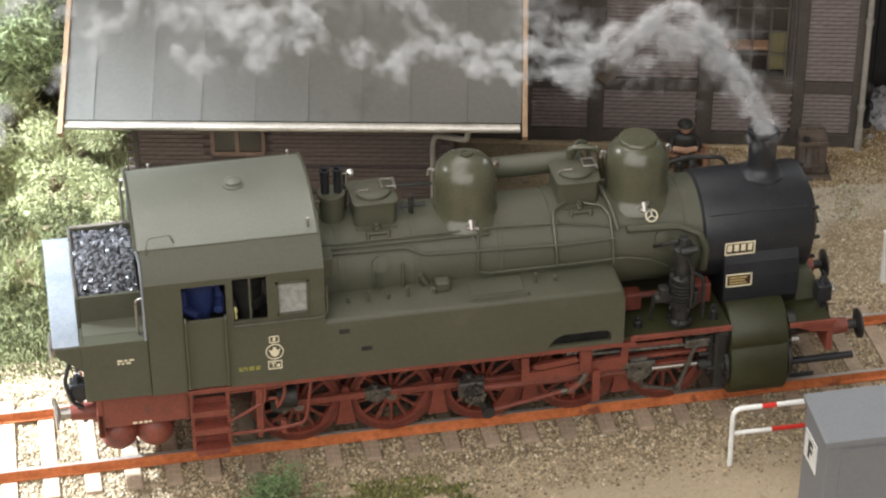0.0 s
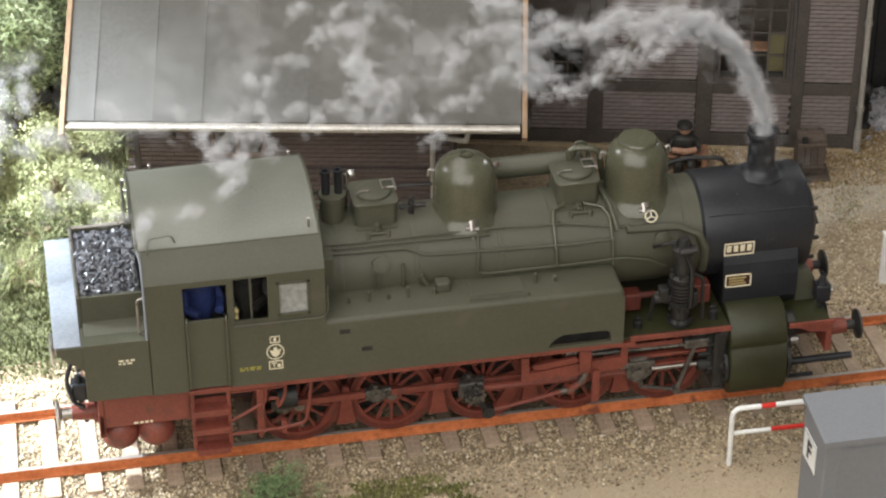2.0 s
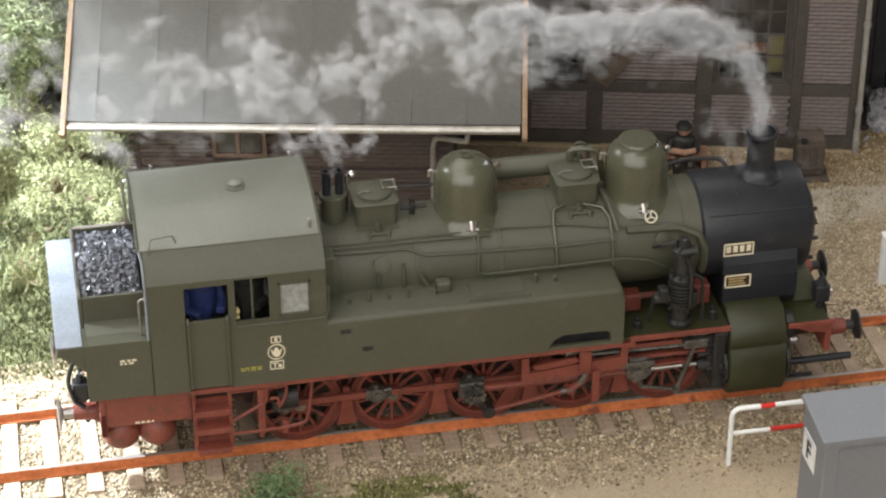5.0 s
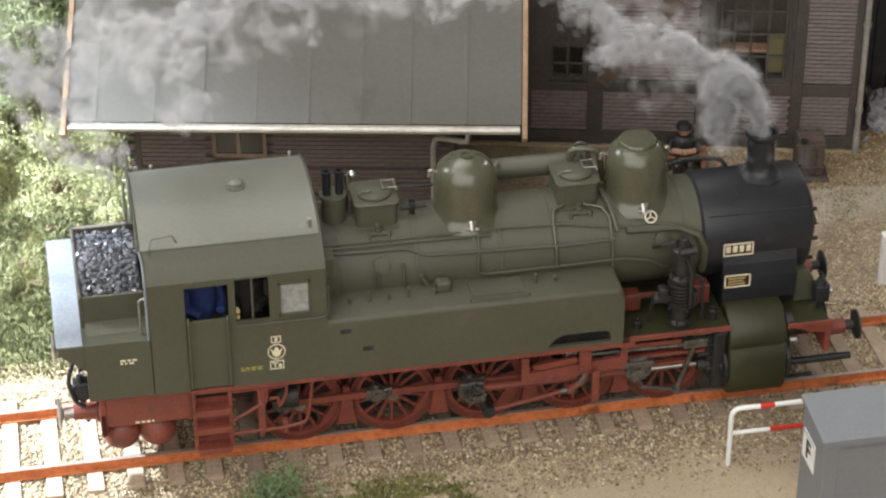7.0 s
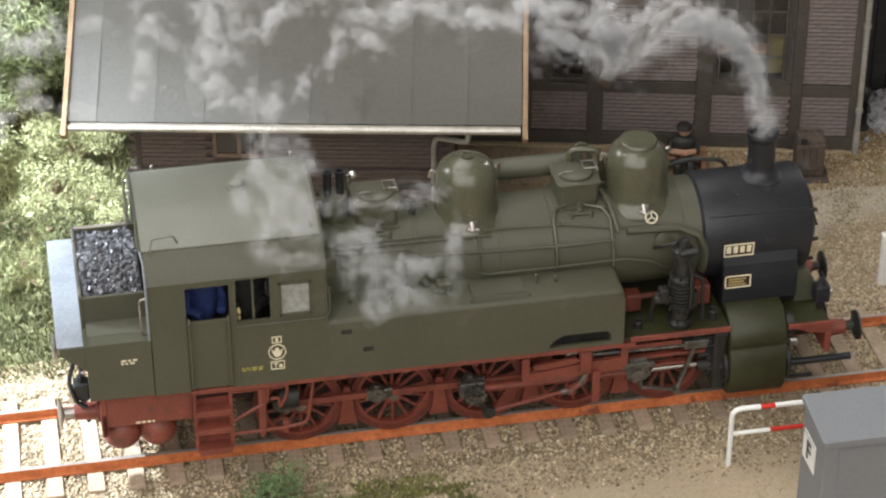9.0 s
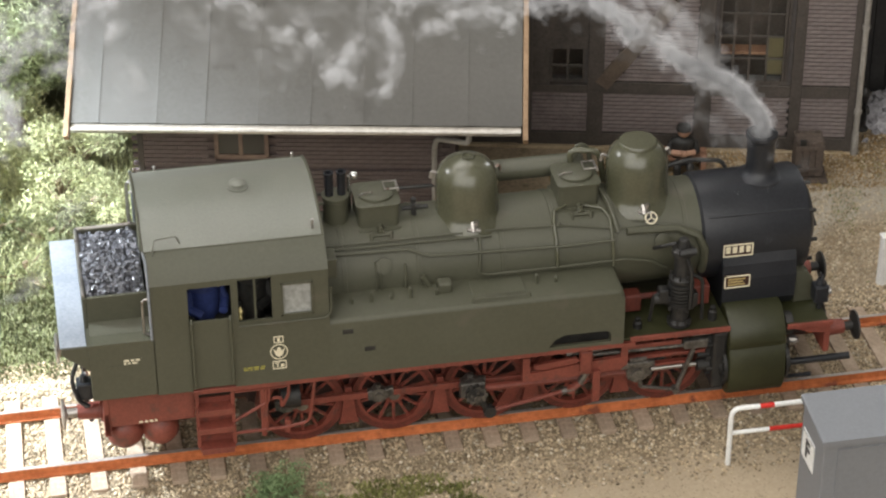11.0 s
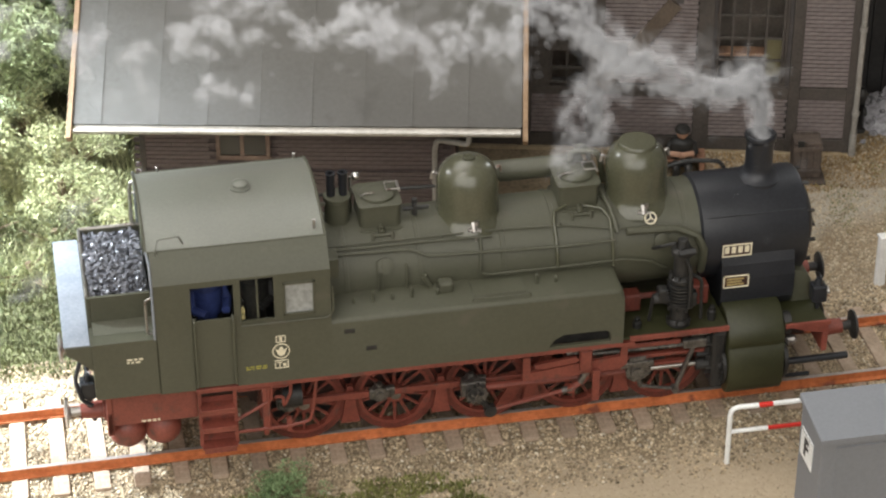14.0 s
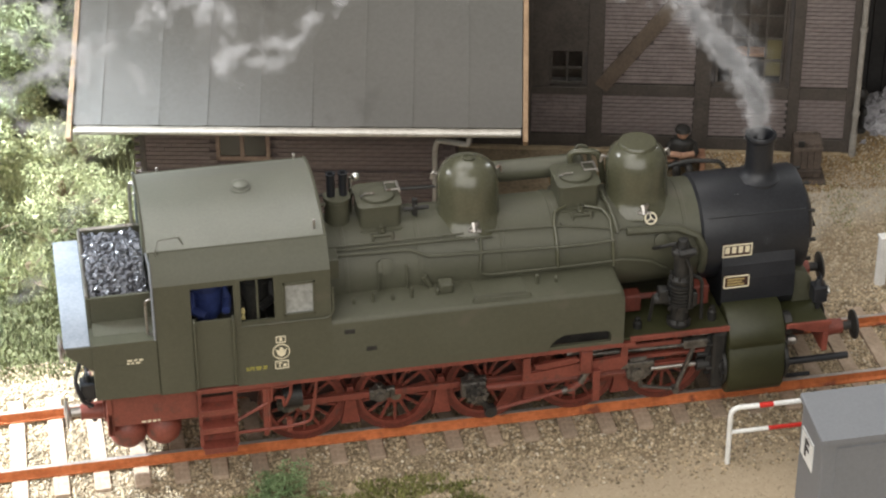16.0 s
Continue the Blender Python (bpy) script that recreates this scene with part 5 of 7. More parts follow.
def shed():
    t = thing("shed", (-5.72, 5.3, 0.13), "brick lean-to shed with grey felt roof and zinc gutter", "shed", turn=-12)
    a = math.atan(0.78)

    def slope(x0, x1, k0, k1, h0, h1, bm, bevel=0.0):
        """A slab on the roof's slope: along the eave x, up the slope k, thickness h."""
        m = Matrix.Translation((0, 0, 2.5)) @ Matrix.Rotation(a, 4, "X")
        return box(bm, x0, x1, k0, k1, h0, h1, bevel, turn=m)
    roof = part("roof", slope(0.02, 7.70, -0.02, 5.6, -0.12, -0.02, B()), BEAM, t)
    seams = (0.02, 0.50, 1.49, 2.32, 3.22, 4.11, 5.01, 5.83, 6.78, 7.70)
    for i, (x0, x1) in enumerate(zip(seams, seams[1:])):
        bm = B()
        n = 24
        grid = []
        for j in range(n + 1):
            k = -0.03 + 5.6 * j / n
            row = []
            for q in range(7):
                x = x0 + (x1 - x0) * q / 6
                lift = 0.012 * noise.noise((x * 1.3, k * 0.8, i)) + (0.012 if q in (0, 6) else 0)
                row.append(bm.verts.new((x + (0.004 if q == 0 else 0), k, lift)))
            grid.append(row)
        for j in range(n):
            for q in range(6):
                bm.faces.new((grid[j][q], grid[j][q + 1], grid[j + 1][q + 1], grid[j + 1][q]))
        bmesh.ops.transform(bm, matrix=Matrix.Translation((0, 0, 2.5)) @ Matrix.Rotation(a, 4, "X"), verts=bm.verts)
        part("roof_sheet", bm, ROOFING, roof, smooth=True)
        if i:
            part("seam", slope(x0 - 0.018, x0 + 0.018, -0.03, 5.57, -0.005, 0.018, B(), 0.006), ROOFING, roof)
    for x in (-0.03, 7.76):
        part("barge_board", slope(x - 0.045, x + 0.045, -0.30, 5.6, -0.14, 0.05, B(), 0.01), BARGE, roof, "raw pine barge board")
    # gutter: half-round trough
    bm = B()
    n = 10
    pts = [(-0.10 + 0.10 * math.cos(math.pi + math.pi * i / n), 2.46 + 0.10 * math.sin(math.pi + math.pi * i / n)) for i in range(n + 1)]
    pts = [(y - 0.02, z) for y, z in pts]
    pts += [(-0.12 + 0.085 * math.cos(math.pi * 2 - math.pi * i / n), 2.465 + 0.085 * math.sin(math.pi * 2 - math.pi * i / n)) for i in range(n + 1)]
    prism(bm, pts, 0.06, 7.68, "x")
    g = part("gutter", bm, ZINC, t, "bright zinc gutter", smooth=True)
    part("gutter_bead", tube(B(), [(0.06, -0.22, 2.465), (7.68, -0.22, 2.465)], 0.032, 8), ZINC, g, smooth=True)
    part("downpipe", tube(B(), [(6.80, -0.09, 2.40), (6.80, -0.09, 2.18), (6.25, 0.38, 2.0), (6.2, 0.40, 1.8), (6.2, 0.40, -0.3)], 0.05, 10, 0.12), GREYPIPE, t, smooth=True)
    # walls
    wall = part("wall", box(B(), 1.10, 6.55, 0.50, 0.78, -0.45, 2.86), REDMORTAR, t)
    part("side_wall", box(B(), 6.30, 6.55, 0.78, 4.6, -0.45, 2.9), REDMORTAR, t)
    part("side_wall", box(B(), 1.10, 1.35, 0.78, 4.6, -0.45, 2.9), REDMORTAR, t)
    me = brick_mesh("brick", 0.257, 0.072, REDBRICK)
    pieces("brick", me, [(u, 0.485 + d, z) for u, d, z in brick_rows(1.12, 6.3, 1.35, 2.30, lambda u, z: not (2.3 < u < 3.45 and 1.45 < z < 2.25))], wall)
    bm = B()
    for u, d, z in brick_rows(1.12, 6.3, -0.3, 1.3):
        box(bm, u - 0.125, u + 0.125, 0.455 + d, 0.515 + d, z - 0.035, z + 0.035)
    tagged(part("lower_brickwork", bm, REDBRICK, wall), kind="stuff")
    win = part("window", box(B(), 2.42, 3.32, 0.44, 0.50, 1.55, 2.2), BEAM, wall)
    bm = B()
    for x0, x1, z0, z1 in ((2.40, 3.34, 1.54, 1.62), (2.40, 3.34, 2.14, 2.22), (2.40, 2.47, 1.54, 2.2), (3.27, 3.34, 1.54, 2.2), (2.82, 2.89, 1.6, 2.2)):
        box(bm, x0, x1, 0.40, 0.46, z0, z1, 0.006)
    part("window_frame", bm, WINFRAME, win)
    for x0 in (2.47, 2.89):
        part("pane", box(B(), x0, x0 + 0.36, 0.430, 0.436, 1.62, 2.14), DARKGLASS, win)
    part("corner_post", box(B(), 1.06, 1.16, 0.44, 0.56, -0.4, 2.7, 0.01), BEAM, t)


# Mortar close to the brick's tone: haze put into the colour.
REDMORTAR = surface("hazed_shed_mortar", (0.075, 0.056, 0.052), (0.11, 0.085, 0.078), 4, 0.9, 0, 0.3, 20)
WINFRAME = surface("worn_window_paint", (0.14, 0.092, 0.07), (0.21, 0.145, 0.11), 4, 0.6, 0, 0.1, 20)
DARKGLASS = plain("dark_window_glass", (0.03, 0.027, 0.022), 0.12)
shed()


def station():
    t = thing("station_building", (8.85, 6.5, 0), "half-timbered building with dark beams, brown-grey brick panels and lattice window", "building", turn=-13.8)
    # backing wall with the window opening left free
    bm = B()
    for u0, u1, z0, z1 in ((-15, -5.75, -0.45, 7.2), (-5.75, -5.1, -0.45, 1.0), (-5.75, -5.1, 1.75, 7.2), (-5.1, -2.66, -0.45, 7.2), (-2.66, -1.33, -0.45, 1.10), (-2.66, -1.33, 3.5, 7.2), (-1.33, 0, -0.45, 7.2)):
        box(bm, u0, u1, 0.03, 0.35, z0, z1)
    box(bm, -0.35, 0, 0.35, 7, -0.45, 7.2)
    box(bm, -15, -14.65, 0.35, 7, -0.45, 7.2)
    box(bm, -15, 0, 7, 7.35, -0.45, 7.2)
    wall = part("wall", bm, MORTAR, t)
    # backing in dark boards that stands for the unlit room behind the panes
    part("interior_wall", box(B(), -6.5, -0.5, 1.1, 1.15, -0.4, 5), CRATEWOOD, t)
    part("roof", prism(B(), [(-0.7, 7.0), (3.7, 9.6), (8.0, 7.0), (8.0, 7.25), (3.7, 9.9), (-0.7, 7.25)], -15.5, 0.5, "x"), ROOFING, t)
    posts = ((-0.17, 0.0), (-1.26, -1.05), (-3.02, -2.72), (-5.04, -4.74), (-6.35, -6.08), (-8.3, -8.0), (-10.3, -10.0), (-12.3, -12.0))
    for u0, u1 in posts:
        part("timber_post", box(B(), u0, u1, -0.06, 0.06, -0.30, 7.0, 0.012), BEAM, wall)
    for z0, z1, u0, u1 in ((0.84, 1.08, -4.74, -3.02), (0.84, 1.08, -2.72, -1.26), (0.84, 1.08, -1.05, -0.17), (0.84, 1.0, -6.08, -5.04), (-0.28, -0.02, -15, 0.0), (3.4, 3.62, -4.74, -3.02), (3.5, 3.7, -2.72, -1.26), (3.4, 3.62, -1.05, -0.17)):
        part("timber_rail", box(B(), u0, u1, -0.055, 0.06, z0, z1, 0.012), BEAM, wall)
    m = Matrix.Translation((-4.12, 0, 1.90)) @ Matrix.Rotation(radians(-53.5), 4, "Y")
    part("timber_brace", box(B(), -1.12, 1.12, -0.065, 0.05, -0.15, 0.15, 0.012, turn=m), BRACE, wall)
    part("plinth", box(B(), -15, 0.06, -0.14, 0.04, -0.5, -0.29, 0.02), PLINTH, wall)
    part("board_panel", box(B(), -6.08, -5.75, -0.02, 0.04, 1.0, 3.6), BEAM, wall)
    part("board_panel", box(B(), -5.75, -5.04, -0.02, 0.04, 1.75, 3.6), BEAM, wall)

    def free(u, z):
        x, zz = u + 4.12, z - 1.90
        across = abs(x * math.sin(radians(53.5)) - zz * math.cos(radians(53.5)))
        return across > 0.09
    me = brick_mesh("brick", 0.257, 0.066, BRICK)
    for u0, u1, z0, z1 in ((-4.72, -3.02, 0.0, 0.84), (-2.72, -1.26, 0.0, 0.84), (-1.05, -0.17, 0.0, 0.84), (-1.05, -0.17, 1.10, 2.95)):
        pieces("brick", me, brick_rows(u0, u1, z0, z1), wall)
    bm = B()
    for u, d, z in brick_rows(-4.72, -3.02, 1.10, 3.4, free) + brick_rows(-6.05, -5.04, 0.0, 0.84) + brick_rows(-1.05, -0.17, 2.97, 3.4):
        box(bm, u - 0.1285, u + 0.1285, d - 0.03, d + 0.03, z - 0.033, z + 0.033)
    tagged(part("brick_panel", bm, BRICK, wall), kind="stuff")
    # lattice window
    win = part("window", box(B(), -2.66, -1.33, 0.0, 0.08, 1.08, 1.15), BEAM, wall)
    for u in (-2.62, -2.36, -2.06, -1.74, -1.42, -1.36):
        part("glazing_bar", box(B(), u - 0.022, u + 0.022, 0.0, 0.05, 1.15, 3.5, 0.004), BEAM, win)
    for z in (1.62, 2.08, 2.55, 3.0):
        part("glazing_bar", box(B(), -2.64, -1.35, 0.004, 0.046, z - 0.02, z + 0.02, 0.004), BEAM, win)
    for i in range(4):
        for j, z in enumerate((1.15, 1.62, 2.08, 2.55)):
            u = (-2.36, -2.06, -1.74, -1.42)[i]
            w = (0.24, 0.28, 0.30, 0.30)[i]
            part("pane", box(B(), u - w, u, 0.02, 0.026, z + 0.02, z + 0.45), GLASS, win).visible_shadow = False
    part("curtain", box(B(), -1.72, -1.40, 0.20, 0.23, 1.2, 2.0, 0.01), CURTAIN, win)
    part("shelf_board", box(B(), -2.6, -1.4, 0.3, 0.6, 1.55, 1.6), BENCHWOOD, win)
    small = part("window", box(B(), -5.75, -5.10, 0.04, 0.08, 1.02, 1.08), BEAM, wall)
    for u in (-5.72, -5.42, -5.12):
        part("glazing_bar", box(B(), u - 0.022, u + 0.022, 0.0, 0.05, 1.05, 1.75, 0.004), BEAM, small)
    part("glazing_bar", box(B(), -5.75, -5.1, 0.0, 0.05, 1.36, 1.4, 0.004), BEAM, small)
    part("pane", box(B(), -5.75, -5.1, 0.03, 0.036, 1.05, 1.75), GLASS, small).visible_shadow = False
    part("downpipe", tube(B(), [(0.02, -0.12, 7.0), (0.02, -0.12, -0.32)], 0.055, 12), GREYPIPE, t, "grey rain downpipe", smooth=True)
    for z in (0.62, 2.4):
        part("pipe_collar", tube(B(), [(0.02, -0.12, z - 0.04), (0.02, -0.12, z + 0.04)], 0.075, 12), GREYPIPE, t, smooth=True)
    part("pipe_shoe", tube(B(), [(0.02, -0.12, -0.32), (0.02, -0.12, 0.18)], 0.07, 12), GREYPIPE, t, smooth=True)


BRACE = surface("brown_timber_brace", (0.075, 0.055, 0.04), (0.12, 0.09, 0.065), 3, 0.75, 0, 0.3, 18)
CURTAIN = plain("ochre_curtain", (0.12, 0.095, 0.045), 0.85)
station()


# ---- things in the yard ----
def booth():
    t = thing("telephone_booth", (4.60, -3.32, -0.30), "grey sheet-metal lineside telephone booth with white F plate", "booth")
    body = part("body", box(B(), 0.03, 2.2, -1.02, -0.03, 0.0, 1.86, 0.02), BOOTH, t)
    bm = B()
    prism(bm, [(0.0, 1.97), (-1.08, 1.86), (-1.08, 1.76), (0.0, 1.87)], -0.02, 2.26, "x", 0.02)
    part("lid", bm, BOOTH, t, "slightly sloping grey lid")
    bm = B()
    for z0, z1 in ((0.1, 0.14), (1.62, 1.66)):
        box(bm, 0.25, 2.2, -1.035, -1.01, z0, z1, 0.005)
    box(bm, 0.25, 0.29, -1.033, -1.01, 0.142, 1.618)
    part("door_frame", bm, BOOTH, body)
    plate = part("sign_plate", box(B(), 0.012, 0.031, -0.66, -0.14, 0.95, 1.46, 0.006), WHITE, body, "white plate with black letter")
    bm = B()
    for a, b, c, d in ((-0.655, -0.145, 1.445, 1.455), (-0.655, -0.145, 0.955, 0.965)):
        box(bm, 0.008, 0.014, a, b, c, d)
    part("plate_edge", bm, BLACK, plate)
    # the letter F
    curve = bpy.data.curves.new("letter", "FONT")
    curve.body, curve.align_x, curve.align_y = "F", "CENTER", "CENTER"
    curve.size, curve.extrude = 0.44 * K, 0.004 * K
    curve.offset = 0.012 * K
    letter = new("letter", curve)
    curve.materials.append(BLACK)
    letter.parent = plate
    letter.matrix_local = Matrix.Translation(pt(0.009, -0.40, 1.20)) @ Euler((radians(90), 0, radians(-90))).to_matrix().to_4x4()


def guard_rail():
    t = thing("guard_rail", (3.86, -2.3, -0.35), "white tubular guard rail with red bands beside the booth", "railing")
    part("top_rail", tube(B(), [(0, 0, 0), (0, 0, 1.10), (0.45, 0, 1.09)], 0.042, 12, 0.16), WHITE, t, smooth=True)
    part("top_rail", tube(B(), [(0.68, 0, 1.088), (1.9, 0, 1.08)], 0.042, 12), WHITE, t, smooth=True)
    part("red_band", tube(B(), [(0.45, 0, 1.09), (0.68, 0, 1.088)], 0.0425, 12), SIGNAL_RED, t, "red painted band", smooth=True)
    part("lower_rail", tube(B(), [(0, 0, 0.63), (0.63, 0, 0.626)], 0.036, 12), WHITE, t, smooth=True)
    part("red_band", tube(B(), [(0.63, 0, 0.626), (1.18, 0, 0.622)], 0.0365, 12), SIGNAL_RED, t, "red painted band", smooth=True)
    part("lower_rail", tube(B(), [(1.18, 0, 0.622), (1.9, 0, 0.62)], 0.036, 12), WHITE, t, smooth=True)
    part("post", tube(B(), [(1.9, 0, 0), (1.9, 0, 1.1)], 0.042, 12), WHITE, t, smooth=True)


def bench():
    t = thing("bench", (5.52, 6.42, -0.33), "low reddish wooden bench by the wall", "bench", turn=-13.8)
    for y in (-0.16, 0.0, 0.16):
        part("seat_board", box(B(), -0.42, 0.42, y - 0.07, y + 0.07, 0.36, 0.41, 0.01), BENCHWOOD, t)
    for x in (-0.36, 0.36):
        part("leg", box(B(), x - 0.05, x + 0.05, -0.2, 0.2, 0.0, 0.36, 0.01), BENCHWOOD, t)


def crate():
    t = thing("wooden_crate", (7.74, 5.86, -0.34), "worn dark brown wooden crate standing near the wall", "crate", turn=-10)
    for i in range(4):
        x = -0.24 + 0.12 * i
        part("plank", box(B(), x, x + 0.112, -0.2, -0.16, 0.10, 0.80 + 0.04 * (i % 2), 0.008), CRATEWOOD, t)
        part("plank", box(B(), x, x + 0.112, 0.16, 0.2, 0.10, 0.86, 0.008), CRATEWOOD, t)
    for x in (-0.26, 0.22):
        part("side_board", box(B(), x, x + 0.04, -0.2, 0.2, 0.10, 0.84, 0.008), CRATEWOOD, t)
    part("lid_board", box(B(), -0.25, 0.25, -0.19, 0.19, 0.78, 0.82, 0.01), CRATEWOOD, t)
    for z in (0.2, 0.68):
        part("batten", box(B(), -0.27, 0.27, -0.235, -0.2, z, z + 0.08, 0.008), CRATEWOOD, t)
    part("base_board", box(B(), -0.36, 0.36, -0.36, 0.28, 0.0, 0.06, 0.01), CRATEWOOD, t)
    part("corner_iron", box(B(), -0.2, -0.08, -0.245, -0.2, 0.78, 0.9, 0.01), SOOT, t)


def post_and_rubble():
    t = thing("concrete_post", (7.90, 2.1, -0.35), "short white square boundary post in the yard", "post")
    part("shaft", box(B(), -0.07, 0.09, -0.07, 0.09, 0, 0.98, 0.02), WHITE, t)
    part("cap", box(B(), -0.085, 0.105, -0.085, 0.105, 0.98, 1.03, 0.015), WHITE, t)
    rnd = random.Random(9)
    bm = B()
    for k in range(170):
        a, d = rnd.uniform(0, 6.28), abs(rnd.gauss(0, 0.5))
        x, y = 10.1 + math.cos(a) * d * 1.1, 7.7 + math.sin(a) * d * 0.8
        z = -0.30 + max(0, 0.62 * (1 - d / 1.0)) * rnd.uniform(0.3, 1)
        r = rnd.uniform(0.05, 0.13)
        m4 = Matrix.Translation((x, y, z)) @ Euler([rnd.uniform(0, 6) for _ in range(3)]).to_matrix().to_4x4() @ Matrix.Diagonal((r, r * rnd.uniform(0.6, 1), r * rnd.uniform(0.5, 0.9), 1))
        for v in bmesh.ops.create_icosphere(bm, subdivisions=1, radius=1, matrix=m4)["verts"]:
            v.co += Vector([rnd.uniform(-0.2, 0.2) * r for _ in range(3)])
    lathe(bm, [(0.95, -0.4), (0.6, -0.1), (0.25, 0.12), (0, 0.18)], 16, Matrix.Translation((10.1, 7.7, 0)))
    tagged(part("rubble_heap", bm, ROCK), "heap of grey broken stone beside the building", "rubble", kind="stuff")
    t = thing("hydrant", (9.28, 7.25, -0.33), "black cast-iron hydrant beside the downpipe", "hydrant")
    part("column", lathe(B(), [(0.13, 0), (0.13, 0.06), (0.08, 0.1), (0.08, 0.7), (0.11, 0.74), (0.11, 0.86), (0.05, 0.95), (0, 0.97)], 16), SOOT, t, smooth=True)
    part("spout", tube(B(), [(0, 0, 0.6), (0, -0.22, 0.6), (0, -0.24, 0.5)], 0.045, 8, 0.05), SOOT, t)
    t = thing("dark_shed", (9.32, 8.75, 0), "black-stained board wall behind the yard", "shed", turn=-8)
    for i in range(30):
        part("board", box(B(), i * 0.3, i * 0.3 + 0.285, 0, 0.08, -0.5, 6.0, 0.01), DARKWALL, t)
    part("back_wall", box(B(), 0, 9, 0.1, 0.3, -0.5, 6.0), DARKWALL, t)
    part("roof", box(B(), -0.2, 9.2, -0.4, 4, 6.0, 6.2), DARKWALL, t)


booth()
guard_rail()
bench()
crate()
post_and_rubble()
seat = figurine("figurine", 0, 0, 0, "small painted doll in black coat and cap sitting on the bench", SOOT, True)
seat.matrix_world = Matrix.Translation(pt(5.47, 6.36, -0.10)) @ Matrix.Rotation(radians(-10), 4, "Z") @ Matrix.Scale(0.84, 4)


# ---- loose stuff: stones, grass, foliage, as single meshes ----
ICO = bmesh.new()
bmesh.ops.create_icosphere(ICO, subdivisions=1, radius=1)
ICO.verts.ensure_lookup_table()
ICO_V = np.array([v.co[:] for v in ICO.verts])
ICO_F = np.array([[v.index for v in f.verts] for f in ICO.faces])
ICO.free()
rng = np.random.default_rng(4)


def mesh_from(name, verts, faces, material):
    me = bpy.data.meshes.new(name)
    me.vertices.add(len(verts))
    me.vertices.foreach_set("co", (verts * K).astype(np.float32).ravel())
    w = faces.shape[1]
    me.loops.add(faces.size)
    me.loops.foreach_set("vertex_index", faces.astype(np.int32).ravel())
    me.polygons.add(len(faces))
    me.polygons.foreach_set("loop_start", np.arange(0, faces.size, w, dtype=np.int32))
    me.update(calc_edges=True)
    me.materials.append(material)
    return new(name, me)


def turns(n):
    """Random rotation matrices."""
    q = rng.normal(size=(n, 4))
    q /= np.linalg.norm(q, axis=1)[:, None]
    w, x, y, z = q.T
    return np.stack([1 - 2 * (y * y + z * z), 2 * (x * y - z * w), 2 * (x * z + y * w), 2 * (x * y + z * w), 1 - 2 * (x * x + z * z), 2 * (y * z - x * w),
                     2 * (x * z - y * w), 2 * (y * z + x * w), 1 - 2 * (x * x + y * y)], -1).reshape(n, 3, 3)


def stones(name, places, rmin, rmax, material, label, sink=0.3):
    n = len(places)
    r = rng.uniform(rmin, rmax, n)
    shape = ICO_V[None] * rng.uniform(0.65, 1.15, (n, 12, 1)) * rng.uniform(0.6, 1.1, (n, 1, 3)) * r[:, None, None]
    v = np.einsum("nij,nvj->nvi", turns(n), shape)
    v[:, :, 2] *= 0.8
    v += places[:, None, :]
    v[:, :, 2] += (r * (0.5 - sink))[:, None]
    f = (ICO_F[None] + (np.arange(n) * 12)[:, None, None]).reshape(-1, 3)
    return tagged(mesh_from(name, v.reshape(-1, 3), f, material), label, "gravel", kind="stuff")


def scatter(n, x0, x1, y0, y1, test=None):
    xs, ys = rng.uniform(x0, x1, n), rng.uniform(y0, y1, n)
    out = [(x, y, ground_height(x, y)) for x, y in zip(xs, ys) if test is None or test(x, y)]
    return np.array(out)


def off_sleeper(x, y):
    if abs(y) > 1.32:
        return True
    k = (x + 7.74) / 0.62
    return abs(k - round(k)) * 0.62 > 0.135


bed = scatter(74000, -9, 9.5, -2.75, 2.1, lambda x, y: off_sleeper(x, y) and rng.random() < 1.2 - max(0, (abs(y) - 1.6 - 0.25 * noise.noise((x * 0.8, 0, 5))) * 1.15))
stones("ballast", bed, 0.017, 0.041, BALLAST, "brown and grey crushed ballast stones between the sleepers", 0.2)
yard = scatter(14000, 4.5, 11, 2.0, 7.0, lambda x, y: rng.random() < 0.9)
stones("yard_gravel", yard, 0.012, 0.035, YARD, "fine tan gravel scattered over the yard", 0.3)
stones("ballast_pebbles", bed[::19] + np.array([0.013, 0.009, 0.012]), 0.018, 0.040, PEBBLE, "pale pebbles strewn among the brown ballast", 0.1)
stones("path_grit", scatter(9000, -2, 7, -4.5, -1.7), 0.006, 0.019, GRIT, "fine grit on the sandy path", 0.3)
stones("bank_gravel", scatter(2600, -9, -5.0, 1.7, 2.4), 0.015, 0.04, BALLAST, "pale gravel at the foot of the bank", 0.3)


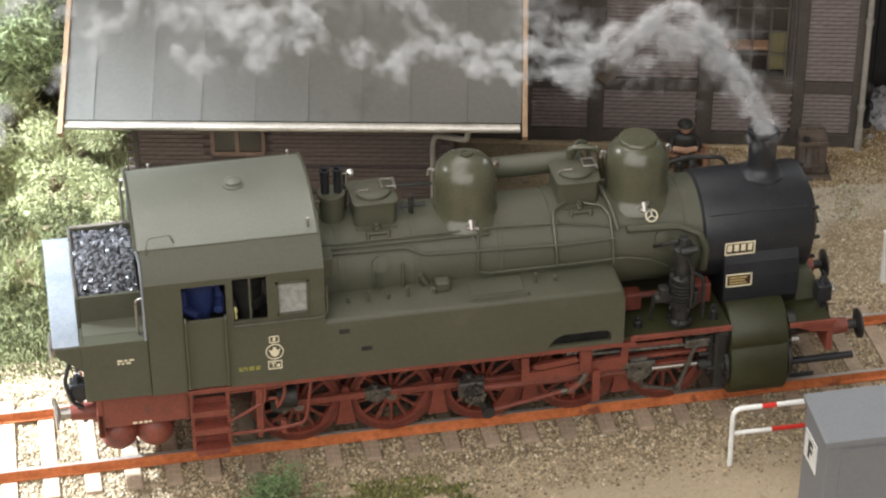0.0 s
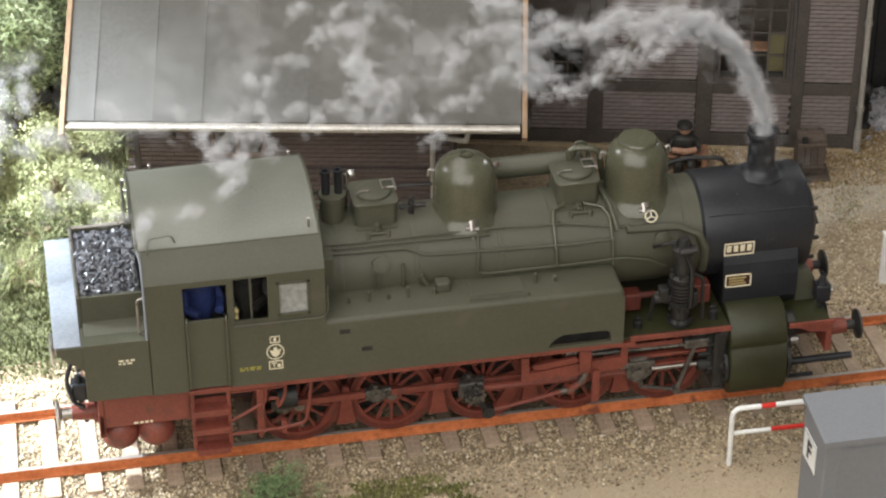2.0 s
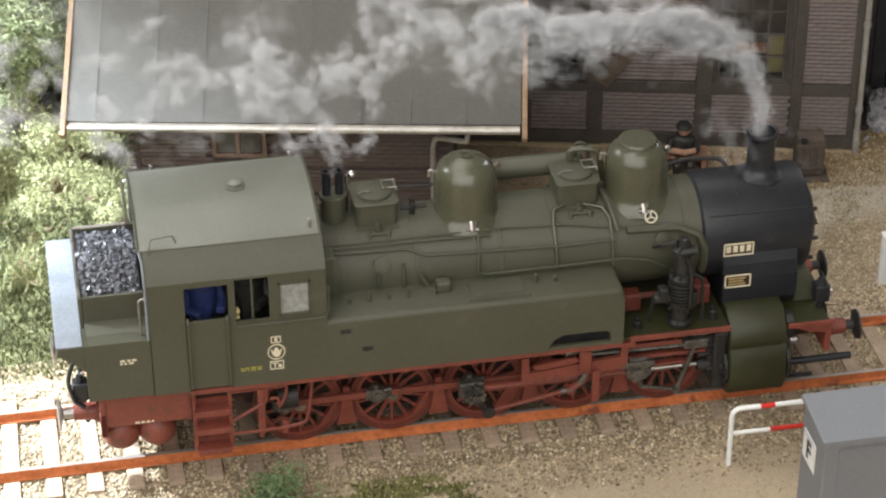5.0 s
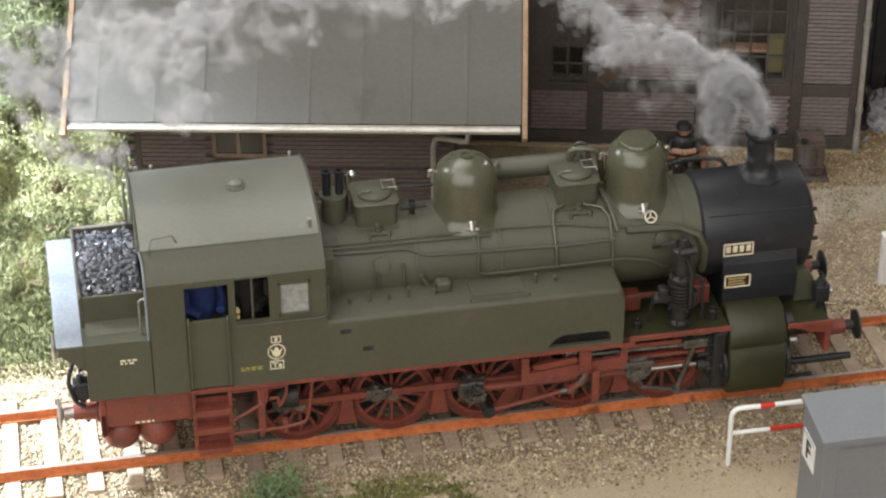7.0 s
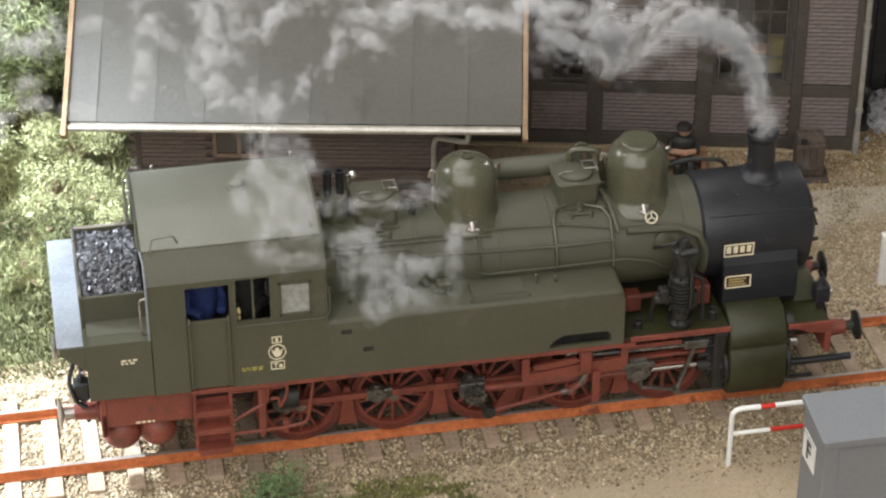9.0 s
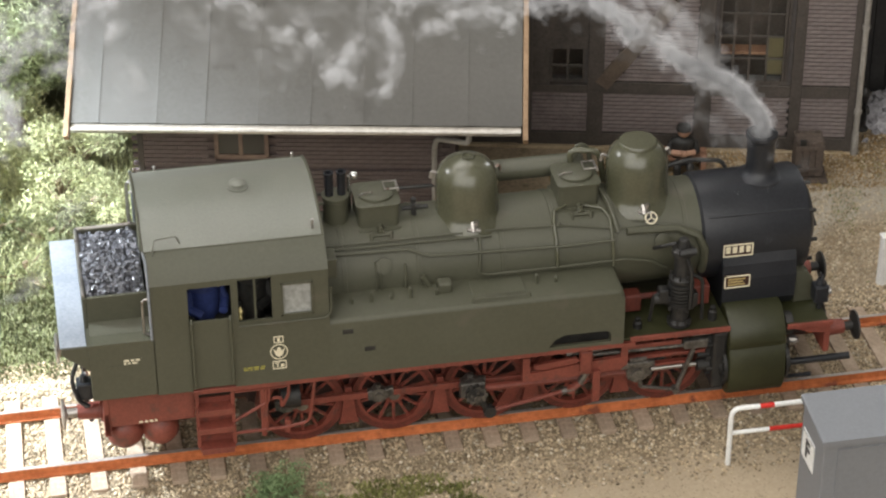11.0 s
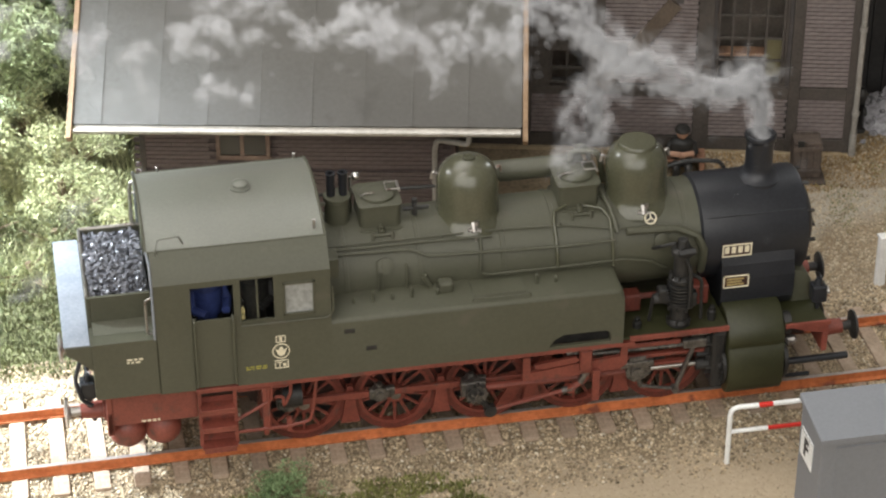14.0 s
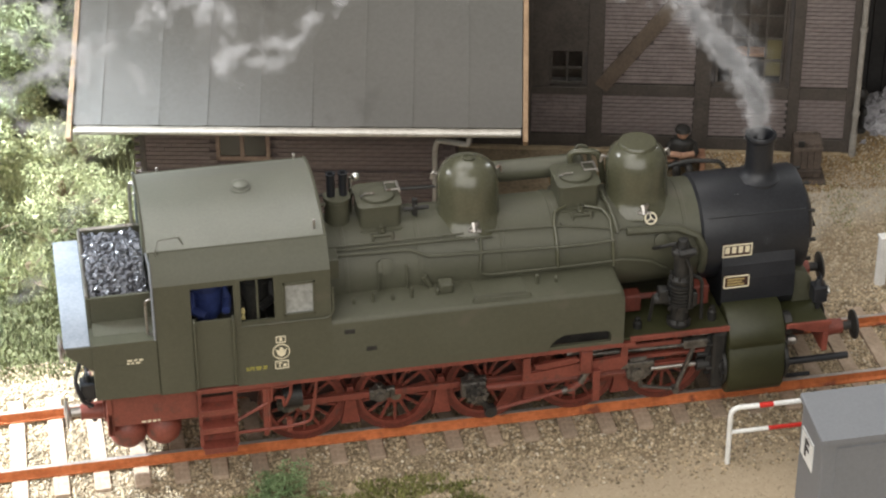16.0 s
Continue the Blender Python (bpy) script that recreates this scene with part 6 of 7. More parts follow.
def blades(name, roots, hmin, hmax, width, material, label, lean=0.5, category="grass"):
    """Thin bent blades of two faces, each rooted at a place."""
    n = len(roots)
    a = rng.uniform(0, 2 * np.pi, n)
    h = rng.uniform(hmin, hmax, n)
    side = np.stack([np.cos(a), np.sin(a), np.zeros(n)], 1) * (width * rng.uniform(0.6, 1.3, n))[:, None]
    b = rng.uniform(0, 2 * np.pi, n)
    bend = np.stack([np.cos(b), np.sin(b), np.zeros(n)], 1) * (h * lean * rng.uniform(0.1, 1.0, n))[:, None]
    up = np.zeros((n, 3))
    up[:, 2] = h
    v = np.stack([roots - side, roots + side, roots + side * 0.7 + up * 0.6 + bend * 0.4, roots - side * 0.7 + up * 0.6 + bend * 0.4, roots + up + bend], 1).reshape(-1, 3)
    k = np.arange(n) * 5
    f = np.concatenate([np.stack([k, k + 1, k + 2], 1), np.stack([k, k + 2, k + 3], 1), np.stack([k + 3, k + 2, k + 4], 1)])
    return tagged(mesh_from(name, v, f, material), label, category, kind="stuff")


tuft = scatter(900, -10.5, -4.4, 4.2, 9.5)
tuft = np.repeat(tuft, 26, 0) + np.concatenate([rng.normal(0, 0.10, (len(tuft) * 26, 2)), np.zeros((len(tuft) * 26, 1))], 1)
blades("long_grass", tuft, 0.15, 0.65, 0.010, STRAW, "pale straw-green long grass on the bank", 0.9)
moss = scatter(46000, -10.5, -4.2, 1.9, 6.8, lambda x, y: noise.noise((x * 0.9, y * 0.9, 7)) > -0.6 and rng.random() < (y - 1.8) * 1.4)
blades("short_grass", moss, 0.03, 0.13, 0.012, MOSS, "olive mossy short grass on the bank", 0.9)
dry = scatter(20000, 3.0, 10.5, 5.2, 7.0, lambda x, y: y > 5.6 - 0.12 * (x - 5) + 0.3 * noise.noise((x * 2, y * 2, 1)))
blades("dry_grass", dry, 0.015, 0.06, 0.009, RUSTGRASS, "short dry brown grass along the wall", 0.9)
weeds = scatter(9000, 5.5, 9.6, 2.2, 6.2, lambda x, y: noise.noise((x * 1.3, y * 1.3, 12)) > 0.16)
blades("yard_weeds", weeds, 0.012, 0.05, 0.008, VERGE, "low greenish weeds in patches on the yard", 0.9)
edge = scatter(9000, -4.0, 0.9, -2.6, -1.75, lambda x, y: noise.noise((x * 1.2, y * 1.5, 3)) > -0.1 - 0.5 * (y < -2.0) + max(0, (x + 1.2) * 0.45))
blades("verge_grass", edge, 0.03, 0.12, 0.012, VERGE, "short green-brown grass on the verge", 0.8)


def foliage(centres, radii, count, leaf, slim):
    """Small leaves scattered in the outer part of lumps, with gaps."""
    vs = []
    for (c, r) in zip(centres, radii):
        n = int(count * r * r)
        d = rng.normal(size=(n, 3))
        d /= np.linalg.norm(d, axis=1)[:, None]
        p = np.array(c) + d * (r * rng.uniform(0.35, 1.08, n) ** 0.6)[:, None] * np.array([1, 1, 0.8])
        s = leaf * rng.uniform(0.5, 1.3, n)
        t = turns(n)
        quad = np.array([[-1, -0.28 * slim, 0], [0.1, -0.4 * slim, 0.1], [1.2, 0, -0.1], [0.1, 0.4 * slim, 0.1]])
        vs.append((np.einsum("nij,vj->nvi", t, quad) * s[:, None, None] + p[:, None, :]).reshape(-1, 3))
    v = np.concatenate(vs)
    return v, np.arange(len(v)).reshape(-1, 4)


def bush(x, y, h, r, lumps, leaf, count, material, label, category="bush", seed=1):
    rnd = random.Random(seed)
    z = ground_height(x, y)
    t = thing("bush" if category == "bush" else "tree", (x, y, z), label, category)
    bm = B()
    tube(bm, [(0, 0, -0.1), (0.05, 0.03, h * 0.35), (0, 0.05, h * 0.7)], 0.05 + 0.02 * h, 8)
    centres, radii = [], []
    for k in range(lumps):
        a, d = rnd.uniform(0, 6.28), rnd.uniform(0, 1) ** 0.6 * r
        zz = h * rnd.uniform(0.25, 1.0) * (1 - 0.35 * d / r)
        c = (d * math.cos(a), d * math.sin(a), zz)
        centres.append(c)
        radii.append(r * rnd.uniform(0.22, 0.42))
        rod(bm, (0, 0, zz * 0.5), c, 0.03, 0.012, n=5)
    part("trunk", bm, TWIG, t)
    v, f = foliage(centres, radii, count, leaf, 0.35 if category == "tree" else 0.7)
    crown = mesh_from("crown", v, f, material)
    crown.parent = t
    return t


bush(-7.4, 9.9, 4.2, 1.9, 44, 0.10, 2600, NEEDLES, "pale green shrubby tree beside the shed", "tree", 1)
bush(-9.0, 7.4, 2.3, 1.4, 34, 0.09, 2600, NEEDLES, "pale green shrubby tree on the bank", "tree", 2)
bush(-6.6, 11.6, 4.6, 2.0, 34, 0.11, 2000, NEEDLES, "pale green shrubby tree behind the shed", "tree", 3)
bush(-9.6, 10.2, 4.4, 2.0, 34, 0.11, 2000, NEEDLES, "pale green shrubby tree on the bank", "tree", 4)
bush(-7.4, 5.6, 1.0, 0.9, 14, 0.05, 1600, MOSS, "low olive bush on the bank", "bush", 5)
bush(-6.0, 6.3, 1.0, 0.8, 14, 0.036, 4200, STRAW, "low straw-green bush on the bank", "bush", 6)
bush(-8.2, 4.6, 0.8, 0.9, 14, 0.045, 1600, MOSS, "low olive bush on the bank", "bush", 7)
bush(-6.7, 4.5, 0.6, 0.8, 14, 0.04, 1800, MOSS, "low olive bush on the bank", "bush", 8)
bush(-5.2, 5.0, 0.6, 0.7, 12, 0.04, 1800, STRAW, "low straw-green bush near the shed", "bush", 9)
bush(-6.2, 5.2, 0.7, 0.9, 22, 0.05, 2600, MOSS, "olive bush beside the shed", "bush", 11)
bush(-8.0, 7.2, 1.3, 1.2, 26, 0.042, 3800, STRAW, "straw-green bush under the trees", "bush", 12)
bush(-5.4, 5.9, 0.9, 0.8, 20, 0.036, 4200, STRAW, "straw-green bush beside the shed wall", "bush", 13)
bush(-5.7, 7.3, 1.1, 0.9, 22, 0.036, 4200, STRAW, "straw-green bush beside the shed", "bush", 14)
bush(-6.5, 8.3, 1.5, 1.1, 26, 0.042, 3800, STRAW, "straw-green bush under the trees", "bush", 15)
bush(-5.1, 8.4, 1.2, 0.8, 22, 0.036, 4200, STRAW, "straw-green bush under the eave of the shed", "bush", 16)
bush(-3.05, -1.88, 0.40, 0.56, 26, 0.028, 5200, FRESH, "small fresh green bush on the verge", "bush", 10)


# ---- the hall that holds the model: table edge, floor, walls and ceiling ----
def hall():
    def slab(name, x0, x1, y0, y1, z0, z1, label):
        bm = box(B(), x0 / K, x1 / K, y0 / K, y1 / K, z0 / K, z1 / K)
        tagged(part(name, bm, HALLWALL), label, name.split("_")[0], kind="structure")
    slab("floor", -4, 4, -4, 4, -1.15, -1.1, "plain grey hall floor under the layout")
    slab("ceiling", -4, 4, -4, 4, 2.2, 2.25, "plain pale hall ceiling")
    slab("wall_north", -4, 4, 4, 4.1, -1.1, 2.2, "plain pale hall wall")
    slab("wall_south", -4, 4, -4.1, -4, -1.1, 2.2, "plain pale hall wall")
    slab("wall_east", 4, 4.1, -4, 4, -1.1, 2.2, "plain pale hall wall")
    slab("wall_west", -4.1, -4, -4, 4, -1.1, 2.2, "plain pale hall wall")


hall()


def layout_table():
    t = thing("layout_table", (0, 7, 0), "plain grey table that carries the model railway", "table")
    part("tabletop", box(B(), -26, 26, -21, 21, -1.1, -0.55, 0.05), HALLWALL, t)
    for x in (-24, 24):
        for y in (-19, 19):
            part("leg", box(B(), x - 1, x + 1, y - 1, y + 1, -35.2, -1.1, 0.1), HALLWALL, t)


layout_table()


# ---- smoke: rigid wisps of fine droplets that leave the chimney and drift off ----
scene.cycles.transparent_max_bounces = 64


def smoke_material(name, density):
    """Thin white vapour: mostly clear, with a little scattering white."""
    m = bpy.data.materials.new(name)
    m.use_nodes = True
    N, L = m.node_tree.nodes, m.node_tree.links
    N.remove(N["Principled BSDF"])
    clear, white, mix = N.new("ShaderNodeBsdfTransparent"), N.new("ShaderNodeBsdfDiffuse"), N.new("ShaderNodeMixShader")
    white.inputs["Color"].default_value = (0.90, 0.90, 0.92, 1)
    up = N.new("ShaderNodeCombineXYZ")
    up.inputs[0].default_value, up.inputs[1].default_value, up.inputs[2].default_value = -0.35, -0.45, 0.82
    L.new(up.outputs[0], white.inputs["Normal"])
    mix.inputs[0].default_value = density
    L.new(clear.outputs[0], mix.inputs[1])
    L.new(white.outputs[0], mix.inputs[2])
    L.new(mix.outputs[0], N["Material Output"].inputs["Surface"])
    return m


SMOKE = smoke_material("thin_white_vapour", 0.026)
HAZE = smoke_material("faint_white_vapour", 0.012)
SHEER = smoke_material("sheer_white_vapour", 0.012)
OCTA_V = np.array([(1, 0, 0), (-1, 0, 0), (0, 1, 0), (0, -1, 0), (0, 0, 1), (0, 0, -1)], float)
OCTA_F = np.array([(0, 2, 4), (2, 1, 4), (1, 3, 4), (3, 0, 4), (2, 0, 5), (1, 2, 5), (3, 1, 5), (0, 3, 5)])


def wisp_mesh(length, spread, count, drop, material):
    """Fine droplets strewn round one curling thread, thinning out from its middle."""
    u = np.clip(rng.normal(0, 0.30, count), -0.9, 0.9)
    ph, fr = rng.uniform(0, 6.28, 2), rng.uniform(2, 5)
    mid = np.stack([spread * np.sin(fr * u + ph[0]), spread * np.cos(fr * 0.8 * u + ph[1]), u * length], 1)
    p = mid + rng.normal(size=(count, 3)) * spread * 0.62
    r = drop * rng.uniform(0.45, 1.3, count)
    v = np.einsum("nij,vj->nvi", turns(count), OCTA_V) * r[:, None, None] * np.array([1, 1, 1.3]) + p[:, None, :]
    f = (OCTA_F[None] + (np.arange(count) * 6)[:, None, None]).reshape(-1, 3)
    ob = mesh_from("smoke_wisp", v.reshape(-1, 3), f, material)
    me = ob.data
    bpy.data.objects.remove(ob)
    return me


THIN = [wisp_mesh(0.44, 0.085, 60, 0.074, SMOKE) for i in range(8)]
VEIL = [wisp_mesh(0.55, 0.11, 60, 0.085, SHEER) for i in range(8)]
SOFT = [wisp_mesh(0.90, 0.30, 60, 0.12, HAZE) for i in range(8)]

# the plume's middle line, second by second: how old the smoke is, and where it then stands along the track and in height
PLUME, SINKING = {}, {"first": {}, "second": {}}


def plume(t, *places):
    a1, x1, z1 = places[-1]
    k = 2.2
    far = (a1 + k, x1 - 2.9 * k, z1 + 0.25 * k)
    full = ((0.0, 4.80, 4.16),) + places + (far, (far[0] + 4, far[1] - 10, far[2] + 3))
    PLUME[t] = np.array(full)


def sinking(which, t, y, *places):
    """A tongue of smoke that falls in front of the boiler, from its leading to its trailing end."""
    SINKING[which][t] = (y, np.array(places))


plume(0, (0.3, 4.47, 5.13), (0.6, 3.85, 5.83), (0.9, 3.18, 6.13), (1.3, 1.98, 5.68), (1.8, 0.43, 5.85), (2.5, -1.74, 7), (3.3, -3.95, 6.86), (3.9, -5.2, 7.35))
plume(0.5, (0.3, 4.22, 4.86), (0.6, 3.37, 5.83), (0.9, 2.47, 6.58), (1.3, 1.61, 6.85), (1.8, 0.09, 6.73), (2.3, -1.45, 4.99), (3, -2.3, 5.09), (3.6, -3.56, 6.55), (4, -5.01, 6.61))
plume(1, (0.3, 4.63, 5.4), (0.55, 4.15, 6.03), (0.9, 3.29, 5.64), (1.2, 2.58, 6), (1.5, 1.89, 5.79), (1.8, 1.12, 5.78), (2.5, -1.79, 4.94), (3, -3.29, 5.3), (3.5, -4.66, 5.92), (4, -5.91, 6.52))
plume(1.5, (0.25, 4.71, 5.59), (0.5, 4.14, 6.23), (0.8, 3.18, 6.13), (1.1, 2.5, 5.92), (1.5, 1.64, 5.43), (1.8, 0.61, 5.35), (2.2, -0.59, 5.29), (3, -3.3, 5.1), (3.6, -5.49, 5.73), (4, -6.64, 3.93))
plume(2, (0.25, 4.45, 5.42), (0.5, 3.78, 6.26), (0.8, 3.18, 6.23), (1.2, 1.97, 5.97), (1.5, 1.03, 5.88), (1.9, 0.01, 5.22), (2.6, -1.77, 5.8), (3.2, -3.23, 6.61), (3.8, -4.83, 5.84))
plume(2.5, (0.25, 4.54, 5.41), (0.5, 3.72, 5.89), (0.8, 2.93, 5.97), (1.1, 2.14, 6.33), (1.5, 1.02, 6.35), (2, -0.25, 6.01), (2.5, -1.44, 5.48), (3, -2.3, 4.9), (3.6, -4.07, 4.81), (4, -5.92, 4.53))
plume(3, (0.25, 4.53, 5.61), (0.5, 3.9, 5.77), (0.8, 3.18, 6.13), (1.2, 2.05, 6.34), (1.6, 0.77, 6.47), (2, -0.25, 6.11), (2.5, -1.61, 5.4), (3.2, -3.49, 4.74), (3.8, -5.59, 4.49))
plume(3.5, (0.25, 4.71, 5.49), (0.5, 4.14, 6.13), (0.8, 3.26, 6.32), (1.2, 2.13, 6.43), (1.6, 0.77, 6.38), (2, -0.33, 6.12), (2.5, -1.42, 6.33), (3, -2.45, 5.39), (3.6, -4.47, 5.04), (4.1, -6.42, 4.49))
plume(4, (0.25, 4.46, 5.23), (0.5, 3.8, 5.97), (0.8, 3.08, 6.43), (1.2, 2.04, 6.53), (1.6, 0.77, 6.38), (2, -0.5, 6.04), (2.4, -1.61, 5.4), (2.9, -2.77, 5.72), (3.4, -3.56, 6.55), (3.9, -4.73, 7.21))
plume(5.2, (0.25, 4.54, 5.41), (0.5, 3.89, 5.97), (0.8, 3.09, 6.24), (1.2, 2.05, 6.25), (1.6, 0.77, 6.19), (2, -0.5, 6.14), (2.4, -1.6, 5.97), (2.9, -2.77, 5.9), (3.4, -3.98, 6.31), (3.9, -5.18, 6.53))
plume(6.5, (0.25, 4.53, 5.51), (0.5, 3.97, 6.15), (0.8, 3.19, 5.94), (1.1, 2.42, 5.64), (1.5, 1.28, 6.04), (1.9, -0.16, 6.38), (2.3, -1.58, 6.44), (2.7, -2.6, 5.98), (3.1, -3.77, 7.03), (3.5, -5.09, 6.71), (4, -6.26, 5.25))
plume(7, (0.25, 4.47, 5.13), (0.5, 3.83, 5.39), (0.8, 3.19, 5.94), (1.1, 2.51, 5.63), (1.5, 1.87, 6.64), (2, 0.59, 7.5), (2.7, -2.37, 7.52), (3.1, -3.93, 7.13), (3.5, -5.01, 6.61), (3.9, -6.23, 5.62))
plume(7.5, (0.25, 4.62, 5.5), (0.5, 4.14, 6.23), (0.8, 3.19, 6.04), (1.1, 2.3, 6.6), (1.6, 1.6, 7.41), (2.2, -0.07, 7.84), (3, -2.92, 7.93), (3.6, -4.96, 7.33), (4, -6.3, 6.56))
plume(8, (0.25, 4.69, 5.2), (0.5, 4.16, 5.84), (0.8, 3.33, 6.59), (1.2, 2.45, 7.14), (1.7, 0.92, 7.47), (2.4, -1.06, 7.84), (3.2, -3.49, 7.81), (3.9, -5.36, 7.28))
plume(8.5, (0.25, 4.54, 5.41), (0.5, 3.87, 6.25), (0.8, 3.18, 6.13), (1.1, 2.32, 5.94), (1.4, 1.78, 6.65), (1.9, -0.16, 6.48), (2.4, -1.56, 7.62), (3.2, -3.49, 7.72), (3.9, -5.32, 7.72))
plume(9, (0.25, 4.58, 5.51), (0.5, 3.97, 6.15), (0.8, 3.17, 6.42), (1.1, 2.42, 5.54), (1.4, 1.88, 6.27), (1.9, 0.34, 6.89), (2.5, -2.09, 6.11), (3.2, -3.95, 6.86), (3.9, -5.35, 7.37))
plume(10.2, (0.25, 4.52, 5.12), (0.5, 3.81, 5.78), (0.8, 3.09, 6.14), (1.1, 2.31, 6.22), (1.5, 1.19, 6.52), (2, -0.25, 6.48), (2.5, -1.92, 6.47), (3.2, -3.94, 6.95), (3.9, -5.6, 7.21))
plume(11.5, (0.25, 4.49, 4.83), (0.5, 3.74, 5.4), (0.8, 3.01, 6.06), (1.1, 2.3, 6.69), (1.5, 1.27, 7.07), (1.9, 0.09, 6.26), (2.4, -1.74, 6.91), (3.2, -3.92, 7.31), (3.9, -5.61, 7.12))
plume(12, (0.25, 4.46, 5.23), (0.5, 3.9, 5.72), (0.8, 2.93, 5.87), (1.1, 2.06, 5.87), (1.4, 1.46, 5.93), (1.7, 0.59, 6.86), (2.2, -1.42, 6.33), (2.5, -2.06, 7.04), (3, -3.53, 7.09), (3.7, -5.37, 7.19))
plume(12.5, (0.25, 4.56, 5.12), (0.5, 3.99, 5.67), (0.8, 3.01, 6.06), (1.1, 2.05, 6.44), (1.4, 1.27, 6.8), (1.8, 0.17, 6.63), (2.2, -0.76, 5.78), (3, -3.2, 7.15), (3.8, -5.35, 7.46))
plume(13, (0.25, 4.38, 5.14), (0.5, 3.63, 5.8), (0.8, 2.75, 6.18), (1.1, 1.71, 6.38), (1.5, 0.77, 6.38), (1.9, -0.25, 6.01), (2.4, -1.74, 6.73), (3, -3.36, 7.26), (3.8, -5.37, 7.19))
plume(13.5, (0.25, 4.32, 4.75), (0.5, 3.39, 5.44), (0.8, 2.58, 5.91), (1.1, 1.62, 6.39), (1.4, 1.02, 6.73), (1.9, -0.75, 6.63), (2.4, -2.4, 6.7), (3, -3.8, 6.66), (3.6, -4.85, 6.59))
plume(14, (0.25, 4.63, 5.4), (0.5, 4.21, 5.06), (0.8, 3.02, 5.77), (1.1, 2.14, 6.05), (1.4, 1.11, 6.53), (1.9, -0.08, 6.65), (2.4, -1.08, 6.85), (3, -3.54, 6.82), (3.6, -4.97, 7.15))
plume(14.5, (0.2, 4.66, 5.01), (0.4, 4.36, 5.53), (0.7, 3.46, 5.82), (1, 2.9, 6.54), (1.4, 1.6, 7.32), (1.7, 0.6, 6.68), (2.1, -0.08, 6), (2.5, -1.58, 6.62), (3, -2.58, 6.45), (3.5, -3.99, 6.13))
plume(15, (0.2, 4.64, 5.31), (0.4, 4.23, 6.12), (0.7, 3.33, 6.68), (1, 2.42, 5.73), (1.2, 2.14, 6.05), (1.6, 0.78, 5.52), (2, -0.42, 5.94), (2.4, -1.42, 6.42), (2.8, -2.4, 6.7), (3.2, -3.41, 6.35), (3.7, -4.35, 5.7))
plume(15.5, (0.2, 4.68, 5.3), (0.4, 4.41, 6.1), (0.6, 4.1, 6.8), (1, 2.87, 7.38), (1.6, 0.76, 6.94), (1.9, 0.09, 6.64), (2.3, -1.08, 6.75), (2.7, -2.72, 7.1), (3, -3.81, 6.48), (3.4, -5.04, 6.33), (3.8, -6.03, 5.98))
plume(16, (0.2, 4.66, 5.01), (0.4, 4.27, 5.54), (0.6, 3.89, 5.97), (0.8, 3.59, 6.56), (1.1, 3.13, 7.26), (1.6, 1.59, 7.77), (2.1, -0.07, 8.02), (2.6, -1.71, 7.81), (3, -2.93, 7.66), (3.5, -4.47, 7.46), (3.9, -5.37, 7.19))
sinking('first', 6.75, 0, (4.78, 4.3), (4.77, 4.35), (4.77, 4.4), (4.77, 4.45), (4.76, 4.5))
sinking('first', 7.1, -0.7, (3.6, 4.54), (3.48, 5.14), (3.54, 5.61), (3.78, 5.87), (4.15, 5.55))
sinking('first', 7.5, -1.5, (2.81, 3.62), (2.34, 4.47), (2.05, 5.46), (2.09, 6.67), (2.4, 7.18))
sinking('first', 8, -1.9, (1.79, 2.69), (0.99, 3.5), (1.3, 4.83), (1.11, 5.89), (1.66, 6.83))
sinking('first', 8.5, -1.9, (0.66, 3.04), (-0.19, 3.55), (-0.61, 4.48), (-1.1, 5.39), (-1.33, 5.7))
sinking('first', 9, -1.9, (-0.95, 3.25), (-1.94, 3.97), (-2.42, 4.51), (-2.8, 5.12), (-3.08, 6.08))
sinking('first', 10, -1.9, (-4.56, 3.91), (-5.3, 4.67), (-5.66, 5.18), (-5.98, 5.96), (-6.28, 6.89))
sinking('first', 11, -1.9, (-7.75, 5.25), (-8.14, 5.76), (-8.39, 6.24), (-8.63, 6.71), (-8.8, 7.59))
sinking('second', 13.2, 0, (4.75, 4.3), (4.75, 4.35), (4.74, 4.4), (4.74, 4.5))
sinking('second', 13.6, -0.8, (3.1, 5.24), (3.16, 5.61), (3.33, 5.78), (3.51, 5.67))
sinking('second', 14, -1.5, (1.39, 5.01), (1.58, 5.61), (1.69, 6.16), (1.93, 6.68))
sinking('second', 14.5, -1.8, (0.16, 4.52), (-0.13, 4.65), (-0.01, 5.11), (0.4, 5.16))
sinking('second', 15, -1.9, (-1.35, 4.48), (-1.51, 4.78), (-1.26, 5.13), (-0.93, 5.28))
sinking('second', 15.5, -1.9, (-3.48, 6.04), (-3.78, 6.34), (-3.61, 6.59), (-3.29, 6.65))
sinking('second', 16, -1.9, (-7.5, 7.37), (-7.77, 7.65), (-8.05, 7.77), (-8.32, 7.88))
TIMES = np.array(sorted(PLUME))


def middle(t, age):
    """The plume's middle line at a moment, for smoke of that age."""
    t = min(max(t, 0.0), 16.0)
    i = int(min(max(np.searchsorted(TIMES, t) - 1, 0), len(TIMES) - 2))
    k = (t - TIMES[i]) / (TIMES[i + 1] - TIMES[i])
    out = []
    for key in (TIMES[i], TIMES[i + 1]):
        p = PLUME[key]
        out.append(np.array([np.interp(age, p[:, 0], p[:, 1]), np.interp(age, p[:, 0], p[:, 2])]))
    return out[0] * (1 - k) + out[1] * k


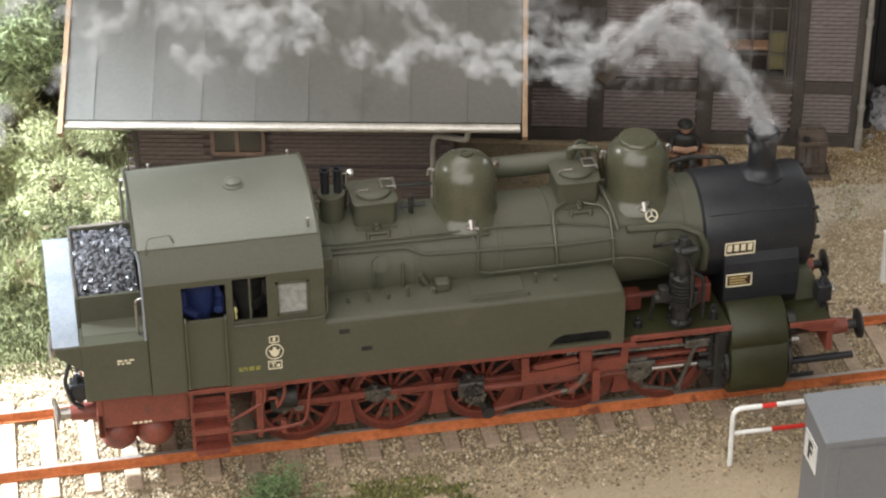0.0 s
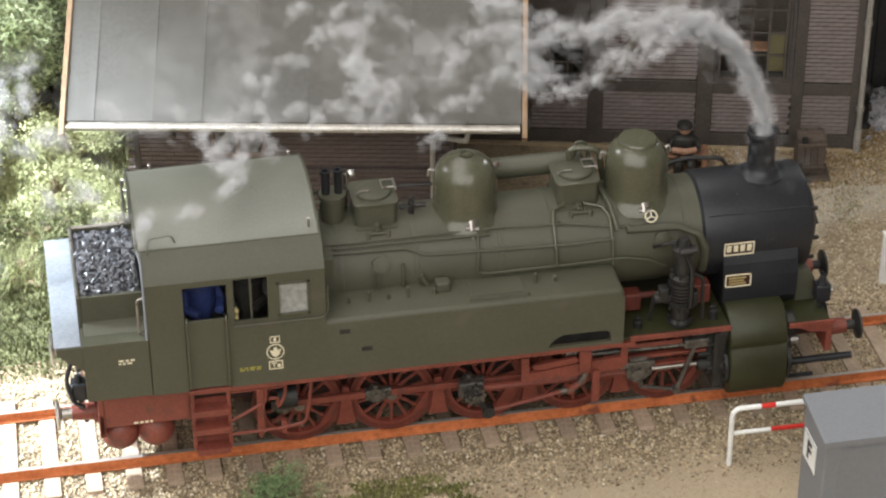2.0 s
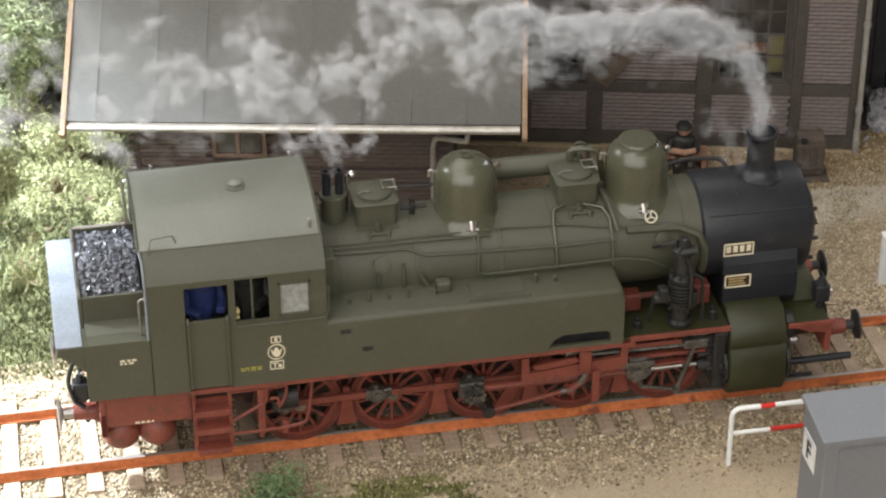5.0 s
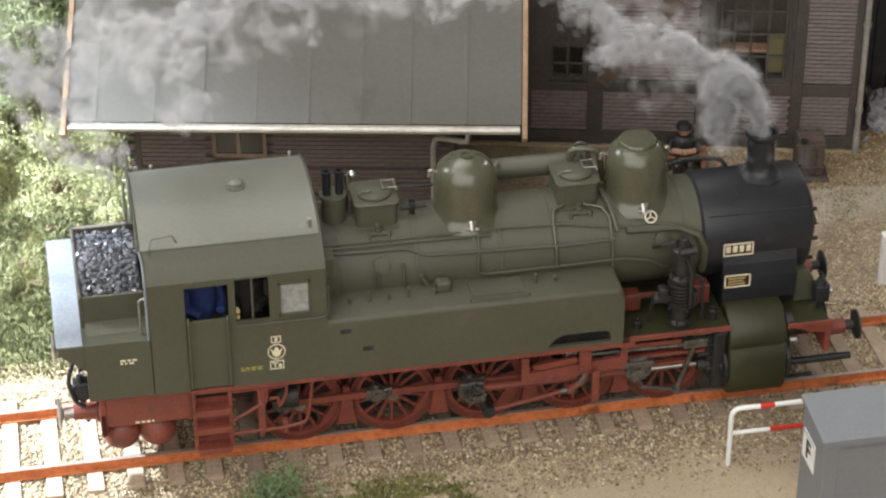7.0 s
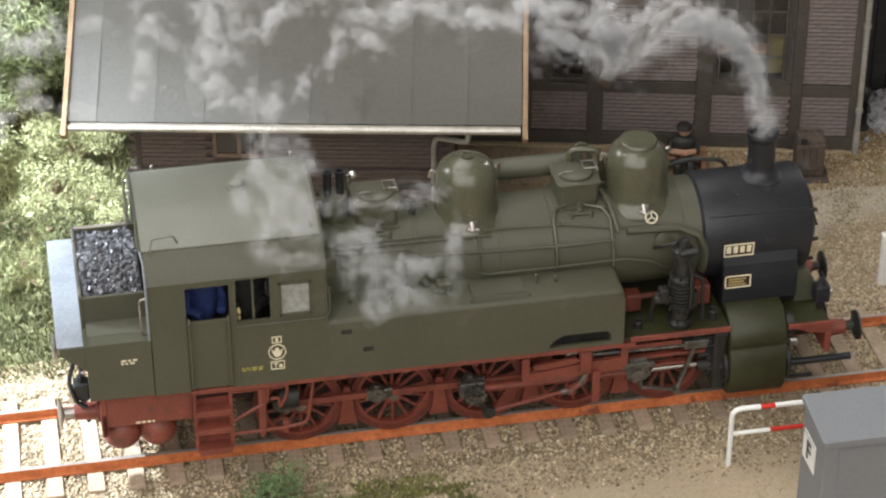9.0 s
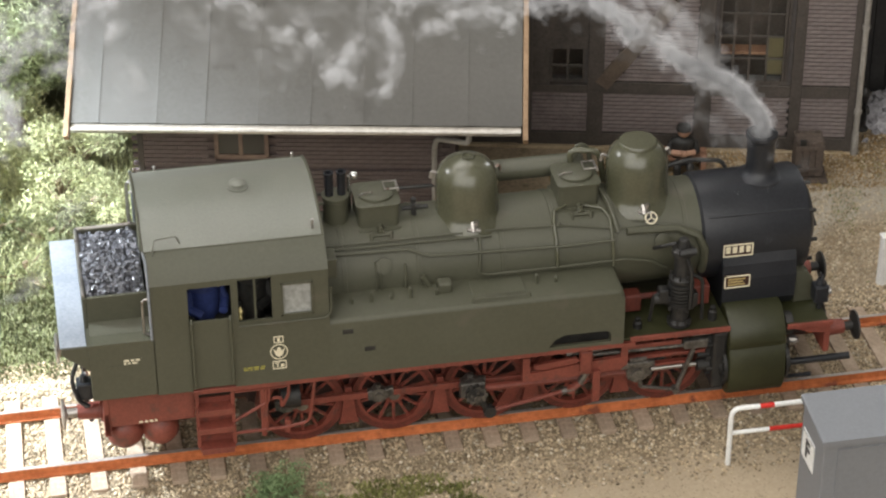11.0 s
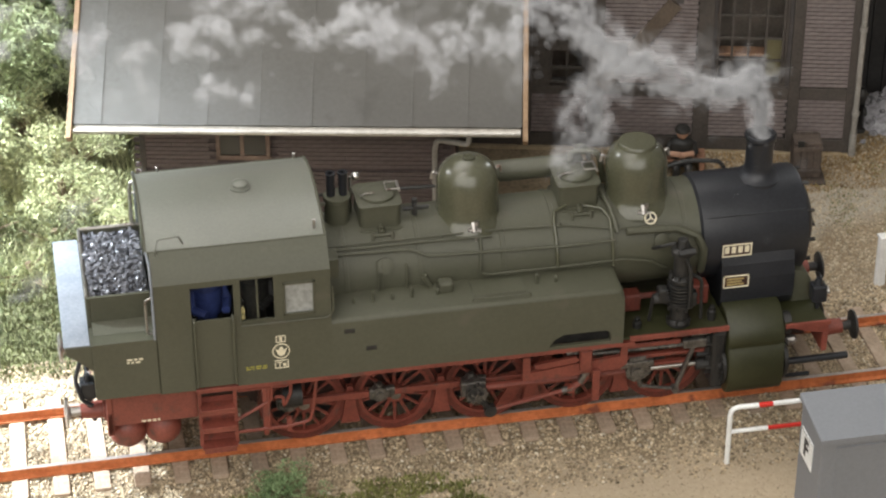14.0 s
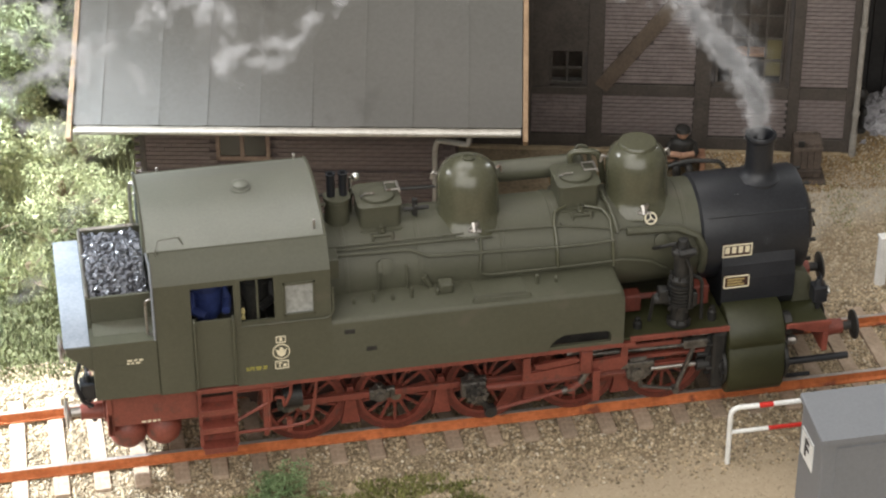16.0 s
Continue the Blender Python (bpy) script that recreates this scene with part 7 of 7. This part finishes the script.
def drift(t, te, k, soft):
    """Where the smoke of thread k, sent out at te, stands at t, in full-size metres."""
    age = max(0.0, t - te)
    x, z = middle(t, age)
    wide = 0.07 + 0.58 * min(age, 1.3) + 0.62 * max(0.0, age - 1.3)
    wide *= min(1.0, 0.35 + 1.6 * age)
    n = [noise.noise((te * 1.5 + 13.7 * k, 3.1 * q + 0.35 * age, 1.9 * k)) + 0.22 * noise.noise((te * 3.6 + 5.1 * k, 2.7 * q, 0.8 * age)) for q in range(3)]
    loose = [0.34 * noise.noise((te * 41.3 + 11.1 * k, 5.3 * q, 7.7)) for q in range(3)]
    x += wide * (1.1 * n[0] + loose[0])
    z += wide * (1.05 * n[2] + loose[2])
    y = wide * (1.2 * n[1] + loose[1])
    if k >= 2 and not soft and not 3.1 < te < 4.5:
        z += 1.15 * max(0.0, age - 0.75) ** 1.25
        y += 0.4 * max(0.0, age - 0.75)
    if soft:
        z += 0.25 * max(0.0, age - 1.0)
    low = 4.62 if -5.3 < x < -1.9 else 3.4
    return Vector((x, y, max(z, low + 0.15 * n[1])))


def tongue(which, t, u, k):
    """The same for a sinking tongue; u goes from its leading to its trailing end."""
    keys = sorted(SINKING[which])
    t = min(max(t, keys[0]), keys[-1])
    i = int(min(max(np.searchsorted(keys, t) - 1, 0), len(keys) - 2))
    w = (t - keys[i]) / (keys[i + 1] - keys[i])
    here = []
    for key in (keys[i], keys[i + 1]):
        y, p = SINKING[which][key]
        g = np.linspace(0, 1, len(p))
        here.append(np.array([np.interp(u, g, p[:, 0]), y, np.interp(u, g, p[:, 1])]))
    p = here[0] * (1 - w) + here[1] * w
    wide = 0.08 + 0.80 * min(1.3, t - keys[0]) + 1.5 * max(0.0, t - keys[0] - (1.9 if which == "first" else 1.2))
    n = [noise.noise((u * 3.2 + 13.7 * k, 3.1 * q + 0.4 * t, 1.9 * k)) + 0.15 * noise.noise((u * 9 + 5 * k, 2.7 * q, k)) for q in range(3)]
    return Vector(p) + Vector((n[0], 0.5 * n[1], n[2])) * wide


def wisp(meshes, rnd):
    ob = new("smoke_wisp", meshes[rnd.randrange(8)])
    return tagged(ob, "thin white wisp of smoke drifting from the chimney", "smoke", "smoke of the engine", "stuff")


def wisps():
    rnd = random.Random(11)
    out = []
    n, te = 0, -4.4
    while te < 15.9:
        for k in range(5):
            if (n + k) % 2 and k > 2:
                continue
            if k and noise.noise((te * 1.4 + 7.3 * k, 0.6, 2.2)) < -0.26:
                continue
            out.append((wisp(THIN if k < 3 else VEIL, rnd), te + 0.012 * k + rnd.uniform(0, 0.02), k, False))
        if 3.1 < te < 4.5:
            out += [(wisp(THIN, rnd), te + rnd.uniform(0, 0.06), k, False) for k in (0, 1, 0, 1, 9, 10)]
        if n % 3 == 0:
            out.append((wisp(SOFT, rnd), te, 6 + n % 2, True))
        te += 0.062
        n += 1
    return out


WISPS = wisps()


def along(a, b, at):
    d = a - b
    turn = d.normalized().to_track_quat("Z", "Y").to_matrix().to_4x4() if d.length > 1e-4 else Matrix()
    return Matrix.Translation(pt(*at)) @ turn


def motions():
    rest = Matrix.Translation(pt(4.8, 0, 2.7))
    for ob, te, k, soft in WISPS:
        rows = []
        hold = te - 0.2 if not soft else te + 0.2
        if hold > 0.05:
            rows.append((0.0, rest))
            if hold > 0.15:
                rows.append((hold, rest))
        ages = (0.4, 0.7, 1.0, 1.5, 2.0, 2.5, 3.0, 3.5, 4.2, 5.5, 7.0) if soft else (0.0, 0.15, 0.3, 0.45, 0.6, 0.8, 1.0, 1.25, 1.5, 2.0, 2.5, 3.0, 3.5, 4.2, 5.5, 7.0)
        times = [round(te + a, 2) for a in ages if te + a > max(0.0, hold) + 0.05 and te + a < 15.97]
        if not rows:
            times = [0.0] + times
        for t in times + [16.0]:
            if rows and frame(t) <= frame(rows[-1][0]):
                continue
            p = drift(t, te, k, soft)
            if t - te < 0.1:
                rows.append((t, Matrix.Translation(pt(*p))))
            else:
                rows.append((t, along(drift(t, te - 0.08, k, soft), drift(t, te + 0.08, k, soft), p)))
        walk(ob, rows)
    rnd = random.Random(23)
    for which, many, threads in (("first", 13, 4), ("second", 7, 3)):
        keys = sorted(SINKING[which])
        for i in range(many * threads):
            u, k = (i // threads + rnd.uniform(0, 0.8)) / many, i % threads
            ob = wisp(VEIL, rnd)
            rows = [(0.0, rest), (keys[0] - 0.3, rest)]
            for t in keys[:1] + [a + (b - a) * q for a, b in zip(keys, keys[1:]) for q in (0.5, 1.0)]:
                rows.append((t, along(tongue(which, t, max(0, u - 0.06), k), tongue(which, t, min(1, u + 0.06), k), tongue(which, t, u, k))))
            if keys[-1] < 16:
                rows.append((16.0, rows[-1][1]))
            walk(ob, rows)


motions()
